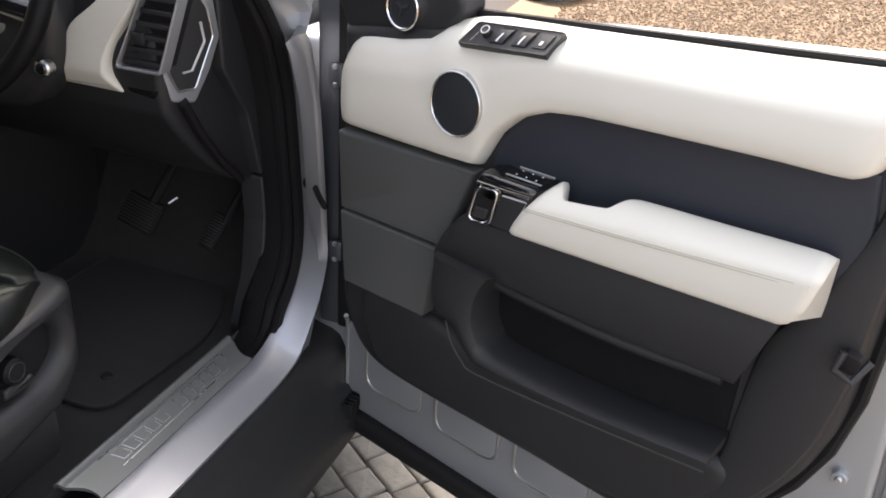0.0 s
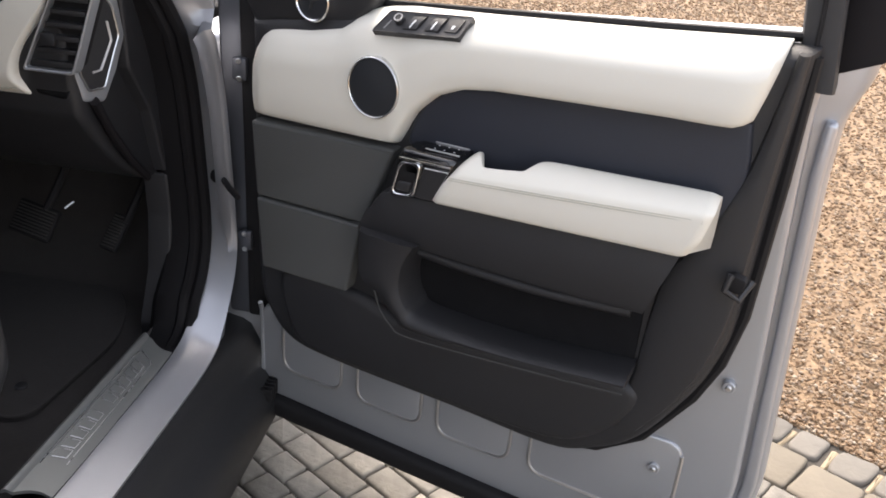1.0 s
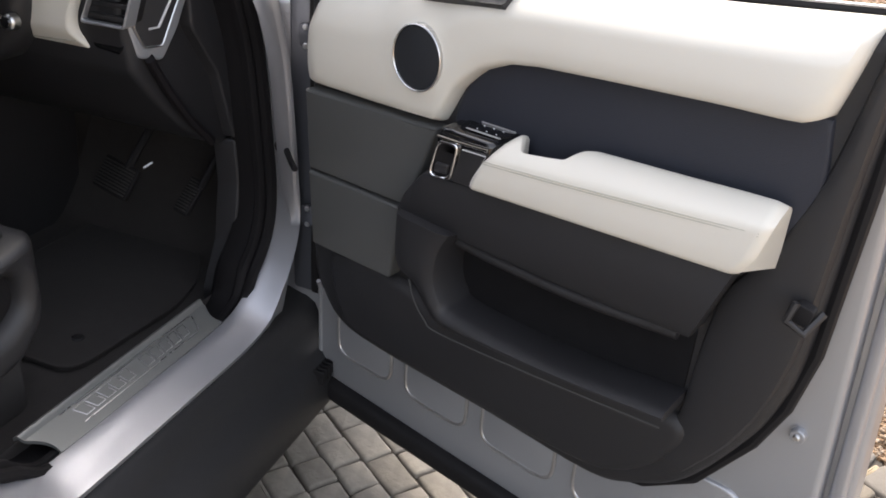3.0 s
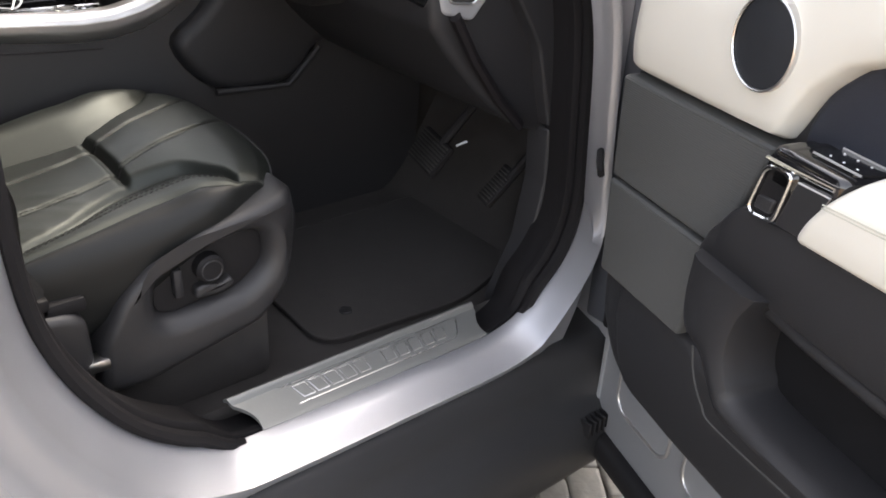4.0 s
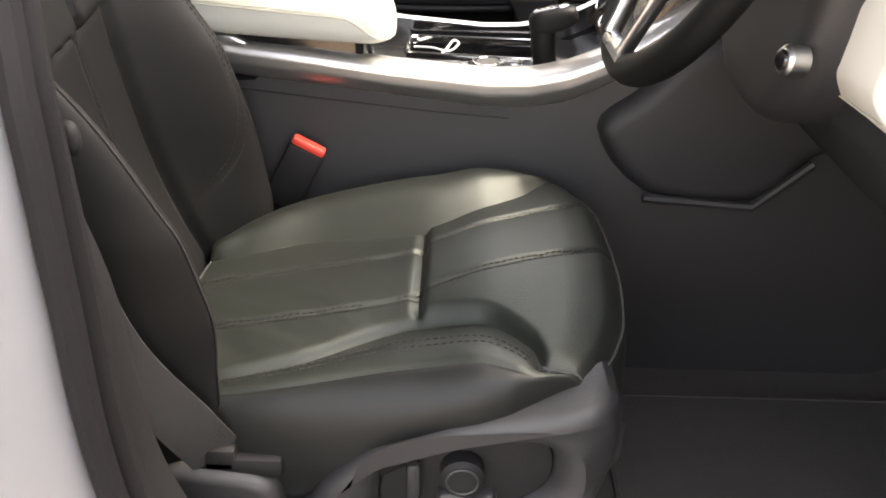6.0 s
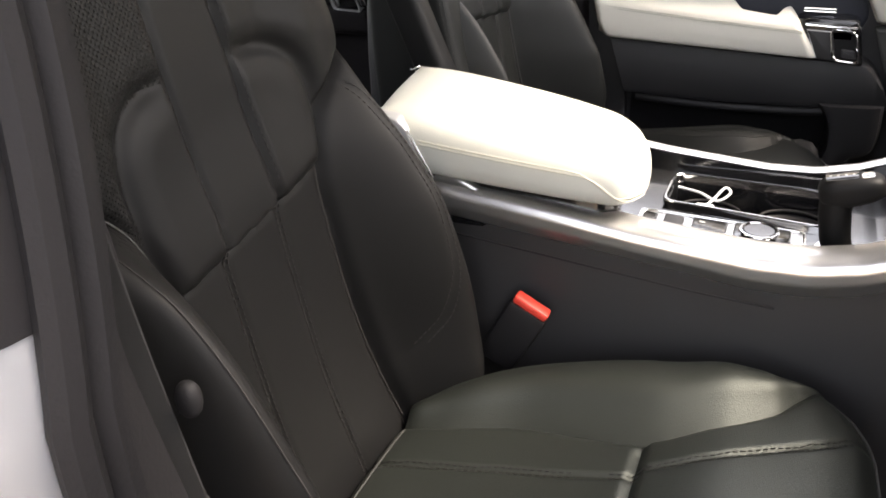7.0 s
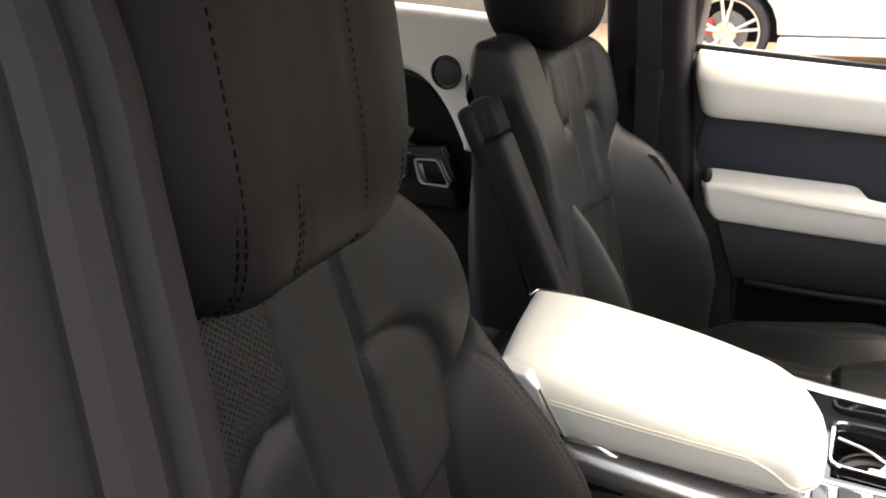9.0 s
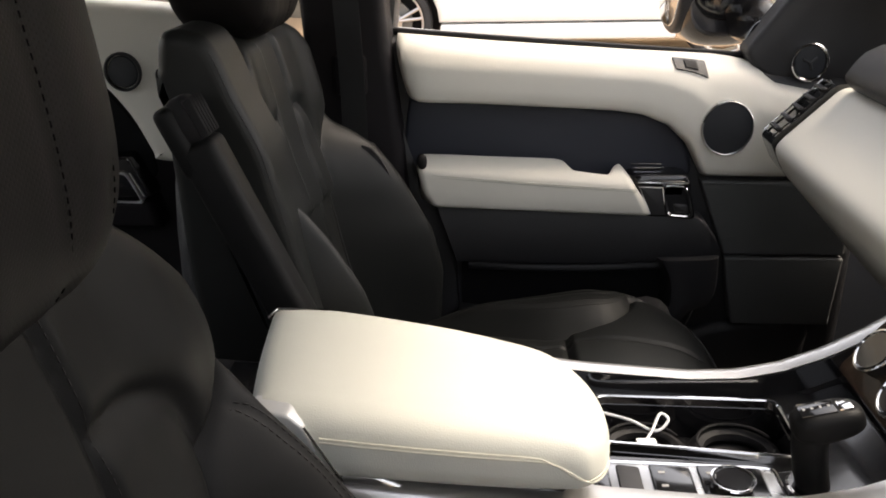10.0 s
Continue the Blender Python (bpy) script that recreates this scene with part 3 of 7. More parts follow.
    part("pocket_seam", tube(open_smooth([(0.316, 0.085, 0.762), (0.330, 0.0865, 0.729), (0.353, 0.0865, 0.703), (0.386, 0.0865, 0.691), (0.573, 0.086, 0.701), (0.761, 0.085, 0.716)], 5), 0.0014, sides=6), PIPING, door)
    # armrest
    armrest = part("armrest", arm_mesh(), CREAM, door, "ivory leather door armrest")
    for dz in (0.0, 0.0035):
        part("stitching", tube(open_smooth([(0.436, 0.0845, 0.996 + dz), (0.55, 0.0852, 1.004 + dz), (0.70, 0.0852, 1.016 + dz), (0.822, 0.084, 1.026 + dz)], 6), 0.0009, sides=5), STITCH, armrest)
    # handle and switches
    part("handle_block", slab(rounded([(0.322, 0.934), (0.338, 1.012), (0.355, 1.022), (0.436, 1.014), (0.405, 0.942)], 0.010), 0.0, 0.064, 0.006), PIANO, door, "gloss black handle surround")
    part("handle_plate", slab(rounded([(0.370, 0.944), (0.386, 1.000), (0.430, 1.003), (0.406, 0.945)], 0.006), 0.05, 0.068, 0.003), PLASTIC_GREY, door)
    part("bright_line", tube([(0.4065, 0.0685, 0.948), (0.4185, 0.0685, 0.975), (0.4295, 0.0685, 1.000), (0.388, 0.0685, 0.9985)], 0.0011, sides=5), PALE_STEEL, door)
    wide = 0.0 if driver else 0.007
    ring_o = rounded([(0.328, 0.941), (0.344, 1.003), (0.383 + wide, 1.005), (0.372 + wide, 0.944)], 0.012, 5)
    ring_i = rounded([(0.3335, 0.945), (0.3465, 0.998), (0.378 + wide, 1.000), (0.3675 + wide, 0.948)], 0.011, 5)
    part("handle_ring", frame_slab(ring_o, ring_i, 0.058, 0.072, 0.0015), CHROME, door, "bright chrome handle frame")
    part("handle_cup", slab(ring_i, 0.05, 0.066, 0.001), RUBBER, door)
    part("door_release", slab(rounded([(0.337, 0.950), (0.341, 0.966), (0.366, 0.968), (0.362, 0.951)], 0.004), 0.06, 0.0695, 0.003), PLASTIC_GREY, door)
    part("handle_shelf", slab(rounded([(0.338, 0.010), (0.340, 0.066), (0.438, 0.066), (0.452, 0.010)], 0.012), 0.985, 1.021, 0.010, "xyz", seg=4), PIANO, door)
    part("shelf_trim", tube([(0.344, 0.0715, 1.008), (0.385, 0.073, 1.009), (0.434, 0.0725, 1.011)], 0.0020, sides=6), CHROME, door)
    if driver:
        mem = part("memory_switch", slab(rounded([(0.378, 0.010), (0.376, 0.050), (0.432, 0.050), (0.446, 0.010)], 0.003), 1.018, 1.0235, 0.001, "xyz"), PIANO, door)
        for i in range(3):
            for j in range(2):
                part("mark", disc((0.389 + 0.017 * i, 0.020 + 0.018 * j, 1.0243), (0, 0, 1), 0.0022, 0.001, sides=8), WHITE_MARK, mem)
        for y in (0.011, 0.049):
            part("bright_line", tube([(0.378, y, 1.0242), (0.438, y, 1.0242)], 0.0012, sides=5), PALE_STEEL, mem)
    else:
        for y in (0.020, 0.045):
            part("bright_line", tube([(0.384, y, 1.030), (0.440, y, 1.030)], 0.0012, sides=5), CHROME, door)
    # speaker and tweeter
    sp = (0.277, 1.103)
    circ = [(math.cos(2 * math.pi * k / 40), math.sin(2 * math.pi * k / 40)) for k in range(40)]
    rim_o = [(sp[0] + 0.0462 * c, sp[1] + 0.0500 * s) for c, s in circ]
    rim_i = [(sp[0] + 0.0434 * c, sp[1] + 0.0472 * s) for c, s in circ]
    speaker = part("speaker", slab(rim_i, 0.02, 0.0475, 0.002), GRILLE, door, "round dark speaker grille")
    part("speaker_ring", frame_slab(rim_o, rim_i, 0.02, 0.0500, 0.0012), SATIN, speaker, "thin satin chrome ring")
    part("mirror_sail", slab(rounded([(0.010, 1.150), (0.050, 1.164), (0.19, 1.178), (0.226, 1.200), (0.246, 1.228), (0.150, 1.36), (0.03, 1.46), (-0.03, 1.46), (-0.02, 1.20)], 0.015), -0.06, -0.006, 0.010), PLASTIC, door, "black corner trim")
    tw_o = [(0.133 + 0.033 * c, 1.211 + 0.034 * s) for c, s in circ]
    tw_i = [(0.133 + 0.0285 * c, 1.211 + 0.0295 * s) for c, s in circ]
    tweeter = part("tweeter", slab(tw_i, -0.01, 0.004, 0.003), GRILLE, door, "small round tweeter grille")
    part("tweeter_ring", frame_slab(tw_o, tw_i, -0.01, 0.008, 0.0015), CHROME, tweeter)
    for a in (0.4, 2.5, 4.4):
        part("spoke", tube([(0.133, 0.005, 1.211), (0.133 + 0.014 * math.cos(a), 0.005, 1.211 + 0.014 * math.sin(a))], 0.0025, sides=6), PLASTIC_GREY, tweeter)
    # window switches on the sloping top of the pad
    def on_pad(u, s, up=0.0):
        p, q, r = pad_point(u, s), pad_point(u + 0.01, s), pad_point(u, s + 0.02)
        return p + (r - p).cross(q - p).normalized() * up
    corners = [Vector(p) for p in ((0.264, 0.031, 1.187), (0.418, 0.043, 1.202), (0.288, 0.015, 1.2187), (0.427, 0.0125, 1.2295))]

    def on_plate(a, b, up=0.0):
        if driver:
            low, high = corners[0].lerp(corners[1], a), corners[2].lerp(corners[3], a)
            return low.lerp(high, b) + Vector((-0.05, 0.68, 0.73)) * up
        return on_pad(0.315 + 0.057 * a + 0.004 * b, 0.84 + 0.11 * b, up)

    def plate_piece(a0, a1, b0, b1, up, bulge=0.0, thick=0.004):
        return sheet(lambda a, b: on_plate(a0 + (a1 - a0) * a, b0 + (b1 - b0) * b, up + bulge * math.sin(math.pi * b)), 6, 6, thick=(0, -0.7 * thick, -0.7 * thick))
    plate = part("switch_plate", plate_piece(0, 1, 0, 1, 0.0035, 0.0, 0.012), PLASTIC_GREY, door, "dark grey window switch panel")
    if driver:
        part("plate_rim", tube([on_plate(a, b, 0.0034) for a, b in ((0.02, 0), (0.5, 0), (0.98, 0), (1, 0.06), (1, 0.94), (0.98, 1), (0.5, 1), (0.02, 1), (0, 0.94), (0, 0.06))], 0.0011, closed=True, sides=6), PLASTIC, plate)
        for a0 in (0.34, 0.59):
            part("switch_well", plate_piece(a0 - 0.015, a0 + 0.155, 0.16, 0.90, 0.0038, 0.0, 0.002), RUBBER, plate)
            part("window_switch", plate_piece(a0, a0 + 0.14, 0.20, 0.80, 0.0052, 0.0016), PLASTIC_GREY, plate)
            part("mark", plate_piece(a0 + 0.055, a0 + 0.072, 0.24, 0.60, 0.0068, 0.0006, 0.001), WHITE_MARK, plate)
        part("lock_switch", plate_piece(0.80, 0.94, 0.22, 0.80, 0.0050, 0.0006), PLASTIC, plate)
        part("mark", plate_piece(0.855, 0.885, 0.34, 0.50, 0.0060, 0.0, 0.001), WHITE_MARK, plate)
        part("mark", plate_piece(0.10, 0.112, 0.15, 0.55, 0.0040, 0.0, 0.001), GREYMARK, plate)
        c, nrm = on_plate(0.205, 0.58, 0.011), Vector((-0.05, 0.68, 0.73)).normalized()
        part("mirror_knob", disc(c, nrm, 0.0080, 0.009, sides=20, edge=0.002), PLASTIC, plate, "round mirror adjuster knob")
        e1 = nrm.cross(Vector((1, 0, 0))).normalized()
        e2 = nrm.cross(e1)
        part("knob_rim", tube([c + (e1 * math.cos(2 * math.pi * k / 20) + e2 * math.sin(2 * math.pi * k / 20)) * 0.0064 + nrm * 0.0005 for k in range(20)], 0.0008, closed=True, sides=5), PALE_STEEL, plate)
    else:
        part("window_switch", plate_piece(0.30, 0.69, 0.23, 0.82, 0.0055), RUBBER, plate)
    # window frame, mirror outside
    part("window_frame", strip(open_smooth([(0.938, 1.20), (0.905, 1.45), (0.86, 1.63), (0.78, 1.70), (0.55, 1.70), (0.30, 1.66), (0.05, 1.48)], 4), open_smooth([(0.888, 1.20), (0.852, 1.45), (0.815, 1.60), (0.75, 1.655), (0.55, 1.66), (0.31, 1.625), (0.07, 1.455)], 4), -0.115, -0.035, 0.010), PLASTIC, door, "black window frame")
    part("frame_channel", strip(open_smooth([(0.992, 1.245), (0.990, 1.34), (0.955, 1.50), (0.905, 1.66), (0.80, 1.735), (0.55, 1.735)], 4), open_smooth([(0.925, 1.215), (0.918, 1.34), (0.892, 1.50), (0.852, 1.63), (0.78, 1.695), (0.55, 1.695)], 4), -0.150, -0.085, 0.008), PILLAR, door, "black outer window channel")
    part("frame_groove", tube(open_smooth([(0.900, -0.033, 1.20), (0.897, -0.033, 1.32), (0.872, -0.033, 1.47), (0.835, -0.033, 1.60)], 5), 0.003, sides=6), RUBBER, door)
    mir = part("mirror_housing", blob((0.235, -0.300, 1.318), (0.098, 0.140, 0.118), 3.0), PIANO, door, "dark gloss wing mirror housing")
    part("mirror_rim", slab(closed_smooth([(-0.425, 1.33), (-0.40, 1.425), (-0.30, 1.440), (-0.20, 1.425), (-0.175, 1.33), (-0.22, 1.245), (-0.30, 1.225), (-0.39, 1.25)], 4), 0.300, 0.330, 0.008, "yzx"), PLASTIC, mir)
    part("mirror_face", slab(closed_smooth([(-0.412, 1.33), (-0.39, 1.413), (-0.30, 1.427), (-0.21, 1.413), (-0.188, 1.33), (-0.23, 1.258), (-0.30, 1.24), (-0.38, 1.262)], 4), 0.326, 0.3325, 0.001, "yzx"), MIRROR, mir, "mirror glass")
    part("mirror_foot", slab(rounded([(0.14, 1.215), (0.24, 1.235), (0.22, 1.275), (0.14, 1.30)], 0.012), -0.20, -0.05, 0.008), PIANO, mir)
    if driver:
        part("card_hook", tube([(0.872, 0.036, 0.940), (0.868, 0.042, 0.915), (0.890, 0.040, 0.905), (0.902, 0.020, 0.93)], 0.0055, sides=8), PLASTIC_GREY, door, "black plastic grab hook")
        part("hook_pocket", slab(rounded([(0.868, 0.915), (0.872, 0.94), (0.895, 0.935), (0.892, 0.91)], 0.006), 0.02, 0.036, 0.002), RUBBER, door)
    return door


Place.m = Matrix(((-0.289, -0.957, 0, 0.094), (-0.957, 0.289, 0, -0.070), (0, 0, 1, 0), (0, 0, 0, 1)))
build_door("driver_door", "open driver door with ivory leather pad and grey cloth panels", "front doors", True)
Place.m = Matrix(((-1, 0, 0, 0.068), (0, -1, 0, 1.645), (0, 0, 1, -0.007), (0, 0, 0, 1)))
build_door("passenger_door", "closed passenger door with ivory pad and navy inset", "front doors", False)
Place.m = Matrix.Identity(4)

# ---- car body: x forward, y across to the passenger side, z up ----
# the edge of the driver's door opening, as (x, z), from the roof round the front pillar, sill and rear pillar
LOOP = [(-0.60, 1.640), (-0.40, 1.600), (-0.18, 1.490), (0.00, 1.330), (0.085, 1.210), (0.130, 1.100), (0.158, 1.000), (0.176, 0.840), (0.184, 0.730), (0.172, 0.650), (0.130, 0.585), (0.060, 0.540), (-0.02, 0.520),
        (-0.20, 0.520), (-0.40, 0.523), (-0.50, 0.533), (-0.585, 0.590), (-0.645, 0.675), (-0.682, 0.770), (-0.694, 0.870), (-0.694, 1.000), (-0.696, 1.150), (-0.722, 1.300), (-0.770, 1.440), (-0.800, 1.560)]


def loop_frames(each=6):
    pts = closed_smooth(LOOP, each)
    n, out = len(pts), []
    for i, p in enumerate(pts):
        t = (pts[(i + 1) % n] - pts[i - 1]).normalized()
        out.append((p, Vector((-t.y, t.x))))
    return out


def tumble(z):
    return max(0.0, z - 1.12) * 0.26


def spread(x, z):
    """How far the painted flange widens: little at the front pillar, more at the sill and rear pillar."""
    if z > 1.15:
        return 1.0
    if x > 0.05:
        return lerp(z, (0.52, 0.60, 0.75), (0.9, 0.2, -0.35))
    return lerp(x, (-0.70, -0.58, -0.45, 0.05), (1.9, 1.9, 1.0, 0.9))


def sweep(section, stretch=True, drop=0.0, back=0.0):
    """A band round the opening. section: (outwards, y) or (outwards, y, y at the lower rear corner); drop lowers it along the sill."""
    bm = bmesh.new()
    rings = []
    for p, o in loop_frames():
        k = spread(p.x, p.y) if stretch else 1.0
        rear = smoothstep(-0.46, -0.58, p.x)
        low = drop * smoothstep(0.60, 0.545, p.y) * smoothstep(-0.52, -0.44, p.x) * smoothstep(0.12, 0.05, p.x)
        high = back * smoothstep(-0.50, -0.65, p.x) * smoothstep(0.90, 1.15, p.y)
        ring = []
        for r, y, *y2 in section:
            yy = y + ((y2[0] - y) * rear if y2 else 0.0)
            q = r * (k if r > 0 else 1) + low + high * smoothstep(0.07, 0.13, y)
            ring.append(bm.verts.new((p.x + o.x * q, yy + tumble(p.y), p.y + o.y * q)))
        rings.append(ring)
    n, m = len(rings), len(section)
    for i in range(n):
        a, b = rings[i], rings[(i + 1) % n]
        for j in range(m - 1):
            bm.faces.new((a[j], b[j], b[j + 1], a[j + 1]))
    bmesh.ops.recalc_face_normals(bm, faces=bm.faces[:])
    return bm


car = thing("car_body", (-0.3, 0.88, 0.1), "silver estate car body with black sills, driver side open", "car")
part("door_opening_flange", sweep([(0.000, 0.070), (0.002, 0.058), (0.008, 0.045), (0.016, 0.028), (0.021, 0.012), (0.025, 0.001, -0.004), (0.032, 0.002, -0.011), (0.042, 0.008, -0.014), (0.047, 0.010, -0.022), (0.052, 0.012, -0.040), (0.075, 0.016, -0.047), (0.10, 0.02, -0.05), (0.14, 0.02, -0.05)], True, 0.012), SILVER, car, "silver painted door frame")
part("door_seal", sweep([(0.004, 0.066), (0.000, 0.058), (-0.008, 0.055), (-0.015, 0.060), (-0.017, 0.070), (-0.012, 0.078), (-0.004, 0.080)], False, 0.030), SEAL, car, "black rubber door seal")
part("inner_seal_lip", sweep([(-0.006, 0.078), (-0.014, 0.080), (-0.020, 0.086), (-0.020, 0.096), (-0.012, 0.102)], False, 0.040, 0.012), SEAL, car)
part("opening_trim", sweep([(-0.004, 0.078), (-0.010, 0.100), (-0.012, 0.125), (-0.008, 0.150), (0.012, 0.165), (0.055, 0.175)], False, 0.045, 0.045), SEAL, car, "black plastic trim inside the opening")


def pillar_cap():
    """Satin strip on the upper rear edge of the opening."""
    bm = bmesh.new()
    rings = []
    for p, o in loop_frames():
        if p.x < -0.60 and 1.165 < p.y < 1.60:
            rings.append([bm.verts.new((p.x + o.x * q, y + tumble(p.y), p.y + o.y * q)) for q, y in ((0.004, 0.067), (-0.001, 0.060), (0.003, 0.046), (0.011, 0.028), (0.017, 0.010), (0.024, -0.003), (0.045, -0.002), (0.10, 0.006), (0.17, 0.010))])
    for a, b in zip(rings, rings[1:]):
        for j in range(8):
            bm.faces.new((a[j], b[j], b[j + 1], a[j + 1]))
    bmesh.ops.recalc_face_normals(bm, faces=bm.faces[:])
    return bm


part("pillar_cap", pillar_cap(), CAP_GREY, car, "black satin cover on the centre pillar")


def sill_cladding():
    prof = [(0.030, 0.478), (0.010, 0.474), (-0.010, 0.462), (-0.026, 0.428), (-0.042, 0.395), (-0.060, 0.385), (-0.078, 0.365), (-0.090, 0.330), (-0.092, 0.285), (-0.080, 0.262), (-0.03, 0.250), (0.10, 0.25), (0.10, 0.50)]
    xs = [-1.9, -1.2, -0.7, -0.3, 0.0, 0.2, 0.30, 0.36]
    bm = bmesh.new()
    g = [[bm.verts.new((x + (0.02 if i == len(xs) - 1 else 0) * (z - 0.4) * 8, y, z)) for y, z in prof] for i, x in enumerate(xs)]
    m = len(prof)
    for a, b in zip(g, g[1:]):
        for j in range(m):
            bm.faces.new((a[j], b[j], b[(j + 1) % m], a[(j + 1) % m]))
    bm.faces.new(g[0])
    bm.faces.new(g[-1])
    bmesh.ops.recalc_face_normals(bm, faces=bm.faces[:])
    return bm


part("sill_cladding", sill_cladding(), SILL, car, "black plastic sill cladding")
ribs = bmesh.new()
for k in range(9):
    box(0.10 + 0.012 * k, 0.105 + 0.012 * k, -0.094, -0.070, 0.345, 0.375, 0.001, 1, ribs)
part("cladding_ribs", ribs, RUBBER, car)
# outer side behind the opening and ahead of it
part("rear_side", slab(rounded([(-0.78, 0.50), (-0.78, 1.24), (-2.6, 1.30), (-2.6, 0.50)], 0.03), 0.06, -0.045, 0.03), SILVER, car)
part("front_wing", slab(rounded([(0.215, 0.30), (0.215, 1.10), (0.9, 1.08), (0.9, 0.85), (0.62, 0.80), (0.42, 0.60), (0.38, 0.30)], 0.03), 0.10, -0.055, 0.02), SILVER, car, "silver front wing")
part("far_side", slab(rounded([(0.9, 0.30), (0.9, 1.10), (0.1, 1.16), (-2.6, 1.22), (-2.6, 0.30)], 0.03), 1.74, 1.83, 0.03), SILVER, car)
part("far_rail", slab(rounded([(0.20, 1.18), (-0.02, 1.36), (-0.40, 1.62), (-0.7, 1.68), (-2.3, 1.66), (-2.3, 1.72), (-0.6, 1.74), (-0.30, 1.68), (0.3, 1.22)], 0.02), 1.52, 1.62, 0.01), PILLAR, car)
part("bonnet", slab(rounded([(0.50, -0.02), (1.9, 0.05), (1.9, 1.71), (0.50, 1.78)], 0.1), 0.95, 1.08, 0.05, "xyz"), SILVER, car)
# unseen windscreen, added so its tint dims the light in the cabin
part("windscreen", sheet(lambda a, b: Vector((-0.36 + 0.98 * a, 0.13 + 1.49 * b, 1.675 - 0.60 * a ** 1.1)), 6, 2, thick=(0, 0, 0.005)), SCREEN, car, "tinted windscreen")
part("roof", slab(rounded([(-0.36, 0.115), (-2.35, 0.135), (-2.35, 1.62), (-0.36, 1.64)], 0.10), 1.66, 1.74, 0.03, "xyz"), HEADLINER, car, "roof with a dark headliner")
# unseen opaque pane, added to block light from the rear cabin
part("rear_shade_pane", slab(rounded([(-1.30, 1.24), (-1.31, 1.66), (-2.35, 1.66), (-2.45, 1.28)], 0.03), 0.125, 0.115, 0.002), PIANO, car, "opaque dark pane added out of view to shade the rear cabin")
part("tail_panel", slab(rounded([(0.0, 0.35), (1.76, 0.35), (1.76, 1.20), (0.0, 1.20)], 0.05), -2.6, -2.5, 0.02, "yzx"), PLASTIC, car)
# pillar face in the shaded copy of the silver paint
part("pillar_face", slab(rounded([(-0.048, 0.50), (-0.048, 1.20), (0.03, 1.20), (0.03, 0.50)], 0.01), 0.214, 0.196, 0.005, "yzx"), SHADED_SILVER, car)
# black strip added for the shade in the gap between pillar and door
part("pillar_gap", slab(rounded([(-0.085, 0.50), (-0.085, 1.20), (-0.014, 1.20), (-0.014, 0.50)], 0.008), 0.214, 0.190, 0.005, "yzx"), RUBBER, car)
# hinges and door check on the front pillar
for z in (1.045, 0.685):
    h = part("hinge", box(0.176, 0.192, -0.030, 0.000, z - 0.022, z + 0.022, 0.006), SHADED_SILVER, car, "painted door hinge")
    for dz in (-0.018, 0.016):
        part("bolt", disc((0.174, -0.015, z + dz), (-1, 0, 0), 0.006, 0.008, sides=6), SATIN, h)
chk = part("door_check", tube([(0.168, 0.030, 0.828), (0.150, 0.012, 0.826), (0.125, -0.010, 0.822), (0.10, -0.035, 0.818)], 0.006), RUBBER, car, "black door check strap")
part("check_boss", blob((0.166, 0.030, 0.828), (0.014, 0.016, 0.014), 2.5, 12, 8), RUBBER, chk)
# rear pillar trim on the driver's side
part("pillar_trim", slab(closed_smooth([(-0.742, 0.62), (-0.746, 0.80), (-0.750, 1.00), (-0.764, 1.20), (-0.830, 1.42), (-0.88, 1.66), (-0.98, 1.66), (-0.93, 1.20), (-0.90, 0.80), (-0.86, 0.60)], 4), 0.190, 0.152, 0.010, seg=4), PILLAR, car, "dark grey centre pillar trim")
part("pillar_trim_far", slab(closed_smooth([(-0.80, 0.55), (-0.785, 0.90), (-0.800, 1.15), (-0.815, 1.30), (-0.83, 1.66), (-0.97, 1.66), (-0.96, 1.20), (-0.96, 0.80), (-0.94, 0.55)], 4), 1.70, 1.585, 0.02, seg=4), PILLAR, car, "dark grey centre pillar trim")
part("belt_guide", box(-0.910, -0.850, 1.574, 1.592, 1.165, 1.235, 0.008), PILLAR, car)

# footwell
part("floor_carpet", sheet(lambda a, b: Vector((-2.4 + 2.85 * a, 0.15 + 0.60 * b, 0.445 + (0.065 * max(0, 1 - b * 9) ** 1.5) + 1.3 * max(0, -2.4 + 2.85 * a - 0.27) ** 1.2 * 1.6)), 90, 30, thick=(0, 0, -0.03)), CARPET, car, "black carpet in the driver footwell")
part("floor_carpet", sheet(lambda a, b: Vector((-2.4 + 2.85 * a, 0.99 + 0.66 * b, 0.445 + 1.3 * max(0, -2.4 + 2.85 * a - 0.27) ** 1.2 * 1.6)), 90, 10, thick=(0, 0, -0.03)), CARPET, car, "black carpet in the passenger footwell")
part("bulkhead", box(0.44, 0.50, 0.10, 1.68, 0.40, 1.10, 0.01), CARPET, car)
part("kick_panel", slab(rounded([(0.10, 0.50), (0.152, 0.60), (0.172, 0.72), (0.166, 0.817), (0.45, 0.817), (0.45, 0.44), (0.10, 0.44)], 0.008), 0.19, 0.140, 0.006), PLASTIC, car, "black footwell side panel")
part("dash_end_panel", slab(rounded([(0.165, 0.821), (0.45, 0.821), (0.45, 1.15), (0.052, 1.20), (0.058, 1.06), (0.125, 0.96)], 0.008), 0.19, 0.140, 0.006), PLASTIC, car, "black dashboard side panel")
part("seat_riser", box(-0.80, -0.30, 0.26, 0.66, 0.44, 0.62, 0.02), CARPET, car)
part("seat_riser", box(-0.80, -0.30, 1.10, 1.50, 0.44, 0.62, 0.02), CARPET, car)

# floor mat
floor_mat = thing("floor_mat", (0.05, 0.45, 0.452), "dark grey carpet mat lying in the driver footwell", "car mat")
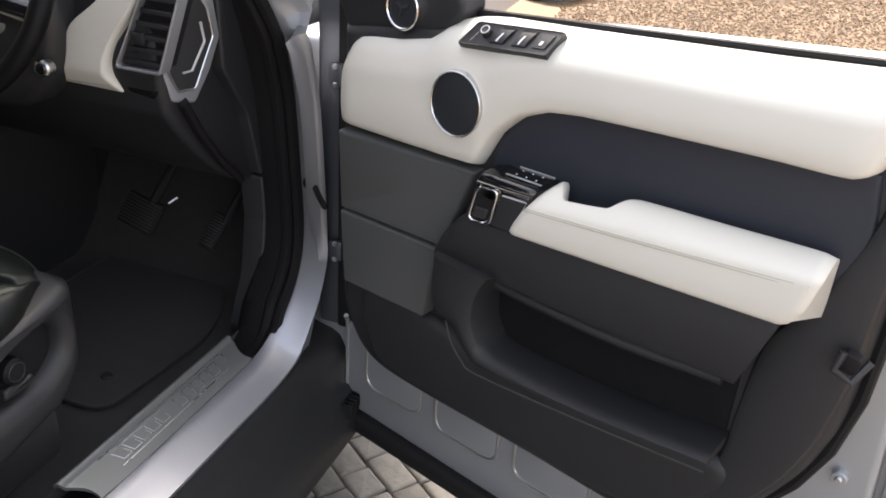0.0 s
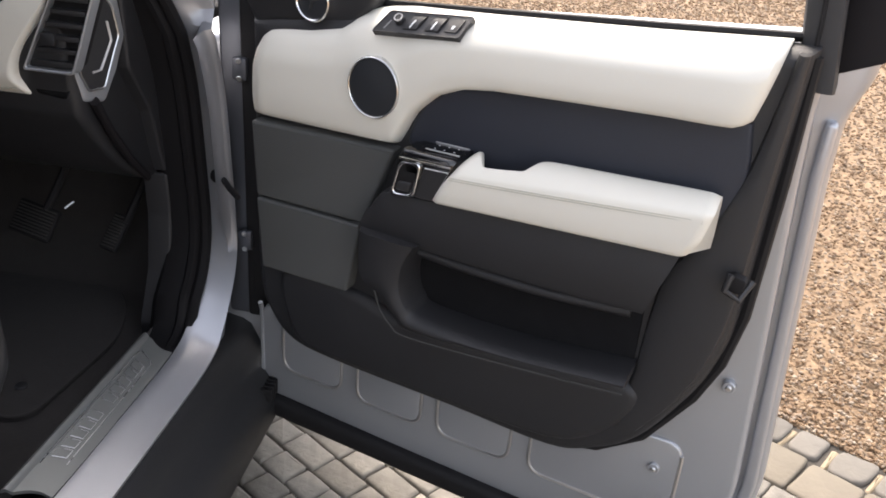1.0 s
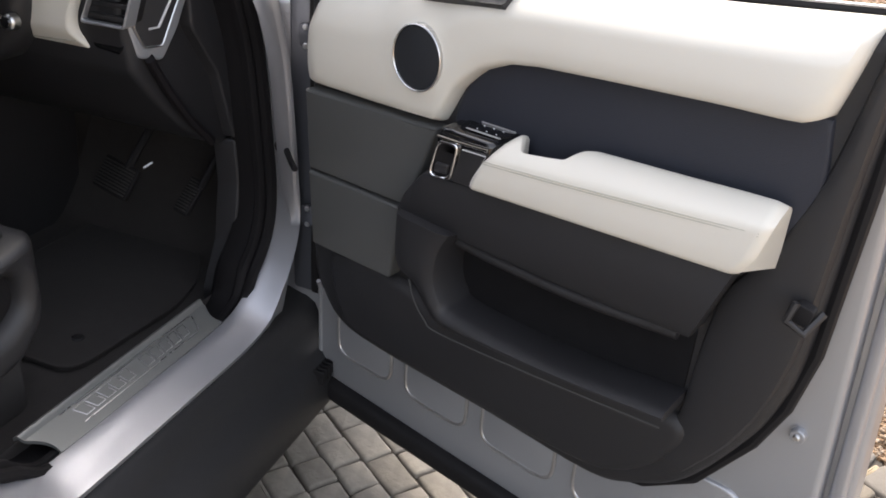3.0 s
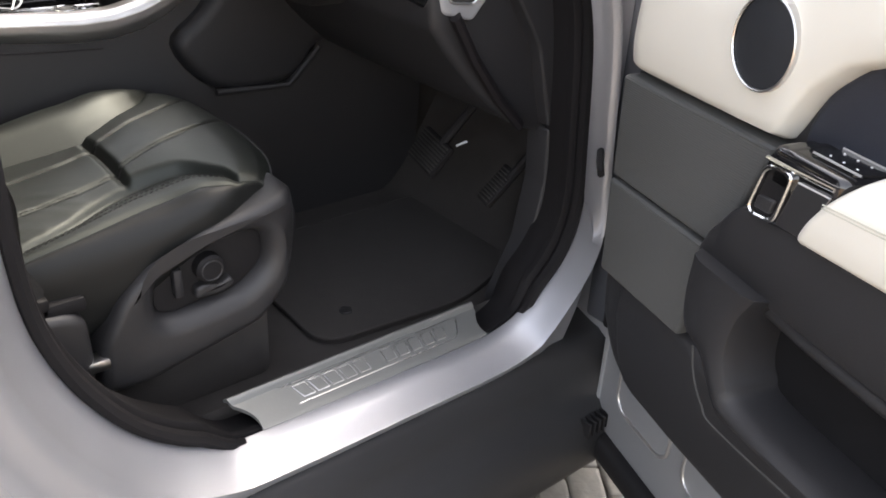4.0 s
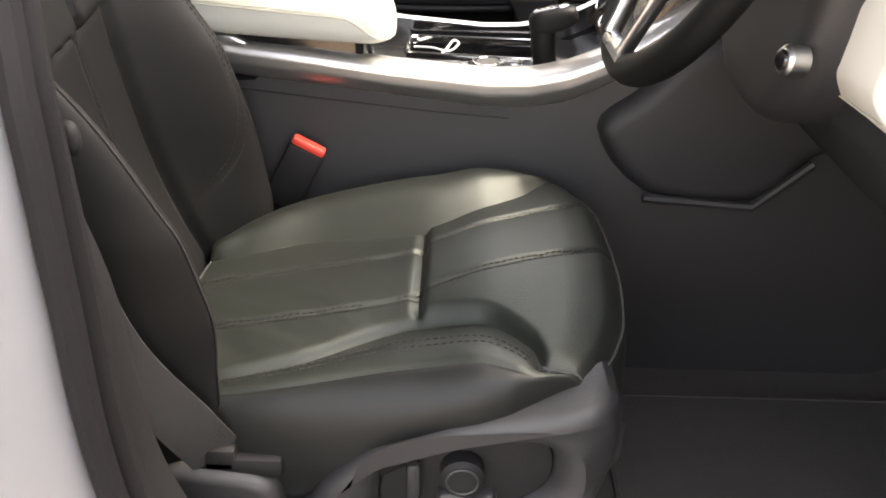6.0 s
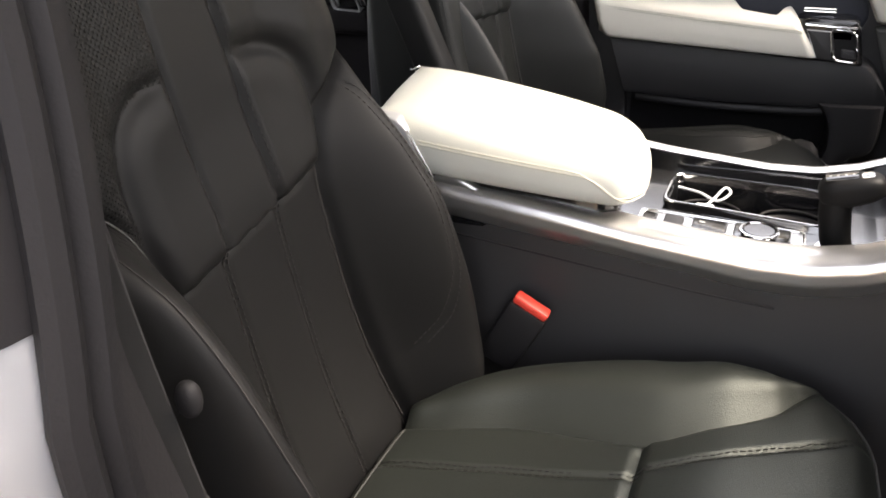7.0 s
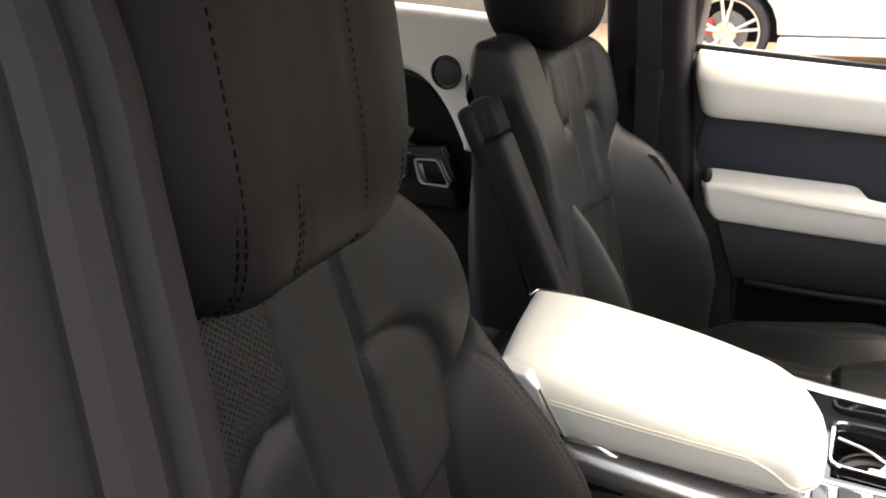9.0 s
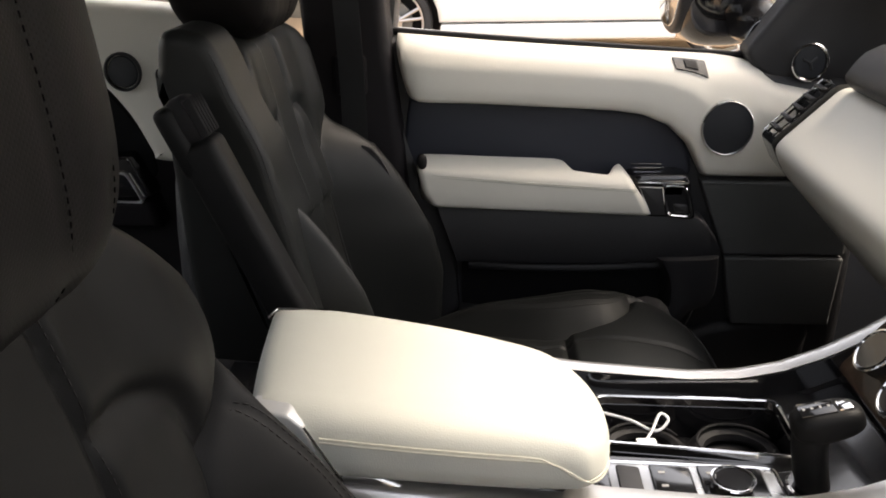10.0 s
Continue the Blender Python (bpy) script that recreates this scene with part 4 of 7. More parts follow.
part("mat", slab(rounded([(-0.205, 0.265), (0.08, 0.240), (0.20, 0.275), (0.30, 0.35), (0.31, 0.66), (-0.20, 0.66)], 0.05, 6), 0.447, 0.458, 0.004, "xyz"), MAT_CLOTH, floor_mat)
part("edge_binding", tube([(p.x, p.y, 0.457) for p in rounded([(-0.205, 0.265), (0.08, 0.240), (0.20, 0.275), (0.30, 0.35), (0.31, 0.66), (-0.20, 0.66)], 0.05, 6)], 0.003, closed=True, sides=6), MAT_CLOTH, floor_mat)
part("mat_clip", disc((-0.115, 0.330, 0.462), (0, 0, 1), 0.012, 0.006, sides=16), PLASTIC_GREY, floor_mat)

# tread plate
tread = thing("tread_plate", (-0.21, 0.10, 0.525), "satin steel sill tread plate with an embossed name", "tread plate")


def tread_point(a, b):
    """a: front to rear, b: outer to inner edge."""
    y = 0.070 + 0.070 * b
    x0 = 0.004 + 0.012 * b - 0.010 * math.sin(math.pi * min(1, b * 1.4))
    x1 = -0.420 - 0.026 * b + 0.012 * math.sin(math.pi * min(1, b * 1.2))
    z = lerp(b, (0, 0.04, 0.12, 0.80, 0.84, 0.90, 1.0), (0.498, 0.506, 0.509, 0.527, 0.532, 0.536, 0.532))
    return Vector((x0 + (x1 - x0) * a, y, z))


part("plate", sheet(tread_point, 40, 24, thick=(0, 0, -0.006)), TREAD, tread, smooth=30)


def tread_line(pts, r=0.0009):
    return tube([tread_point(a, b) + Vector((0, 0, 0.0006)) for a, b in pts], r, sides=5)


part("embossed_border", tread_line([(0.13, 0.30), (0.11, 0.36), (0.10, 0.70), (0.12, 0.76), (0.16, 0.76), (0.85, 0.76)]), SATIN, tread)
part("embossed_border", tread_line([(0.13, 0.28), (0.84, 0.28)]), SATIN, tread)
for k in range(11):
    if k == 5:
        continue
    a = 0.165 + 0.060 * k
    part("embossed_bar", sheet(lambda s, t: tread_point(a + 0.045 * s, 0.38 + 0.30 * t) + Vector((0, 0, 0.0012)), 3, 3, thick=(0, 0, -0.002)), TREAD, tread)
    part("bar_outline", tread_line([(a, 0.38), (a + 0.045, 0.38), (a + 0.045, 0.68), (a, 0.68), (a, 0.38)], 0.0008), SATIN, tread)

# pedals
for nm, lab, c, w, h, lean in (("brake_pedal", "ribbed rubber brake pedal on a steel arm", (0.155, 0.436, 0.675), 0.048, 0.036, 35), ("accelerator_pedal", "ribbed rubber accelerator pedal", (0.195, 0.280, 0.652), 0.020, 0.042, 40)):
    ped = thing(nm, c, lab, "pedal")
    q = Matrix.Translation(c) @ Matrix.Rotation(radians(lean), 4, "Y") @ Matrix.Rotation(radians(12), 4, "X")
    pad = box(-0.008, 0.006, -w, w, -h, h, 0.005)
    pad.transform(q)
    part("pad", pad, RUBBER, ped)
    rib = bmesh.new()
    nrib = 9 if w > 0.04 else 11
    for k in range(nrib):
        z = -h + 0.008 + (2 * h - 0.016) * k / (nrib - 1)
        box(-0.0115, -0.006, -w + 0.005, w - 0.005, z - 0.0016, z + 0.0016, 0.0008, 1, rib)
    rib.transform(q)
    part("grip_ribs", rib, PEDAL_RIB, ped)
    arm = tube([Vector(c) + Vector((0.01, -0.02, 0.02)), Vector(c) + Vector((0.07, -0.035, 0.09)), Vector(c) + Vector((0.15, -0.035, 0.22))], 0.009, sides=8)
    part("arm", arm, RUBBER, ped)
    if w > 0.04:
        part("arm_edge", tube([Vector(c) + Vector((0.010, -0.064, 0.033)), Vector(c) + Vector((0.026, -0.076, 0.043))], 0.0028, sides=6), SATIN, ped)

# ---- front seats ----
CUSH_Y, BACK_Y = 0.455, 0.415


def groove(d, w):
    return math.exp(-(d / w) ** 2)


# the cushion's seams and edges across the car, by x
CX = (-0.745, -0.70, -0.60, -0.47, -0.40, -0.34, -0.30, -0.25)
C_OUT_EDGE = (0.236, 0.226, 0.214, 0.208, 0.208, 0.213, 0.224, 0.240)
C_OUT_SEAM = (0.292, 0.286, 0.306, 0.352, 0.340, 0.292, 0.252, 0.250)
C_IN_SEAM = (0.552, 0.556, 0.574, 0.566, 0.594, 0.632, 0.668, 0.690)
C_IN_EDGE = (0.596, 0.634, 0.684, 0.712, 0.714, 0.708, 0.698, 0.694)
C_SEAM_A = (0.366, 0.370, 0.380, 0.400, 0.418, 0.440, 0.456, 0.482)
C_SEAM_B = (0.470, 0.474, 0.484, 0.500, 0.526, 0.556, 0.578, 0.612)
C_CROSS = -0.468
S0, S1 = 0.3, 0.7


def cushion_point(s, t):
    """s: outer to inner side, t: rear to front."""
    x = curve(t, (0, 0.80, 0.90, 0.955, 1.0), (-0.745, -0.31, -0.258, -0.236, -0.232))
    zc = curve(t, (0, 0.10, 0.30, 0.48, 0.56, 0.68, 0.80, 0.88, 0.93, 0.965, 1.0), (0.736, 0.744, 0.758, 0.774, 0.784, 0.804, 0.809, 0.803, 0.786, 0.750, 0.690))
    oe, os_, is_, ie = (curve(x, CX, v) for v in (C_OUT_EDGE, C_OUT_SEAM, C_IN_SEAM, C_IN_EDGE))
    front = smoothstep(0.80, 0.93, t)
    if S0 <= s <= S1:
        k = (s - S0) / (S1 - S0)
        y = os_ + (is_ - os_) * k
        near = min(y - os_, is_ - y)
        z = zc + 0.010 * math.sin(math.pi * k) * (1 - 0.4 * front)
        z -= 0.009 * groove(near, 0.008) * (1 - front)
        z -= 0.006 * groove(x - C_CROSS, 0.0060) * smoothstep(0.0, 0.03, near)
        z += 0.009 * smoothstep(C_CROSS, C_CROSS + 0.010, x) * smoothstep(C_CROSS + 0.20, C_CROSS + 0.02, x) * smoothstep(0.0, 0.022, near)
        for line in (C_SEAM_A, C_SEAM_B):
            d = y - curve(x, CX, line)
            z -= 0.0042 * groove(d, 0.0048) * (1 - 0.5 * front)
        slack = smoothstep(-0.49, -0.56, x) * smoothstep(-0.73, -0.66, x) * smoothstep(0.0, 0.03, near)
        z += slack * (0.0030 * noise.noise((x * 17 + y * 26, y * 7 - x * 5, 0.3)) + 0.0016 * noise.noise((x * 36 + y * 52, y * 13 - x * 9, 1.7))) * smoothstep(0.46, 0.38, y)
    else:
        outer = s < S0
        q = s / S0 if outer else (1 - s) / (1 - S1)
        edge, seam = (oe, os_) if outer else (ie, is_)
        f = curve(q, (0, 0.12, 0.25, 0.40, 0.55, 0.70, 0.86, 1.0), (0.05, 0.0, 0.012, 0.07, 0.19, 0.40, 0.70, 1.0))
        y = edge + (seam - edge) * f
        rise = curve(x, (-0.745, -0.65, -0.50, -0.42, -0.34, -0.30), (0.006, 0.018, 0.023, 0.018, 0.008, 0.001) if outer else (0.010, 0.024, 0.030, 0.024, 0.012, 0.004)) * (1 - front)
        if Deep.shift and outer:
            rise += 0.012 * smoothstep(-0.70, -0.60, x) * smoothstep(-0.36, -0.46, x)
        low = min(curve(x, (-0.70, -0.56, -0.50, -0.43, -0.325, -0.27), (0.672, 0.672, 0.70, 0.735, 0.757, 0.752)) if outer else 0.70, zc - 0.004)
        top = zc + rise
        if q < 0.70:
            z = low + (top - low) * curve(q, (0, 0.12, 0.25, 0.40, 0.55, 0.70), (0.0, 0.30, 0.56, 0.80, 0.95, 1.0))
        else:
            z = top - (rise + 0.009 * (1 - front)) * smoothstep(0.70, 1.0, q) ** 1.6
        if outer:
            z -= 0.0028 * groove(q - 0.62, 0.022) * smoothstep(-0.30, -0.36, x)
    back = curve(y, (0.20, 0.24, 0.30, 0.357, 0.46, 0.60, 0.66, 0.70), (0.085, 0.062, 0.027, 0.009, 0.0, 0.003, 0.020, 0.045))
    return Vector((x - back * smoothstep(0.55, 0.95, t), y, z))


def back_center(z):
    return curve(z, (0.66, 0.72, 0.85, 1.00, 1.06, 1.20, 1.30, 1.36), (-0.735, -0.752, -0.792, -0.822, -0.832, -0.860, -0.884, -0.905))


W_Z = (0.66, 0.75, 0.88, 1.00, 1.08, 1.12, 1.15, 1.18, 1.222, 1.25, 1.281, 1.31, 1.334, 1.350)
W_H = (0.235, 0.272, 0.288, 0.285, 0.270, 0.262, 0.264, 0.270, 0.261, 0.240, 0.208, 0.172, 0.132, 0.09)
MID = 0.013


class Deep:
    """How far the backrest is set back."""
    shift = 0.0


def half_width(z, side=1.0):
    w = curve(z, W_Z, W_H)
    return min(w, 0.228 if side < 0 else 0.24) if side < 0 or Deep.shift else w


def seam_at(z, dy=1.0):
    return (0.92 if dy < 0 else 1.0) * curve(z, (0.66, 0.80, 0.95, 1.02, 1.066, 1.10, 1.145, 1.20), (0.160, 0.143, 0.133, 0.133, 0.139, 0.153, 0.198, 0.26))


def mid_seam(z):
    return 0.046 if z < 1.066 else curve(z, (1.066, 1.20, 1.283, 1.35), (0.044, 0.044, 0.040, 0.034))


def cross_seam(dy):
    """The height of the seam across the backrest."""
    return 1.043 + 0.105 * (dy - MID) + 0.25 * max(0.0, dy - MID) ** 2


BOLSTER_Z = (0.79, 0.83, 0.86, 0.93, 1.00, 1.05, 1.09, 1.12, 1.14)
BOLSTER_D = (0.165, 0.190, 0.207, 0.2245, 0.2285, 0.2255, 0.2185, 0.212, 0.196)


def back_point(s, t):
    """s: outer to inner side, t: bottom to top."""
    z = 0.66 + 0.690 * t
    k = 2 * s - 1
    w = half_width(z, k)
    dy = w * math.copysign(abs(k) ** 0.92, k)
    a, c = abs(dy), dy - MID
    ac = abs(c)
    seam = min(abs(seam_at(z, dy) + math.copysign(MID, dy)), w - 0.03)
    p = curve(z, (0.66, 0.72, 0.80, 0.89, 0.98, 1.05, 1.10, 1.14, 1.18, 1.22), (0.055, 0.075, 0.098, 0.105, 0.096, 0.070, 0.046, 0.027, 0.010, 0.0))
    if dy < 0:
        p = curve(z, (0.66, 0.72, 0.80, 0.87, 0.93, 0.97, 1.02, 1.055, 1.09, 1.115, 1.140, 1.165), (0.075, 0.100, 0.132, 0.152, 0.150, 0.138, 0.120, 0.103, 0.080, 0.050, 0.012, 0.0))
    crest = seam + max(0.02, w - seam) * 0.62
    x = back_center(z) + Deep.shift + p * (smoothstep(seam - 0.010, crest, a) - 0.25 * smoothstep(crest, w, a))
    x -= 0.060 * smoothstep(w - 0.050, w, a) ** 1.5
    x -= 0.050 * smoothstep(1.285, 1.350, z) ** 1.4
    x += 0.014 * smoothstep(1.10, 1.20, z) * smoothstep(0.10, 0.18, a) * smoothstep(w, w - 0.07, a)
    x -= (0.012 if dy > 0 else 0.008) * groove(a - seam, 0.006) * smoothstep(1.190, 1.150, z)
    if dy > 0:
        x -= 0.0022 * groove(dy - curve(z, BOLSTER_Z, BOLSTER_D), 0.0045) * smoothstep(0.79, 0.83, z) * smoothstep(1.140, 1.125, z)
    zc = cross_seam(dy)
    mid = smoothstep(seam - 0.001, seam - 0.020, a)
    x -= 0.002 * groove(z - zc, 0.0040) * mid
    x += 0.008 * smoothstep(zc - 0.002, zc + 0.006, z) * smoothstep(zc + 0.11, zc + 0.01, z) * mid
    m = mid_seam(z)
    x -= 0.0040 * groove(ac - m, 0.0040)
    if z > zc:
        # raised pads under the arched seams
        ra = (0.126 if c < 0 else 0.152) - m
        q = ((max(0.0, ac - m) / ra) ** 2.8 + (max(0.0, z - 1.105) / 0.090) ** 2.8) ** (1 / 2.8)
        d = (q - 1) * 0.075
        side = smoothstep(m - 0.002, m + 0.012, ac) * max(smoothstep(1.15, 1.20, z), smoothstep(seam + 0.002, seam - 0.012, a))
        x -= 0.006 * groove(d, 0.0060) * side * (1 - 0.6 * smoothstep(m + 0.03, m, ac))
        x += (0.0048 * smoothstep(0.0, -0.026, d) + 0.005 * smoothstep(0.0, 0.02, d) * smoothstep(1.09, 1.15, z)) * side * smoothstep(zc, zc + 0.017, z)
    return Vector((x, BACK_Y + dy, z))


def patch(fn, s0, s1, t0, t1, nu, nv, thick):
    return sheet(lambda a, b: fn(s0 + (s1 - s0) * a, t0 + (t1 - t0) * b), nu, nv, thick=thick)


def stitches(path, length=0.0045, gap=0.0032, r=0.0007):
    """Short thread dashes along a line, as one mesh."""
    bm = bmesh.new()
    path = [Vector(p) for p in path]
    run, on, start = 0.0, True, path[0]
    for a, b in zip(path, path[1:]):
        d = (b - a).length
        pos = 0.0
        while d - pos > 1e-6:
            need = (length if on else gap) - run
            step = min(need, d - pos)
            pos, run = pos + step, run + step
            if run >= (length if on else gap) - 1e-9:
                p = a + (b - a) * (pos / d)
                if on and (p - start).length > 1e-4:
                    tube([start, p], r, sides=4, bm=bm)
                start, on, run = p, not on, 0.0
    return bm


def around(outline, n, c):
    """The outline sampled at n even angles round c."""
    out = []
    m = len(outline)
    for k in range(n):
        a = 2 * math.pi * k / n
        d = Vector((math.cos(a), math.sin(a)))
        best = None
        for i in range(m):
            p, q = Vector(outline[i]) - Vector(c), Vector(outline[(i + 1) % m]) - Vector(c)
            e = q - p
            den = d.x * e.y - d.y * e.x
            if abs(den) < 1e-9:
                continue
            r = (p.x * e.y - p.y * e.x) / den
            u = (p.x * d.y - p.y * d.x) / den
            if r > 0 and -1e-6 <= u <= 1 + 1e-6 and (best is None or r > best):
                best = r
        out.append(Vector(c) + d * (best or 0.01))
    return out


def build_seat(name, label, detail):
    seat = thing(name, (-0.5, CUSH_Y, 0.60), label, "car seat", "front seats")
    fine = 1.0 if detail else 0.6
    Deep.shift = 0.0 if detail else -0.040
    n = lambda v: int(v * fine)
    low = (0, 0, -0.05)
    # driver's bolster side in a duller leather than its top, imitating shade there
    part("cushion_side", patch(cushion_point, 0, 0.186, 0, 1, n(32), n(90), (0.0, 0.02, -0.03)), BOLSTER, seat, "black leather cushion bolster")
    top_hide = CUSHION if detail else BOLSTER
    part("bolster_top", patch(cushion_point, 0.186, S0, 0, 1, n(20), n(90), (0.0, 0.0, -0.03)), top_hide, seat)
    part("cushion_side", patch(cushion_point, S1, 1, 0, 1, n(44), n(90), (0.0, -0.02, -0.03)), top_hide, seat, "black leather cushion bolster")
    part("cushion_centre", patch(cushion_point, S0, S1, 0, 1, n(120), n(240), low), top_hide, seat, "creased black leather cushion panel with two seams")
    # passenger backrest in the lighter bolster leather: light on it put into the colour
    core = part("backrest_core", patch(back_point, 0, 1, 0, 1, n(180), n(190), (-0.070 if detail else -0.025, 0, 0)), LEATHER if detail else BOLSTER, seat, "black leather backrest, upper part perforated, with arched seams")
    core.data.materials.append(PERF)
    if not detail:
        for v in core.data.vertices:
            v.co.x = max(v.co.x, -1.005 - core.location.x - seat.location.x)
    for f in core.data.polygons if detail else ():
        c = f.center + core.location + seat.location
        a = (Place.m.inverted() @ c).y - BACK_Y
        arch = ((max(0.0, -(a - MID) - 0.044) / 0.082) ** 2.8 + (max(0.0, c.z - 1.105) / 0.090) ** 2.8) ** (1 / 2.8)
        if abs(f.normal.y) < 0.9 and a < -0.034 and arch > 1 and c.z > cross_seam(a) and (c.z > 1.14 or -a < seam_at(c.z)):
            f.material_index = 1
    part("back_shell", blob((-0.935 + Deep.shift, BACK_Y, 0.96), (0.055, 0.240, 0.300), 3.2), PLASTIC, seat, "black plastic backrest shell")
    # threads and piping
    up = (0, 0, 0.0006)

    def cushion_at(x_t, y):
        """The cushion's top at t = x_t and across at y."""
        best = min((abs(cushion_point(S0 + (S1 - S0) * j / 160, x_t).y - y), j) for j in range(161))[1]
        return cushion_point(S0 + (S1 - S0) * best / 160, x_t)
    for line in (C_SEAM_A, C_SEAM_B):
        for off in ((-0.0038, 0.0038) if detail else (0.0,)):
            for t0, t1 in ((0.03, 0.475), (0.525, 0.90)):
                ts = [t0 + (t1 - t0) * i / 24 for i in range(25)]
                part("cushion_stitching", stitches([cushion_at(u, curve(cushion_point(0.5, u).x, CX, line) + off) + Vector(up) for u in ts]), THREAD, seat)
    rim_pts = [cushion_point(0.165 + 0.70 * k / 48, 0.932) + Vector((0.0012, 0, 0.0014)) for k in range(49)]
    part("front_piping", tube(rim_pts, 0.0015, sides=6), PIPING, seat, "light grey piping")
    part("corner_piping", tube([cushion_point(0.300, 0.80) + Vector(up), cushion_point(0.300, 0.86) + Vector(up), cushion_point(0.29, 0.90) + Vector(up), cushion_point(0.24, 0.93) + Vector(up), cushion_point(0.165, 0.932), cushion_point(0.11, 0.915), cushion_point(0.06, 0.89)], 0.0014, sides=6), PIPING, seat)
    part("rear_piping", tube([cushion_point(S0 + 0.005, 0.115) + Vector(up), cushion_point(S0 + 0.004, 0.09) + Vector(up), *[cushion_point(S0 + 0.02 + 0.36 * k / 12, 0.075) + Vector(up) for k in range(13)]], 0.0012, sides=6), PIPING, seat)
    for q in (0.235, 0.252):
        part("bolster_stitching", stitches([cushion_point(q - 0.02 * (1 - k / 40), 0.10 + 0.76 * k / 40) + Vector((0, 0, 0.0005)) for k in range(41)]), THREAD, seat)
    fr = (0.0007, 0, 0)
    if detail:
        for c in (0.050, -0.050):
            for off in (math.copysign(0.0055, c),):
                f = []
                for i in range(40):
                    t = 0.600 + 0.38 * i / 39
                    z = 0.66 + 0.690 * t
                    cc = math.copysign(mid_seam(z), c) + off + MID
                    w = half_width(z, c)
                    s = 0.5 + 0.5 * math.copysign((abs(cc) / w) ** (1 / 0.92), cc)
                    f.append(back_point(s, t) + Vector((0.0003, 0, 0)))
                part("back_stitching", stitches(f, r=0.0004), THREAD, seat)
        for c in (0.046, -0.046):
            for off in (-0.003, 0.003):
                f = []
                for i in range(30):
                    t = 0.10 + 0.47 * i / 29
                    z = 0.66 + 0.690 * t
                    w = half_width(z, c)
                    s = 0.5 + 0.5 * math.copysign((abs(c + off + MID) / w) ** (1 / 0.92), c)
                    f.append(back_point(s, t) + Vector(fr))
                part("back_stitching", stitches(f), THREAD, seat)
    for sgn in (-1, 1):
        f, g2, g3, g4 = [], [], [], []
        for i in range(44):
            t = 0.10 + 0.60 * i / 43
            z = 0.66 + 0.690 * t
            w, seam = half_width(z, sgn), min(seam_at(z, sgn) + sgn * MID, half_width(z, sgn) - 0.03)
            f.append(back_point(0.5 + 0.5 * sgn * (seam / w) ** (1 / 0.92), t) + Vector((0.002, 0, 0)))
            g2.append(back_point(0.5 + 0.5 * sgn * 0.93, t) + Vector((0.001, 0.001 * sgn, 0)))
            g3.append(back_point(0.5 + 0.5 * sgn * 0.965, t) + Vector((0.001, 0.001 * sgn, 0)))
            g4.append(back_point(0.5 + 0.5 * sgn * 0.80, t) + Vector((0.0008, 0, 0)))
        part("bolster_piping", tube(f, 0.0011, sides=5), PIPING if sgn < 0 else THREAD, seat)
        if sgn < 0:
            part("bolster_stitching", stitches(g2, r=0.0009), PIPING, seat)
            if detail:
                part("bolster_stitching", stitches(g3, r=0.0009), PIPING, seat)
                part("bolster_seam", tube(g4, 0.0008, sides=5), THREAD, seat)
        elif detail:
            for off in (-0.0042, 0.0042):
                f = []
                for i in range(40):
                    z = 0.825 + 0.305 * i / 39
                    k = (curve(z, BOLSTER_Z, BOLSTER_D) + off) / half_width(z, 1.0)
                    f.append(back_point(0.5 + 0.5 * min(0.999, k) ** (1 / 0.92), (z - 0.66) / 0.690) + Vector((0.0006, 0, 0)))
                part("bolster_stitching", stitches(f, r=0.0006), THREAD, seat)
    # headrest
    hc = Vector((-0.897, BACK_Y - 0.017, 1.440) if detail else (-0.960, BACK_Y + 0.004, 1.460))
    HX, HY, HZ = 0.080, 0.136, 0.152
    hr = blob(hc, (HX, HY, HZ), 3.8, 64, 44)

    def head_dip(dy):
        return 0.010 * groove(dy, 0.07) + sum(0.004 * groove(dy - c, 0.0045) for c in (-0.093, -0.036, 0.041, 0.094))
    for v in hr.verts:
        d = v.co - hc
        if d.x > 0:
            v.co.x -= head_dip(d.y) * smoothstep(0, 0.05, d.x)
        v.co.x -= 0.10 * (d.z + 0.05)
    head = part("headrest", hr, HEADREST, seat, "black perforated leather headrest with stitched seams")

    def head_front(dy, dz):
        k = max(0.02, 1 - (abs(dy) / HY) ** 3.8 - (abs(dz) / HZ) ** 3.8) ** (1 / 3.8)
        return hc + Vector((HX * k - head_dip(dy) * smoothstep(0, 0.05, HX * k) + 0.0019 - 0.10 * (dz + 0.05), dy, dz))
    for c, big in ((-0.0900, True), (-0.0948, True), (-0.034, False), (-0.038, False), (0.041, False), (0.094, False)):
        part("headrest_stitching", stitches([head_front(c, -0.140 + 0.275 * k / 40) for k in range(41)], 0.0040 if big else 0.0030, 0.0030, 0.0009 if big else 0.0005), BLACK_THREAD, head)
    for c in (-0.05, 0.05):
        part("headrest_post", tube([(hc.x - 0.030, hc.y + c, 1.22), (hc.x - 0.025, hc.y + c, 1.38)], 0.007), SATIN, seat)
    # side valance with the seat switches
    val = [(-0.590, 0.560), (-0.582, 0.640), (-0.550, 0.698), (-0.506, 0.738), (-0.430, 0.766), (-0.289, 0.798), (-0.272, 0.786), (-0.264, 0.743), (-0.266, 0.714), (-0.300, 0.646), (-0.345, 0.598), (-0.45, 0.575), (-0.52, 0.560)]
    rec = [(-0.501, 0.660), (-0.491, 0.720), (-0.452, 0.737), (-0.350, 0.745), (-0.332, 0.735), (-0.330, 0.690), (-0.374, 0.656), (-0.482, 0.646)]
    c0 = (-0.41, 0.69)
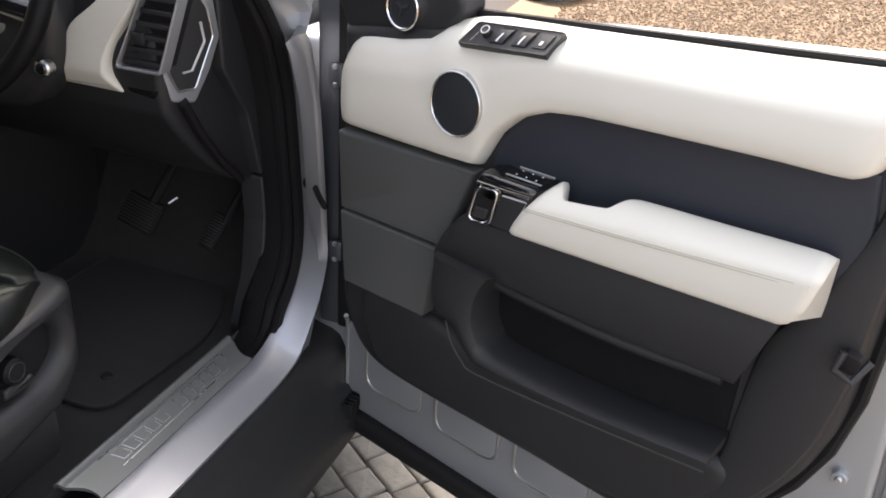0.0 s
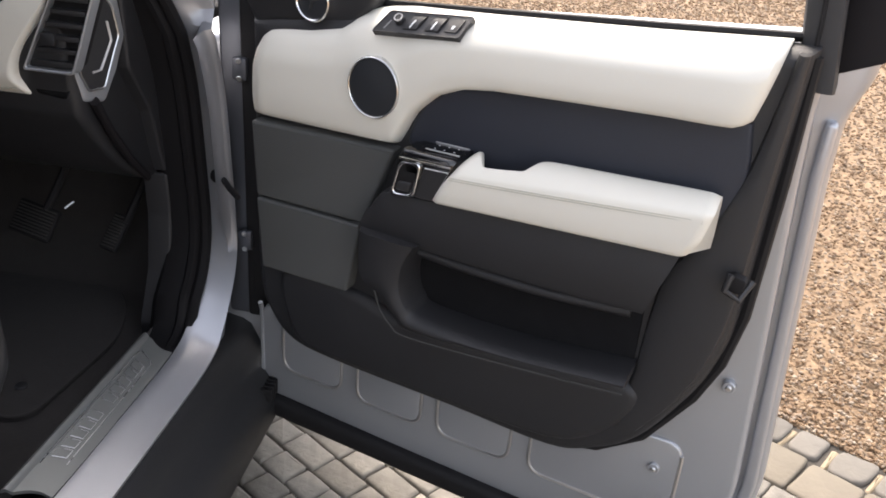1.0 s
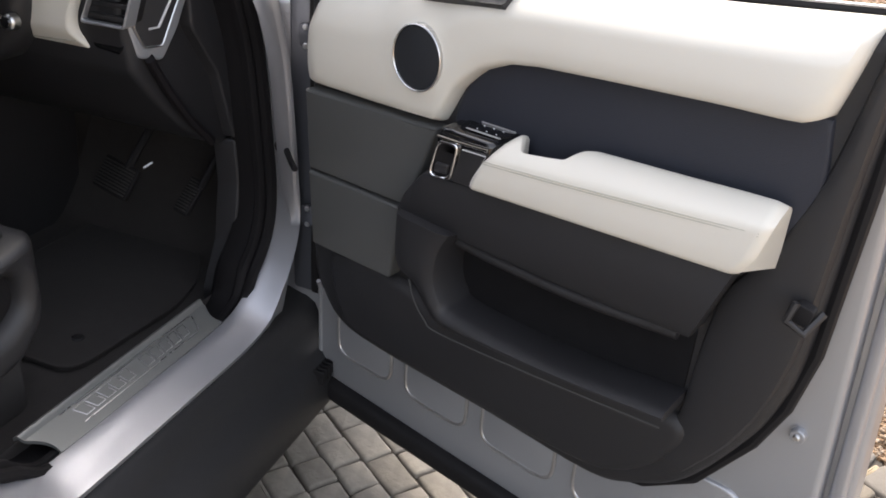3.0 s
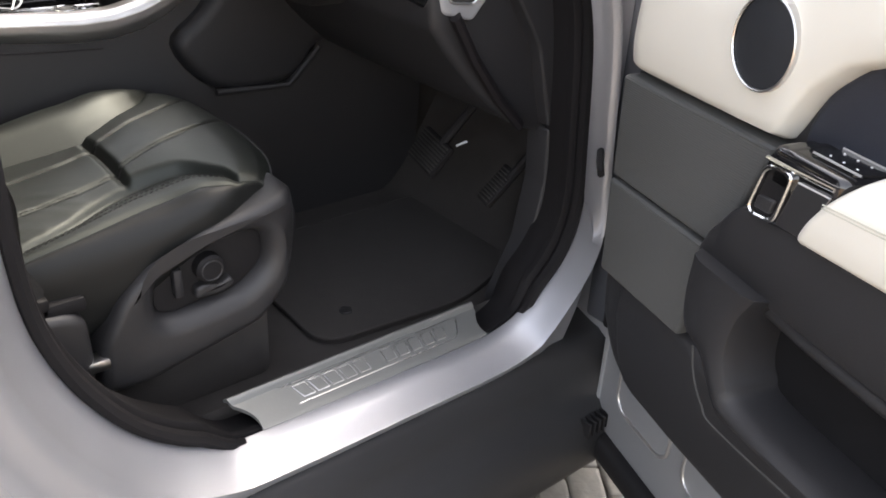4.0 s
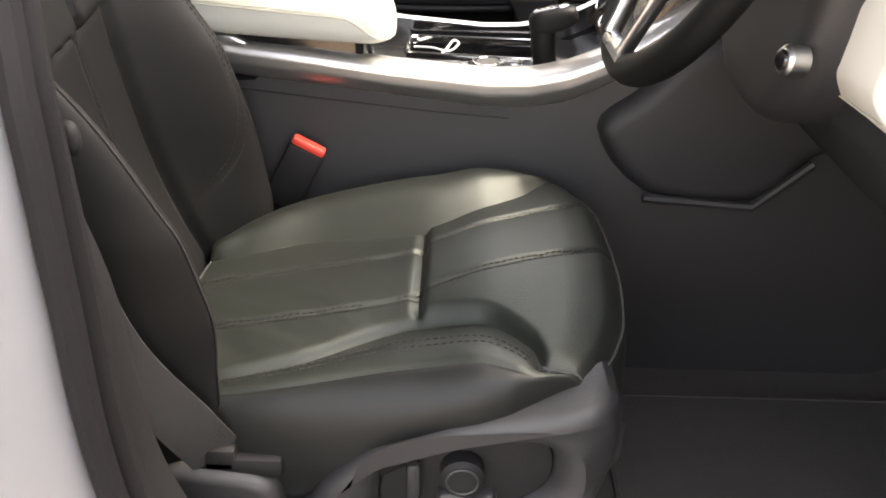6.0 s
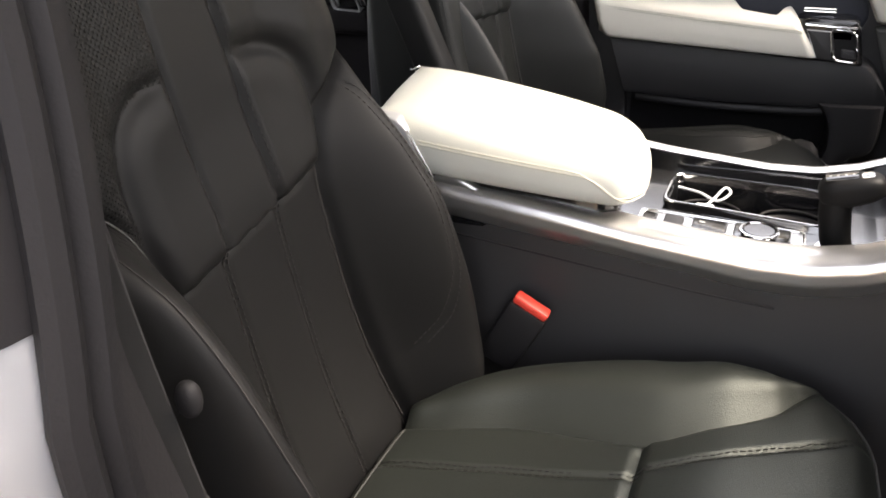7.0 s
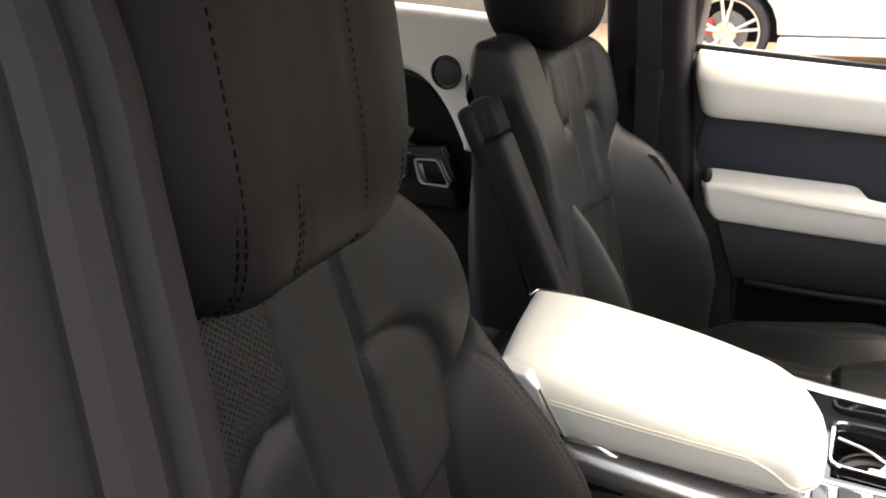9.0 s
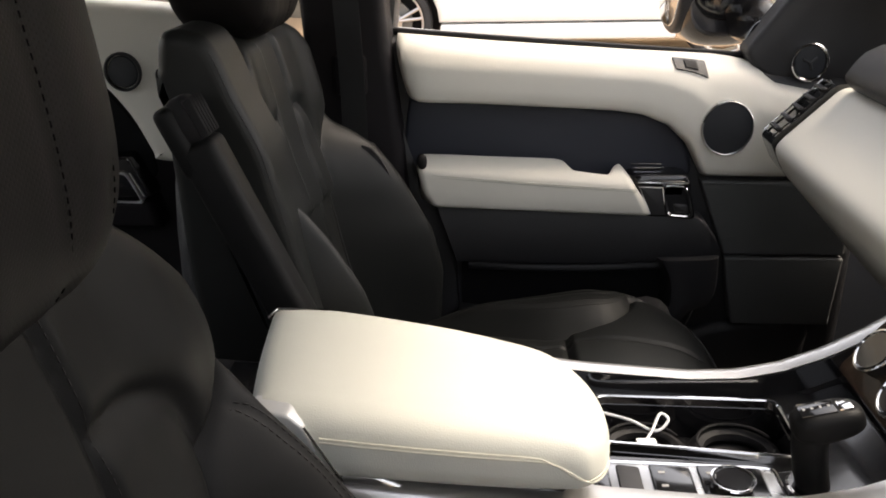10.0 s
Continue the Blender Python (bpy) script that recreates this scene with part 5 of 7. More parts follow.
    vo, vi = around(rounded(val, 0.012), 72, c0), around(rounded(rec, 0.02), 72, c0)
    rims = [(vo, 0.262), (vo, 0.210), (inset(vo, 0.003), 0.202), (inset(vo, 0.010), 0.197), (inset(vo, 0.016), 0.196), (inset(vi, -0.028), 0.196), (inset(vi, -0.022), 0.1975), (inset(vi, -0.012), 0.204), (inset(vi, -0.004), 0.213), (vi, 0.230)]
    vb_ = bmesh.new()
    ring_v = [[vb_.verts.new((p[0], d + 0.036 * smoothstep(-0.315, -0.262, p[0]) ** 1.5, p[1])) for p in ring] for ring, d in rims]
    for r0, r1 in zip(ring_v, ring_v[1:]):
        for i in range(72):
            vb_.faces.new((r0[i], r0[(i + 1) % 72], r1[(i + 1) % 72], r1[i]))
    bmesh.ops.recalc_face_normals(vb_, faces=vb_.faces[:])
    valance = part("side_valance", vb_, PLASTIC_GREY, seat, "dark grey plastic seat base trim")
    part("switch_recess", slab(vi, 0.262, 0.222, 0.002), RUBBER, valance)
    sw = box(-0.4715, -0.4575, 0.208, 0.224, 0.672, 0.718, 0.005)
    part("backrest_switch", sw, PLASTIC, valance)
    kn = part("lumbar_knob", disc((-0.418, 0.202, 0.706), (0, -1, 0), 0.0215, 0.022, sides=28, edge=0.004), RUBBER, valance)
    part("knob_ring", tube([(-0.418 + 0.0150 * math.cos(2 * math.pi * k / 24), 0.2015, 0.706 + 0.0150 * math.sin(2 * math.pi * k / 24)) for k in range(24)], 0.0012, closed=True, sides=5), PLASTIC_GREY, kn)
    part("cushion_switch", slab(rounded([(-0.443, 0.664), (-0.441, 0.681), (-0.425, 0.684), (-0.405, 0.676), (-0.388, 0.684), (-0.382, 0.672), (-0.40, 0.662)], 0.006), 0.224, 0.207, 0.005), PLASTIC_GREY, valance)
    part("front_cover", slab(rounded([(-0.285, 0.77), (-0.262, 0.75), (-0.262, 0.71), (-0.285, 0.66)], 0.008), 0.62, 0.235, 0.01), PLASTIC, seat)
    part("base_pan", box(-0.72, -0.29, 0.255, 0.655, 0.585, 0.715, 0.02), PLASTIC, seat)
    # rear trim block with the belt anchor
    blk = part("rear_base_trim", slab(rounded([(-0.735, 0.545), (-0.735, 0.700), (-0.70, 0.716), (-0.612, 0.706), (-0.592, 0.690), (-0.590, 0.62), (-0.60, 0.545)], 0.018, 5), 0.30, 0.196, 0.014), PLASTIC_GREY, seat)
    part("anchor_slot", box(-0.672, -0.588, 0.205, 0.245, 0.700, 0.722, 0.006), RUBBER, blk)
    part("anchor_plate", box(-0.640, -0.600, 0.222, 0.232, 0.715, 0.738, 0.004), PLASTIC_GREY, blk)
    part("rail_end", box(-0.605, -0.572, 0.196, 0.240, 0.606, 0.624, 0.004), SATIN, seat)
    part("recline_lever", blob((-0.720, 0.187, 1.048), (0.009, 0.008, 0.014), 2.4, 16, 10), RUBBER, seat)
    part("side_hinge_cover", slab(closed_smooth([(-0.82, 0.66), (-0.77, 0.70), (-0.755, 0.80), (-0.76, 0.95), (-0.775, 1.05), (-0.83, 1.08), (-0.87, 0.80), (-0.86, 0.68)], 4), 0.25, 0.192, 0.02), PLASTIC, seat)
    panel = [(-0.900, 1.269), (-0.918, 1.318), (-0.938, 1.342), (-0.980, 1.344), (-0.992, 1.302), (-0.992, 1.25), (-0.960, 0.82), (-0.80, 0.80), (-0.840, 1.06), (-0.858, 1.147), (-0.873, 1.207)]
    if not detail:
        # same lighter leather, for the light on the passenger backrest
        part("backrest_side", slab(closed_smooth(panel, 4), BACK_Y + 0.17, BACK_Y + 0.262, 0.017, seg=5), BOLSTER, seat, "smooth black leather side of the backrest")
        for d_ in (0.006, 0.011):
            seam_pts = [p for p in inset(closed_smooth(panel, 4), d_) if p[0] > -0.93 and p[1] > 0.84]
            part("side_seam", stitches([Vector((p[0], BACK_Y + 0.2605 if d_ > 0.01 else BACK_Y + 0.2585, p[1])) for p in sorted(seam_pts, key=lambda p: p[1])]), THREAD, seat)
    # folded inner armrest beside the backrest
    q = Matrix.Translation((-0.945, BACK_Y + 0.290, 1.04) if detail else (-0.880, BACK_Y + 0.325, 1.105)) @ Matrix.Rotation(radians(-23), 4, "Y")
    arm = box(-0.019, 0.030, -0.024, 0.024, -0.24, 0.138, 0.012, 4)
    join(arm, box(-0.022, 0.004, -0.024, 0.024, 0.10, 0.186, 0.010, 4))
    arm.transform(q)
    fa = part("folded_armrest", arm, LEATHER, seat, "black leather armrest folded up")
    kb = blob((0.008, 0, 0.160), (0.018, 0.019, 0.030), 3.4, 24, 12)
    kb.transform(q)
    part("adjuster_knob", kb, RUBBER, fa)
    rb = bmesh.new()
    for k in range(5):
        box(0.018, 0.0300, -0.0178 + 0.0084 * k, -0.0142 + 0.0084 * k, 0.138, 0.184, 0.0016, 1, rb)
    rb.transform(q)
    part("knob_ribs", rb, RUBBER, fa)
    return seat


build_seat("driver_seat", "black leather driver seat with stitched panels and headrest", True)
Place.m = Matrix(((1, 0, 0, -0.035), (0, -1, 0, 1.745), (0, 0, 1, 0), (0, 0, 0, 1)))
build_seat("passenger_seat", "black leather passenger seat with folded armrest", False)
Place.m = Matrix.Identity(4)

# buckle and belt of the driver's seat
buckle = thing("belt_buckle", (-0.65, 0.70, 0.74), "black seat belt buckle with a red release button", "seat belt")
q = Matrix.Translation((-0.652, 0.700, 0.805)) @ Matrix.Rotation(radians(28), 4, "Y")
b = box(-0.026, 0.026, -0.012, 0.012, -0.06, 0.036, 0.006)
b.transform(q)
part("case", b, RUBBER, buckle)
b = box(-0.024, 0.024, -0.0095, 0.0095, 0.034, 0.046, 0.004)
b.transform(q)
part("red_button", b, RED, buckle, "red release button")
part("steel_tag", tube([(-0.715, 0.636, 0.752), (-0.692, 0.645, 0.742)], 0.0022, sides=6), SATIN, buckle)

belt = thing("seat_belt", (-0.645, 0.20, 0.72), "black seat belt webbing hanging beside the seat", "seat belt")
path = open_smooth([(-0.648, 0.214, 0.716), (-0.672, 0.196, 0.775), (-0.722, 0.176, 0.88), (-0.752, 0.166, 1.05), (-0.785, 0.166, 1.25), (-0.845, 0.178, 1.50)], 8)
part("webbing", sheet(lambda a, b: path[min(len(path) - 1, int(a * (len(path) - 1) + 0.5))] + Vector((0.023 * (2 * b - 1), 0.012 * (2 * b - 1), 0.004 * (2 * b - 1))), len(path) - 1, 4, thick=(0.0, -0.0015, 0)), BELT, belt)
part("anchor_tongue", box(-0.664, -0.632, 0.205, 0.222, 0.706, 0.732, 0.004), RUBBER, belt, "black belt anchor tongue")

far_belt = thing("seat_belt", (-0.90, 1.565, 0.70), "black seat belt webbing hanging on the far pillar", "seat belt")
path_far = open_smooth([(-0.900, 1.556, 1.60), (-0.880, 1.550, 1.40), (-0.872, 1.548, 1.20), (-0.872, 1.548, 1.00), (-0.866, 1.552, 0.75)], 6)
part("webbing", sheet(lambda a, b: path_far[min(len(path_far) - 1, int(a * (len(path_far) - 1) + 0.5))] + Vector((0.023 * (2 * b - 1), -0.006 * (2 * b - 1), 0)), len(path_far) - 1, 4, thick=(0.0, 0.0015, 0)), BELT, far_belt)
part("belt_stop", disc((-0.872, 1.545, 1.10), (0, -1, 0), 0.006, 0.004, sides=12), PLASTIC_GREY, far_belt)
part("upper_guide", box(-0.925, -0.875, 1.545, 1.575, 1.57, 1.63, 0.008), PLASTIC, far_belt)

# ---- centre console ----
console = thing("centre_console", (-0.4, 0.87, 0.45), "centre console with ivory armrest, silver rails and gloss black top", "centre console")
RX = (-0.98, -0.73, -0.62, -0.52, -0.39, -0.33, -0.28, -0.23, -0.18, -0.13, -0.08, -0.03)
RT = (1.000, 0.976, 0.964, 0.951, 0.941, 0.943, 0.954, 0.974, 1.003, 1.038, 1.080, 1.125)
RB = (0.950, 0.929, 0.918, 0.907, 0.892, 0.893, 0.903, 0.925, 0.958, 0.998, 1.045, 1.095)


def rail(y, out, top=0.012):
    """A silver band along the console's side, out: -1 or 1, the way it bulges."""
    def fn(a, b):
        x = lerp(a, [i / 60 for i in range(61)], [-0.86 + (RX[-1] + 0.86) * i / 60 for i in range(61)])
        z0, z1 = lerp(x, RX, RB), lerp(x, RX, RT)
        k = lerp(b, (0, 0.06, 0.3, 0.62, 0.78, 0.9, 1.0), (0, 0.06, 0.35, 0.72, 0.90, 1.0, 1.0))
        bulge = lerp(b, (0, 0.08, 0.35, 0.62, 0.80, 0.92, 1.0), (-0.006, 0.0, 0.009, 0.010, 0.004, -0.008, -0.026 if out < 0 else -0.012))
        return Vector((x, y + out * bulge, z0 + (z1 - z0) * k))
    return sheet(fn, 60, 18, thick=(0, -out * 0.012, -0.002))


part("side_rail", rail(0.728, -1), ALU, console, "satin aluminium side rail")
part("side_rail", rail(1.012, 1), ALU, console, "satin aluminium side rail")
part("rail_liner", sheet(lambda a, b: Vector((-0.86 + 0.80 * a, 0.9862, lerp(-0.86 + 0.80 * a, RX, RT) - 0.0035 - 0.034 * (1 - b))), 40, 3, thick=(0, 0.0015, 0)), PIANO, console)


def side_panel(y, out):
    def fn(a, b):
        x = -1.0 + 1.35 * a
        top = lerp(x, RX, RB) + 0.004
        z = 0.44 + (top - 0.44) * b
        return Vector((x, y + out * (0.012 * math.sin(math.pi * b) - 0.010 * smoothstep(0.4, 0.0, b)), z))
    return sheet(fn, 40, 16, thick=(0, -out * 0.02, 0))


part("side_panel", side_panel(0.738, -1), PLASTIC_GREY, console, "dark grey soft side panel")
part("side_panel", side_panel(1.002, 1), PLASTIC_GREY, console, "dark grey soft side panel")
part("panel_seam", tube([(-0.74, 0.716, 0.916), (-0.60, 0.714, 0.903), (-0.45, 0.713, 0.889), (-0.36, 0.714, 0.883)], 0.0014, sides=5), RUBBER, console)
part("knee_pad", slab(closed_smooth([(-0.235, 0.868), (-0.18, 0.925), (-0.10, 0.995), (0.06, 1.00), (0.12, 0.86), (0.065, 0.835), (-0.005, 0.770), (-0.160, 0.778)], 4), 0.76, 0.700, 0.025, seg=4), PLASTIC, console, "black knee pad beside the console")
part("knee_pad_rim", tube([(-0.165, 0.700, 0.775), (-0.01, 0.700, 0.765), (0.064, 0.702, 0.832)], 0.007), PLASTIC, console)


def top_z(x):
    return lerp(x, (-0.95, -0.53, -0.33, -0.25, -0.20, -0.14), (0.958, 0.930, 0.921, 0.930, 0.952, 0.995))


def top_piece(x0, x1, y0, y1):
    return sheet(lambda a, b: Vector((x0 + (x1 - x0) * a, y0 + (y1 - y0) * b, top_z(x0 + (x1 - x0) * a) - 0.006)), 16, 4, thick=(0, 0, -0.02))


top = part("top_panel", top_piece(-0.95, -0.508, 0.744, 0.998), PIANO, console, "gloss black console top")
part("top_front", top_piece(-0.296, -0.15, 0.744, 0.998), PIANO, top)
part("top_strip", top_piece(-0.508, -0.296, 0.744, 0.852), PIANO, top)
part("top_strip", top_piece(-0.508, -0.296, 0.970, 0.998), PIANO, top)
# cup holder tray with a bright rim
tr_o = rounded([(-0.512, 0.872), (-0.510, 0.974), (-0.292, 0.966), (-0.292, 0.848)], 0.016, 5)
tr_i = rounded([(-0.507, 0.877), (-0.505, 0.969), (-0.297, 0.961), (-0.297, 0.853)], 0.014, 5)
tray = part("tray_rim", frame_slab(tr_o, tr_i, 0.913, 0.927, 0.0015, "xyz"), CHROME, console, "chrome rim round the cup holders")
part("tray_wall", frame_slab([p for p in inset(tr_o, -0.002)], [p for p in inset(tr_i, 0.0008)], 0.868, 0.916, 0.001, "xyz"), PIANO, tray)
part("tray_well", slab(inset(tr_o, -0.001), 0.86, 0.872, 0.001, "xyz"), RUBBER, tray)
for cx in (-0.455, -0.350):
    part("cup_ring", tube([(cx + 0.043 * math.cos(math.pi * (0.1 + 1.8 * k / 22)), 0.918 + 0.040 * math.sin(math.pi * (0.1 + 1.8 * k / 22)), 0.896) for k in range(23)], 0.0018, sides=6), RUBBER, tray)
    part("cup_wall", tube([(cx + 0.044 * math.cos(2 * math.pi * k / 26), 0.918 + 0.041 * math.sin(2 * math.pi * k / 26), 0.880) for k in range(26)], 0.009, closed=True, sides=8, squash=1.2), RUBBER, tray)
# switch plate
pl_o = rounded([(-0.532, 0.752), (-0.532, 0.842), (-0.335, 0.832), (-0.335, 0.752)], 0.010, 4)
plate = part("switch_plate", slab(pl_o, 0.905, 0.925, 0.003, "xyz"), SATIN, console, "satin silver switch plate")
part("plate_rim", tube([(p.x, p.y, 0.9255) for p in inset(pl_o, 0.002)], 0.0016, closed=True, sides=6), CHROME, plate)
for x0, x1, m in ((-0.526, -0.508, PIANO), (-0.500, -0.476, PLASTIC_GREY), (-0.466, -0.424, PIANO), (-0.417, -0.352, PIANO)):
    sw = part("switch", slab(rounded([(x0, 0.762), (x0, 0.832), (x1, 0.828), (x1, 0.762)], 0.004, 3), 0.918, 0.928, 0.002, "xyz"), m, plate)
    if x1 - x0 > 0.03:
        for k in range(3):
            part("mark", box(x0 + 0.008, x0 + 0.015, 0.772 + 0.022 * k, 0.776 + 0.022 * k, 0.9275, 0.9285, 0.0002, 1), GREYMARK, sw)
dial = part("terrain_dial", disc((-0.388, 0.796, 0.938), (0, 0, 1), 0.020, 0.012, sides=30, edge=0.003), PIANO, plate)
part("dial_ring", tube([(-0.388 + 0.021 * math.cos(2 * math.pi * k / 30), 0.796 + 0.021 * math.sin(2 * math.pi * k / 30), 0.937) for k in range(30)], 0.0018, closed=True, sides=6), CHROME, dial)
# storage box and its lid
part("storage_box", slab(closed_smooth([(-0.86, 0.750), (-0.86, 0.920), (-0.66, 0.905), (-0.60, 0.868), (-0.562, 0.830), (-0.548, 0.785), (-0.556, 0.754), (-0.60, 0.744)], 4), 0.92, 0.996, 0.01, "xyz"), PIANO, console, "gloss black storage box")
lid_out = closed_smooth([(-0.850, 0.726), (-0.866, 0.83), (-0.876, 0.930), (-0.820, 0.944), (-0.70, 0.930), (-0.62, 0.910), (-0.562, 0.884), (-0.529, 0.830), (-0.521, 0.772), (-0.536, 0.733), (-0.572, 0.720), (-0.70, 0.719)], 6, sharp=(0, 2))
bm = bmesh.new()
LC = Vector((-0.700, 0.836))


def lid_ring(d):
    return [Vector((LC.x + (p.x - LC.x) * (1 - d / 0.175), LC.y + (p.y - LC.y) * (1 - d / 0.098))) for p in lid_out]


rings = [(0.006, 0.984), (0.0, 0.986), (-0.003, 0.991), (-0.004, 1.004), (-0.003, 1.020), (0.000, 1.032), (0.005, 1.040), (0.012, 1.045), (0.022, 1.0485), (0.040, 1.051), (0.062, 1.052)]
g = [[bm.verts.new((p.x, p.y, z - 0.075 * (p.x + 0.70) * (0.5 + (z - 0.97) / 0.09))) for p in lid_ring(d)] for d, z in rings]
m_ = len(lid_out)
for a_, b_ in zip(g, g[1:]):
    for i in range(m_):
        bm.faces.new((a_[i], a_[(i + 1) % m_], b_[(i + 1) % m_], b_[i]))
bm.faces.new(g[-1])
bm.faces.new(g[0][::-1])
bmesh.ops.recalc_face_normals(bm, faces=bm.faces[:])
lid = part("armrest_lid", bm, LID_HIDE, console, "ivory leather armrest lid", smooth=60)
edge_line = lid_ring(-0.0036)
near = sorted([p for p in edge_line if p.y < 0.765 and p.x > -0.80], key=lambda p: p.x)
for dz in (0.0, 0.0045):
    part("lid_stitching", tube([(p.x, p.y - 0.0006, 1.021 + dz - 0.075 * (p.x + 0.70) * 0.99 - 0.026 * smoothstep(-0.590, -0.530, p.x + dz * 2) ** 1.5) for p in near], 0.0009, sides=5), STITCH, lid)
part("lid_hinge", slab(rounded([(-0.850, 1.012), (-0.846, 1.050), (-0.812, 1.048), (-0.800, 1.040), (-0.765, 0.985), (-0.81, 0.975)], 0.006), 0.76, 0.7205, 0.004), PIANO, lid, "gloss black lid hinge")
part("hinge_cover", slab(rounded([(-0.850, 1.020), (-0.848, 1.0600), (-0.812, 1.0560), (-0.799, 1.044), (-0.786, 1.016), (-0.805, 1.010)], 0.005), 0.745, 0.7180, 0.004), PALE_STEEL, lid, "bright metal hinge cover")
part("back_line", tube([(-0.872, 0.900, 1.0625), (-0.868, 0.922, 1.0615), (-0.812, 0.928, 1.0575)], 0.0016, sides=6), CHROME, lid)
part("hinge_line", tube([(-0.798, 0.7175, 1.044), (-0.786, 0.7175, 1.022), (-0.766, 0.7175, 0.986)], 0.0014, sides=6), CHROME, lid)
part("rail_wedge", slab(rounded([(-0.80, 0.955), (-0.795, 0.985), (-0.735, 0.985), (-0.700, 0.968), (-0.70, 0.95)], 0.006), 0.79, 0.728, 0.006), SATIN, console)
# gear lever
Place.m = Matrix.Translation((-0.014, -0.020, -0.026))
gear = thing("gear_lever", (-0.285, 0.835, 0.93), "black leather gear lever on a chrome foot", "gear lever")
part("foot", disc((-0.283, 0.835, 0.944), (0, 0, 1), 0.034, 0.02, sides=28, edge=0.006), CHROME, gear)
part("stalk", tube([(-0.284, 0.835, 0.930), (-0.292, 0.835, 0.960), (-0.297, 0.835, 0.990), (-0.298, 0.835, 1.020)], lambda t: 0.0165 + 0.002 * t, sides=18), LEATHER, gear)
head_m = Matrix.Translation((-0.284, 0.835, 1.020)) @ Matrix.Rotation(radians(-13), 4, "Y")
kb = blob((0, 0, 0), (0.035, 0.0205, 0.0175), 3.2, 36, 20)
for v in kb.verts:
    if v.co.z < 0 and v.co.x > 0:
        v.co.z *= 1 - 0.35 * v.co.x / 0.035
kb.transform(head_m)
grip = part("grip", kb, LEATHER, gear)
pb = box(-0.026, 0.008, -0.0115, 0.0115, 0.0155, 0.0180, 0.001)
pb.transform(head_m)
part("selector_panel", pb, PIANO, gear)
pb = box(0.010, 0.024, -0.010, 0.006, 0.0145, 0.0185, 0.002)
pb.transform(head_m)
part("lever_button", pb, CHROME, gear)
for k in range(4):
    pb = box(-0.0225 + 0.008 * k, -0.0200 + 0.008 * k, -0.0020, 0.0020, 0.0181, 0.0184, 0.0001, 1)
    pb.transform(head_m)
    part("mark", pb, GREYMARK, gear)
Place.m = Matrix.Identity(4)
# cable lying in the tray
Place.m = Matrix.Translation((0, 0, -0.022))
cable = thing("charging_cable", (-0.46, 0.90, 0.93), "thin white charging cable coiled in the console tray", "cable")
part("cord", tube(open_smooth([(-0.500, 0.955, 0.934), (-0.470, 0.930, 0.940), (-0.445, 0.905, 0.942), (-0.430, 0.912, 0.952), (-0.438, 0.920, 0.955), (-0.450, 0.900, 0.945), (-0.465, 0.880, 0.936)], 8), 0.0017, sides=6), WHITE_MARK, cable)
part("plug", box(-0.470, -0.447, 0.876, 0.890, 0.932, 0.944, 0.003), WHITE_MARK, cable)

Place.m = Matrix.Identity(4)

# ---- dashboard ----
dash = thing("dashboard", (0.0, 0.87, 0.95), "black dashboard with ivory pads and silver end cap", "dashboard")
part("lower_panel", slab(closed_smooth([(-0.075, 1.030), (-0.055, 0.985), (0.02, 0.90), (0.10, 0.835), (0.20, 0.80), (0.44, 0.80), (0.44, 1.15), (0.0, 1.20), (-0.08, 1.15)], 4), 0.745, 0.165, 0.015), PLASTIC, dash, "black lower dashboard")
part("upper_pad", slab(closed_smooth([(-0.06, 1.19), (-0.08, 1.23), (0.0, 1.27), (0.30, 1.23), (0.60, 1.12), (0.60, 1.06), (0.1, 1.10)], 4), 1.43, 0.175, 0.03), PLASTIC, dash, "black soft upper dashboard")
vb = [(0.256, 1.066), (0.238, 1.036), (0.180, 1.030), (0.167, 1.050), (0.167, 1.262), (0.185, 1.262), (0.212, 1.180)]
part("vent_housing", slab(rounded(vb, 0.010), 0.03, -0.078, 0.010, "yzx"), PIANO, dash, "gloss black vent surround")
vo = rounded([(0.242, 1.083), (0.168, 1.225), (0.100, 1.225), (0.153, 1.083)], 0.008, 4)
vi = rounded([(0.236, 1.088), (0.168, 1.219), (0.106, 1.219), (0.156, 1.088)], 0.007, 4)
part("vent_frame", frame_slab(vo, vi, -0.07, -0.096, 0.0015, "yzx"), PANEL_SILVER, dash, "chrome vent frame")
part("vent_well", slab(vi, -0.05, -0.079, 0.001, "yzx"), RUBBER, dash)
for k in range(6):
    z = 1.098 + 0.021 * k
    y0, y1 = lerp(z, (1.083, 1.225), (0.236, 0.164)), lerp(z, (1.083, 1.225), (0.160, 0.108))
    part("vent_slat", box(-0.092, -0.076, y1, y0 - 0.004, z - 0.004, z + 0.004, 0.001), PLASTIC_GREY, dash)
part("vent_tab", box(-0.098, -0.086, 0.178, 0.202, 1.128, 1.148, 0.003), PLASTIC, dash)
Place.m = Matrix(((1, 0, 0, 0), (-0.20, 1, 0, 0.008), (0, 0, 1, 0), (0, 0, 0, 1)))
cap = [(-0.074, 1.078), (-0.058, 1.028), (-0.008, 1.015), (0.029, 1.066), (0.055, 1.119), (0.045, 1.185), (0.010, 1.255), (-0.035, 1.262), (-0.058, 1.185)]
capo = part("end_cap", slab(rounded(cap, 0.008), 0.160, 0.143, 0.005), PANEL_SILVER, dash, "satin silver dashboard end cap")
capi = [(-0.063, 1.079), (-0.046, 1.044), (-0.009, 1.041), (0.022, 1.097), (0.037, 1.122), (0.027, 1.170), (-0.003, 1.215), (-0.030, 1.20)]
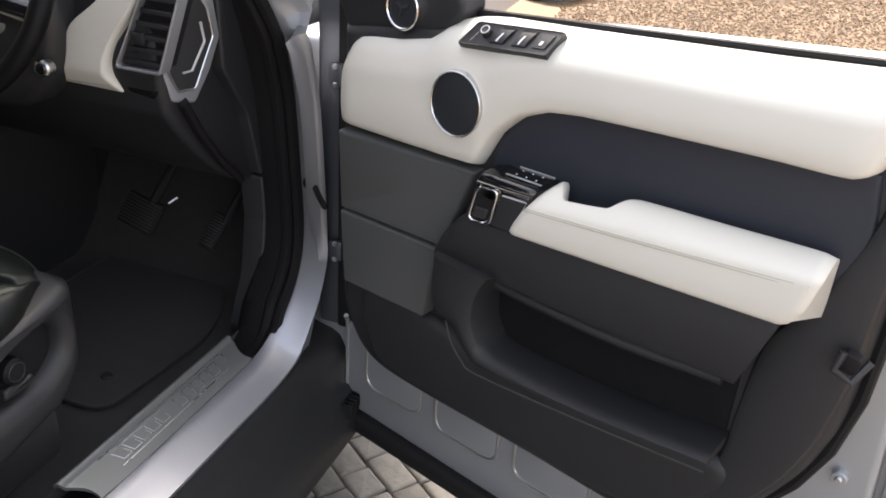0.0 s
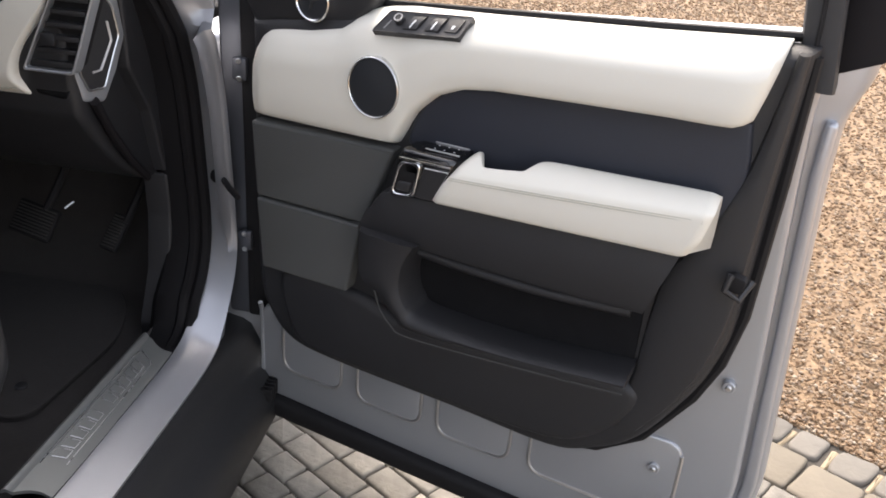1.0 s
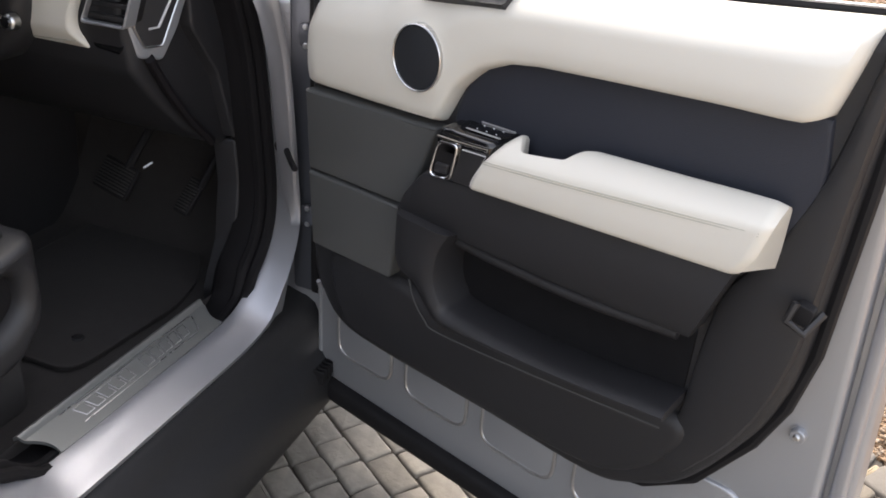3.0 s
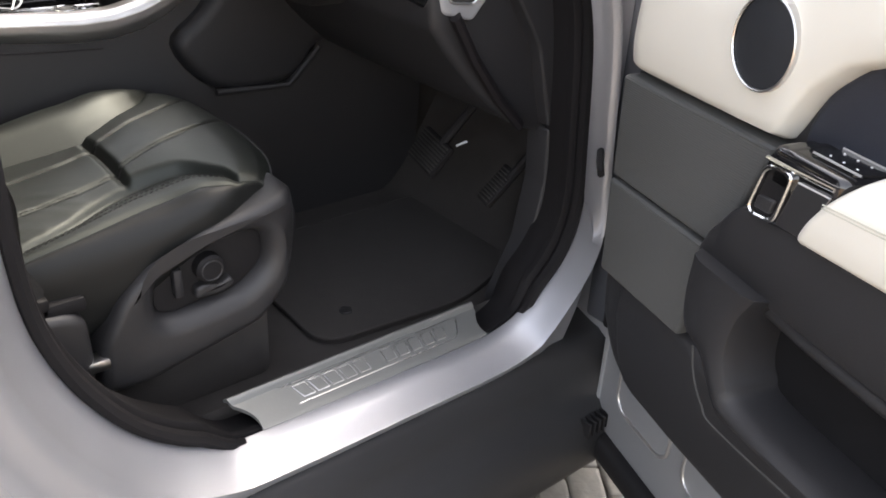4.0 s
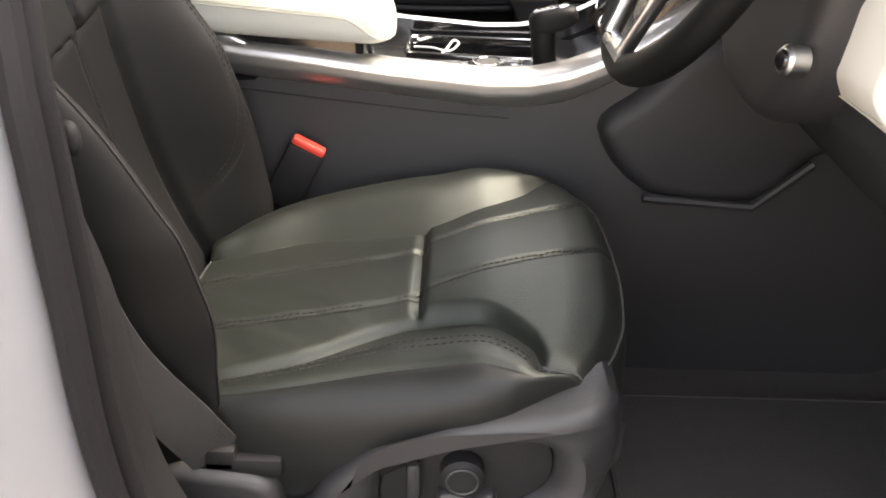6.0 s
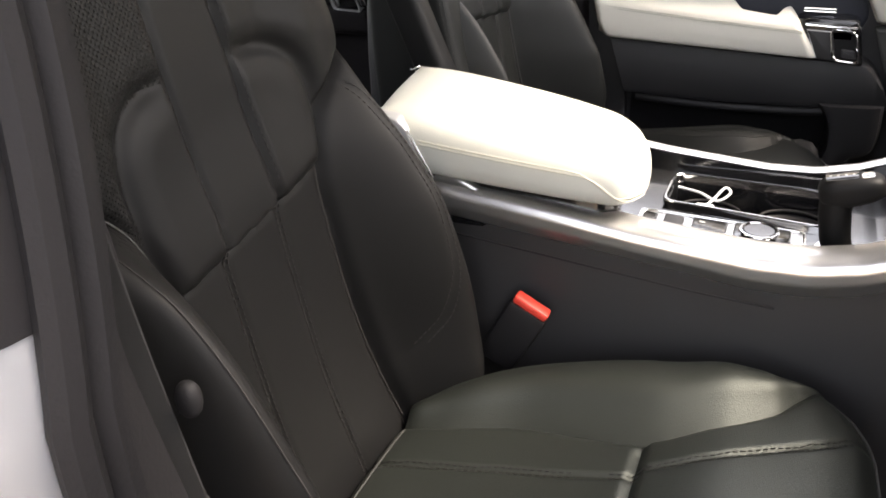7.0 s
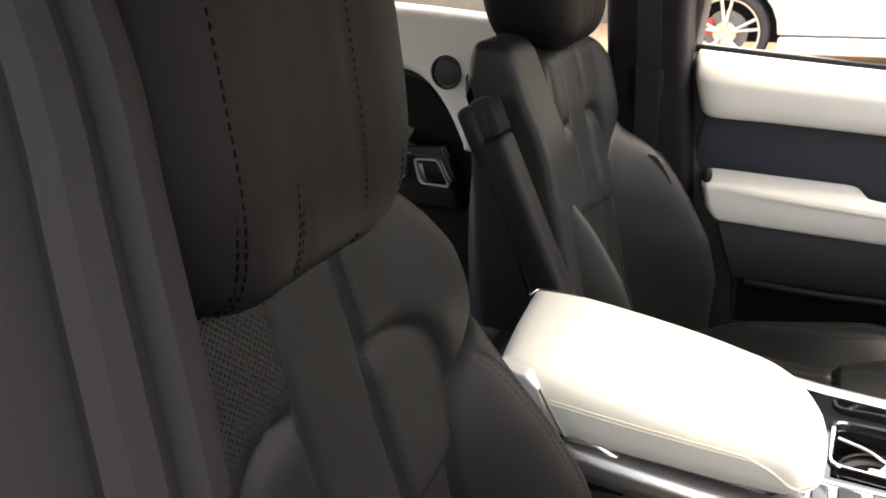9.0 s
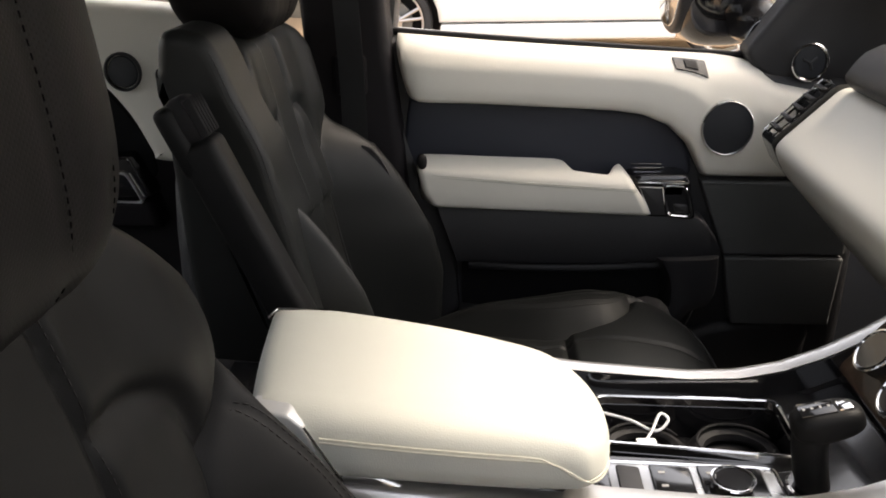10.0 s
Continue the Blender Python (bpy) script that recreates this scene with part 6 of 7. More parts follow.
part("cap_recess", slab(rounded(capi, 0.006), 0.16, 0.1418, 0.001), PLASTIC_GREY, capo, "dark satin inlay")
part("cap_line", tube([(p.x, 0.1415, p.y) for p in rounded(capi, 0.006)], 0.0020, closed=True, sides=6), SATIN, capo)
part("cap_groove", tube([(-0.034, 0.1405, 1.073), (-0.015, 0.1405, 1.073), (0.016, 0.1405, 1.117), (0.010, 0.1405, 1.150)], 0.0022, sides=6), PALE_STEEL, capo)
Place.m = Matrix.Identity(4)


def ivory_point(a, b):
    """b: bottom to top, a: outer to wheel side."""
    z = 1.024 + 0.216 * b
    y0 = curve(z, (1.024, 1.036, 1.071, 1.193, 1.24), (0.222, 0.236, 0.257, 0.190, 0.165))
    y1 = curve(z, (1.024, 1.138, 1.183, 1.24), (0.378, 0.327, 0.272, 0.215))
    x = curve(z, (1.024, 1.040, 1.075, 1.16, 1.24), (-0.062, -0.082, -0.101, -0.098, -0.085))
    x += 0.014 * max(0.0, 1 - min(a, 1 - a) * 12) ** 2 + 0.012 * max(0.0, 1 - b * 14) ** 2
    return Vector((x, y0 + (y1 - y0) * a, z))


part("ivory_pad", sheet(ivory_point, 40, 40, thick=(0.09, 0, 0)), CREAM, dash, "ivory leather dashboard pad")
part("pad_seam", tube([(-0.0855, 0.355, 1.042), (-0.088, 0.30, 1.045), (-0.090, 0.260, 1.049)], 0.0009, sides=5), STITCH, dash)
part("side_strut", tube([(-0.040, 0.155, 1.025), (0.000, 0.155, 0.960), (0.050, 0.152, 0.892), (0.105, 0.150, 0.835)], 0.012, squash=0.7), PILLAR, dash)
for p in ((-0.044, 0.246, 0.985), (-0.036, 0.212, 0.981), (-0.030, 0.205, 0.978)):
    part("small_switch", box(p[0] - 0.004, p[0] + 0.006, p[1] - 0.004, p[1] + 0.004, p[2] - 0.002, p[2] + 0.002, 0.001, 1), WHITE_MARK if p[1] < 0.22 else SATIN, dash)
part("column_panel", slab(closed_smooth([(0.375, 1.02), (0.33, 1.10), (0.35, 1.20), (0.56, 1.20), (0.62, 1.08), (0.56, 1.00), (0.45, 0.985)], 4), 0.02, -0.135, 0.03, "yzx"), PLASTIC_GREY, dash, "dark grey steering column surround")
st = part("start_button", disc((-0.150, 0.340, 1.078), (-1, -0.2, 0.1), 0.014, 0.02, sides=24, edge=0.003), SATIN, dash, "round start button")
part("start_button_face", disc((-0.1525, 0.3395, 1.0783), (-1, -0.2, 0.1), 0.009, 0.004, sides=20), PIANO, st)
# passenger side
prof = [(-0.040, 1.196), (-0.075, 1.197), (-0.165, 1.108), (-0.170, 1.092), (-0.150, 1.055), (-0.020, 0.915), (0.10, 0.79), (0.14, 0.79), (0.14, 1.15)]
part("passenger_pad", slab(rounded(prof, 0.016, 5), 1.03, 1.470, 0.018, seg=4), CREAM, dash, "ivory leather pad before the passenger")
part("passenger_lower", slab(closed_smooth([(0.12, 0.80), (0.16, 0.76), (0.24, 0.73), (0.44, 0.73), (0.44, 1.0), (0.16, 1.0)], 4), 1.02, 1.55, 0.02), PLASTIC, dash)
ev = part("end_vent", slab(rounded([(-0.171, 1.102), (-0.165, 1.112), (-0.078, 1.197), (-0.02, 1.200), (0.06, 1.20), (0.06, 0.90), (-0.02, 0.92), (-0.152, 1.062)], 0.006), 1.472, 1.532, 0.004), PIANO, dash, "gloss black side vent")
part("vent_frame", tube([(-0.168, 1.477, 1.1125), (-0.082, 1.477, 1.1965), (-0.082, 1.526, 1.1965), (-0.168, 1.526, 1.1125)], 0.0014, closed=True, sides=6), CHROME, ev)
for k in range(5):
    f_ = 0.10 + 0.19 * k
    part("vent_slat", box(-0.171 + 0.086 * f_, -0.162 + 0.086 * f_, 1.482, 1.522, 1.1135 + 0.084 * f_, 1.1175 + 0.084 * f_, 0.001, 1), PLASTIC_GREY, ev)
# centre stack
stack_m = Matrix.Translation((-0.145, 0.872, 1.055)) @ Matrix.Rotation(radians(-52), 4, "Y")
sb = box(-0.125, 0.14, -0.122, 0.122, -0.03, 0.0, 0.008)
sb.transform(stack_m)
stack = part("centre_panel", sb, WOOD, dash, "dark wood-grain centre panel")
for kx, ky, rr in ((-0.075, 0.070, 0.026), (-0.085, -0.01, 0.026), (-0.085, -0.085, 0.022), (-0.025, 0.095, 0.010)):
    c = stack_m @ Vector((kx, ky, 0.016))
    nrm = stack_m.to_3x3() @ Vector((0, 0, 1))
    kn = part("climate_knob", disc(c, nrm, rr, 0.018, sides=28, edge=0.003), PIANO, stack)
    ring = [stack_m @ Vector((kx + (rr + 0.001) * math.cos(2 * math.pi * k / 28), ky + (rr + 0.001) * math.sin(2 * math.pi * k / 28), 0.014)) for k in range(28)]
    part("knob_ring", tube(ring, 0.002, closed=True, sides=6), CHROME, kn)
sc_ = box(0.0, 0.12, -0.11, 0.11, 0.0, 0.004, 0.002)
sc_.transform(stack_m)
part("display", sc_, PIANO, stack)

# ---- steering wheel ----
WC, WT = Vector((-0.195, CUSH_Y, 1.205)), radians(24)
wheel = thing("steering_wheel", WC, "black leather steering wheel with satin silver spokes", "steering wheel")
wx, wy = Vector((0, 1, 0)), Vector((math.sin(WT), 0, math.cos(WT)))
wn = Vector((-math.cos(WT), 0, math.sin(WT)))
part("rim", tube([WC + wx * 0.186 * math.cos(2 * math.pi * k / 64) + wy * 0.180 * math.sin(2 * math.pi * k / 64) for k in range(64)], 0.0165, closed=True, sides=14), LEATHER, wheel)
hub = blob((0, 0, 0), (0.075, 0.065, 0.030), 3.0, 24, 14)
fr_ = Matrix((wx.to_4d(), wy.to_4d(), wn.to_4d(), (0, 0, 0, 1))).transposed()
for i in range(3):
    fr_[3][i] = 0
fr_[0][3], fr_[1][3], fr_[2][3] = WC - wn * 0.02
fr_[3][3] = 1
hub.transform(fr_)
part("hub", hub, PLASTIC, wheel)
for ang in (-0.12, math.pi + 0.12):
    c_, s_ = math.cos(ang), math.sin(ang)
    part("spoke", tube([WC + (wx * c_ + wy * s_) * r for r in (0.055, 0.11, 0.172)], 0.020, sides=10, squash=0.5), PIANO, wheel)
for sg in (-1, 1):
    pth = [WC + wx * sg * a + wy * b + wn * 0.012 for a, b in ((0.035, -0.165), (0.045, -0.12), (0.05, -0.085), (0.085, -0.06), (0.13, -0.055))]
    part("lower_spoke", tube(open_smooth(pth, 6), 0.012, sides=10, squash=0.55), SATIN, wheel, "satin silver lower spoke")
part("spoke_bridge", tube([WC + wx * a - wy * 0.168 + wn * 0.012 for a in (-0.04, 0, 0.04)], 0.010, sides=10, squash=0.55), SATIN, wheel)
part("column", tube([WC - wn * 0.03, WC - wn * 0.16], 0.045, sides=20), PLASTIC, wheel)
part("stalk", tube([WC - wn * 0.06 + wx * -0.04, WC - wn * 0.05 + wx * -0.15 + wy * 0.02], 0.010, sides=10), PLASTIC, wheel)

# ---- rear passenger-side door ----
RY = 1.505
rear = thing("rear_door", (-1.3, RY, 0.5), "closed rear door with ivory upper panel and black inset", "car door")
part("door_card", slab(rounded([(-1.02, 0.50), (-1.02, 1.30), (-1.9, 1.38), (-1.9, 0.50)], 0.03), RY + 0.12, RY + 0.012, 0.02), PILLAR, rear)
part("upper_pad", slab(closed_smooth([(-1.05, 1.075), (-1.05, 1.316), (-1.30, 1.342), (-1.85, 1.385), (-1.85, 1.24), (-1.50, 1.235), (-1.36, 1.228), (-1.30, 1.205), (-1.255, 1.150), (-1.225, 1.085), (-1.215, 1.068), (-1.13, 1.064)], 5, sharp=(0, 1, 3, 4)), RY + 0.06, RY - 0.012, 0.018), CREAM, rear, "ivory leather upper door pad")
circ_ = [(math.cos(2 * math.pi * k / 36), math.sin(2 * math.pi * k / 36)) for k in range(36)]
spk = part("speaker", slab([(-1.250 + 0.026 * c, 1.226 + 0.027 * s) for c, s in circ_], RY, RY - 0.016, 0.003), GRILLE, rear)
part("speaker_ring", frame_slab([(-1.250 + 0.032 * c, 1.226 + 0.033 * s) for c, s in circ_], [(-1.250 + 0.027 * c, 1.226 + 0.028 * s) for c, s in circ_], RY, RY - 0.019, 0.002), PLASTIC_GREY, spk)
part("inset_panel", slab(rounded([(-1.22, 1.03), (-1.235, 1.11), (-1.30, 1.20), (-1.40, 1.225), (-1.85, 1.235), (-1.85, 1.03)], 0.03), RY + 0.05, RY + 0.006, 0.004), MATT_BLACK, rear)
part("armrest", slab(rounded([(-1.340, 1.012), (-1.352, 1.076), (-1.334, 1.104), (-1.352, 1.112), (-1.376, 1.093), (-1.420, 1.090), (-1.464, 1.097), (-1.480, 1.113), (-1.545, 1.120), (-1.85, 1.135), (-1.85, 1.065), (-1.545, 1.036)], 0.003, 3), RY + 0.04, RY - 0.050, 0.003, seg=2), CREAM, rear, "ivory leather armrest")
part("armrest_seam", tube([(-1.352, RY - 0.0495, 1.066), (-1.46, RY - 0.0505, 1.082), (-1.60, RY - 0.0505, 1.094)], 0.0012, sides=6), STITCH, rear)
part("armrest_base", slab(rounded([(-1.215, 0.95), (-1.225, 1.005), (-1.545, 1.030), (-1.85, 1.06), (-1.85, 0.95)], 0.01), RY + 0.04, RY - 0.040, 0.012), PILLAR, rear)
part("handle_block", slab(rounded([(-1.340, 1.006), (-1.354, 1.078), (-1.255, 1.085), (-1.222, 1.010)], 0.008), RY + 0.04, RY - 0.036, 0.005), PIANO, rear)
part("bright_line", tube([(-1.350, RY - 0.038, 1.066), (-1.262, RY - 0.038, 1.060)], 0.0016, sides=6), CHROME, rear)
part("bright_line", tube([(-1.256, RY - 0.038, 1.056), (-1.236, RY - 0.038, 1.014)], 0.0016, sides=6), CHROME, rear)
ro = rounded([(-1.305, 1.003), (-1.318, 1.055), (-1.262, 1.058), (-1.236, 1.000)], 0.01, 5)
ri = rounded([(-1.301, 1.0065), (-1.313, 1.0515), (-1.2645, 1.0545), (-1.241, 1.0035)], 0.009, 5)
part("handle_ring", frame_slab(ro, ri, RY - 0.02, RY - 0.041, 0.0012), PALE_STEEL, rear, "chrome handle frame")
part("handle_lever", slab(rounded([(-1.300, 1.010), (-1.308, 1.046), (-1.296, 1.047), (-1.288, 1.010)], 0.003), RY - 0.02, RY - 0.040, 0.003), CHROME, rear)

# ---- outside: paving, gravel, a parked car and a house wall ----
GZ = 0.12
ground = tagged(part("ground", sheet(lambda a, b: Vector((-60 + 120 * a, -60 + 120 * b, GZ - 0.022)), 8, 8, thick=(0, 0, -0.2)), GRAVEL_BED), "tan gravel yard", "ground", kind="structure")
EA, EC = Vector((-0.574, -0.819, 0)), Vector((0.819, -0.574, 0))


def paved(a, c, z=0.0):
    return EA * a + EC * c + Vector((0, 0, GZ + z))


def stone_piece(l, w, h, rng, rough=0.004, round_=0.010):
    """A tumbled paving stone: an uneven outline with a worn rim; bottom left open."""
    pts = []
    for sx, sy in ((-1, -1), (1, -1), (1, 1), (-1, 1)):
        pts.append((sx * l / 2 + rng.uniform(-rough, rough), sy * w / 2 + rng.uniform(-rough, rough)))
    full = []
    for i in range(4):
        p, q = Vector(pts[i]), Vector(pts[(i + 1) % 4])
        full.append(p)
        m = (p + q) / 2
        full.append(m + Vector((rng.uniform(-rough, rough), rng.uniform(-rough, rough))) * 0.5)
    out = rounded(full, round_, 2)
    verts, faces, n = [], [], len(out)
    for ring, z in ((out, -h), (out, -0.006), (inset(out, 0.003), -0.0015), (inset(out, 0.009), 0.0)):
        verts += [(p.x, p.y, z + rng.uniform(-0.0006, 0.0006)) for p in ring]
    for r in range(3):
        for i in range(n):
            faces.append((r * n + i, r * n + (i + 1) % n, (r + 1) * n + (i + 1) % n, (r + 1) * n + i))
    faces.append(tuple(range(3 * n, 4 * n)))
    return verts, faces


def stone_mesh(name, l, w, rng, material, **kw):
    v, f = stone_piece(l, w, 0.03, rng, **kw)
    me = bpy.data.meshes.new(name)
    me.from_pydata(v, [], f)
    for p in me.polygons:
        p.use_smooth = True
    me.materials.append(material)
    return me


def lay(name, me, a, c, parent, turn=0.0, z=0.0):
    ob = new(name, me)
    ob.parent = parent
    ob.location = paved(a, c, z) - parent.location
    ob.rotation_euler = (0, 0, math.atan2(EA.y, EA.x) + turn)
    return ob


def paving():
    rng = random.Random(4)
    bed = bmesh.new()
    vs = [bed.verts.new(paved(a, c, -0.011)) for a, c in ((-3.2, -3.0), (3.2, -3.0), (3.2, 1.315), (-3.2, 1.315))]
    bed.faces.new(vs)
    pave = tagged(part("pavement", bed, JOINT), "grey-brown tumbled setts with a slab border", "pavement", kind="structure")
    W = 0.0735
    shapes = {}
    for L in (0.086, 0.095, 0.104, 0.118):
        shapes[L] = [stone_mesh("sett", L - 0.0035, W - 0.0035, rng, SETT, rough=0.0022, round_=0.006) for _ in range(4)]
    near, far = [], []
    row = 0
    c = 1.035 - W / 2
    while c > -2.9:
        a = -3.1 + rng.uniform(0, 0.12)
        while a < 3.0:
            L = rng.choice((0.086, 0.095, 0.104, 0.118))
            p = paved(a + L / 2, c)
            (near if (p.x - 0.18) ** 2 / 0.36 + (p.y + 0.25) ** 2 / 0.36 < 1 else far).append((L, a + L / 2, c))
            a += L
        c -= W
    near.sort(key=lambda s: (paved(s[1], s[2]).x - 0.18) ** 2 + (paved(s[1], s[2]).y + 0.25) ** 2)
    far += near[270:]
    for L, a, c in near[:270]:
        lay("sett", rng.choice(shapes[L]), a, c, pave, rng.uniform(-0.03, 0.03), rng.uniform(-0.003, 0.003))
    # the rest of the setts, joined
    V, F = [], []
    q = Matrix.Rotation(math.atan2(EA.y, EA.x), 3, "Z")
    for L, a, c in far:
        v, f = stone_piece(L - 0.0035, W - 0.0035, 0.02, rng, rough=0.0022, round_=0.006)
        base = len(V)
        o = paved(a, c, rng.uniform(-0.003, 0.003))
        V += [tuple(q @ Vector(p) + o) for p in v]
        F += [tuple(base + i for i in face) for face in f]
    me = bpy.data.meshes.new("outer_setts")
    me.from_pydata(V, [], F)
    me.materials.append(SETT)
    rest = new("outer_setts", me)
    rest.parent = pave
    rest.location = -pave.location
    rest["kind"] = "stuff"
    slabs = [stone_mesh("border_slab", 0.133, 0.150, rng, SLAB, rough=0.006, round_=0.014) for _ in range(5)]
    edges = [stone_mesh("edge_stone", 0.090, 0.110, rng, EDGE_STONE, rough=0.011, round_=0.028) for _ in range(6)]
    for k in range(28):
        lay("border_slab", rng.choice(slabs), 0.762 + 0.1375 * (k - 13), 1.1125, pave, rng.uniform(-0.02, 0.02), 0.002)
    for k in range(34):
        lay("edge_stone", rng.choice(edges), 0.803 + 0.1135 * (k - 16), 1.248, pave, rng.uniform(-0.08, 0.08), 0.003)
        j = stone_mesh("sand_joint", 0.020, 0.10, rng, SAND, rough=0.004, round_=0.006) if k == 0 else j
        lay("sand_joint", j, 0.803 + 0.1135 * (k - 16.5), 1.240, pave, rng.uniform(-0.05, 0.05), -0.006)
    return pave




def icosahedron():
    t = (1 + 5 ** 0.5) / 2
    v = np.array([(-1, t, 0), (1, t, 0), (-1, -t, 0), (1, -t, 0), (0, -1, t), (0, 1, t), (0, -1, -t), (0, 1, -t), (t, 0, -1), (t, 0, 1), (-t, 0, -1), (-t, 0, 1)], float)
    v /= np.linalg.norm(v[0])
    f = [(a, b, c) for a in range(12) for b in range(a + 1, 12) for c in range(b + 1, 12)
         if max(np.linalg.norm(v[a] - v[b]), np.linalg.norm(v[b] - v[c]), np.linalg.norm(v[a] - v[c])) < 1.2]
    f = [(a, b, c) if np.dot(np.cross(v[b] - v[a], v[c] - v[a]), v[a]) > 0 else (a, c, b) for a, b, c in f]
    return v, np.array(f)


def gravel():
    """Loose stones beyond the border: one mesh of many small uneven stones."""
    rg = np.random.default_rng(11)
    iv, iff = icosahedron()
    n = 85000
    # more stones close to the border, fewer far away
    d = 1.31 + 8.0 * rg.random(n) ** 1.7
    a = -1.5 - 0.85 * (d - 1.3) + (3.3 + 0.75 * (d - 1.3)) * rg.random(n)
    keep = a > -9
    d, a = d[keep], a[keep]
    n = len(d)
    pos = np.outer(a, np.array(EA)) + np.outer(d, np.array(EC))
    pos[:, 2] = GZ - 0.014 + 0.016 * rg.random(n)
    size = (0.0036 + 0.0034 * rg.random(n) ** 1.5) * (1 + 0.16 * (d - 1.3))
    V = np.repeat(iv[None], n, 0) * (1 + 0.28 * (rg.random((n, 12, 1)) - 0.5)) * size[:, None, None]
    V[:, :, 0] *= (0.9 + 0.7 * rg.random(n))[:, None]
    V[:, :, 2] *= (0.55 + 0.3 * rg.random(n))[:, None]
    th = rg.random(n) * 2 * np.pi
    x, y = V[:, :, 0].copy(), V[:, :, 1].copy()
    V[:, :, 0] = x * np.cos(th)[:, None] - y * np.sin(th)[:, None]
    V[:, :, 1] = x * np.sin(th)[:, None] + y * np.cos(th)[:, None]
    V += pos[:, None, :]
    F = (iff[None] + 12 * np.arange(n)[:, None, None]).reshape(-1, 3)
    me = bpy.data.meshes.new("gravel")
    me.from_pydata(V.reshape(-1, 3).tolist(), [], F.tolist())
    me.materials.append(STONE)
    ob = new("gravel", me)
    return tagged(ob, "loose tan and brown gravel beside the paving", "gravel", kind="stuff")


# parked white car across the yard
def ring_points(c, r, n=48):
    return [(c[0] + r * math.cos(2 * math.pi * k / n), c[1] + r * math.sin(2 * math.pi * k / n)) for k in range(n)]


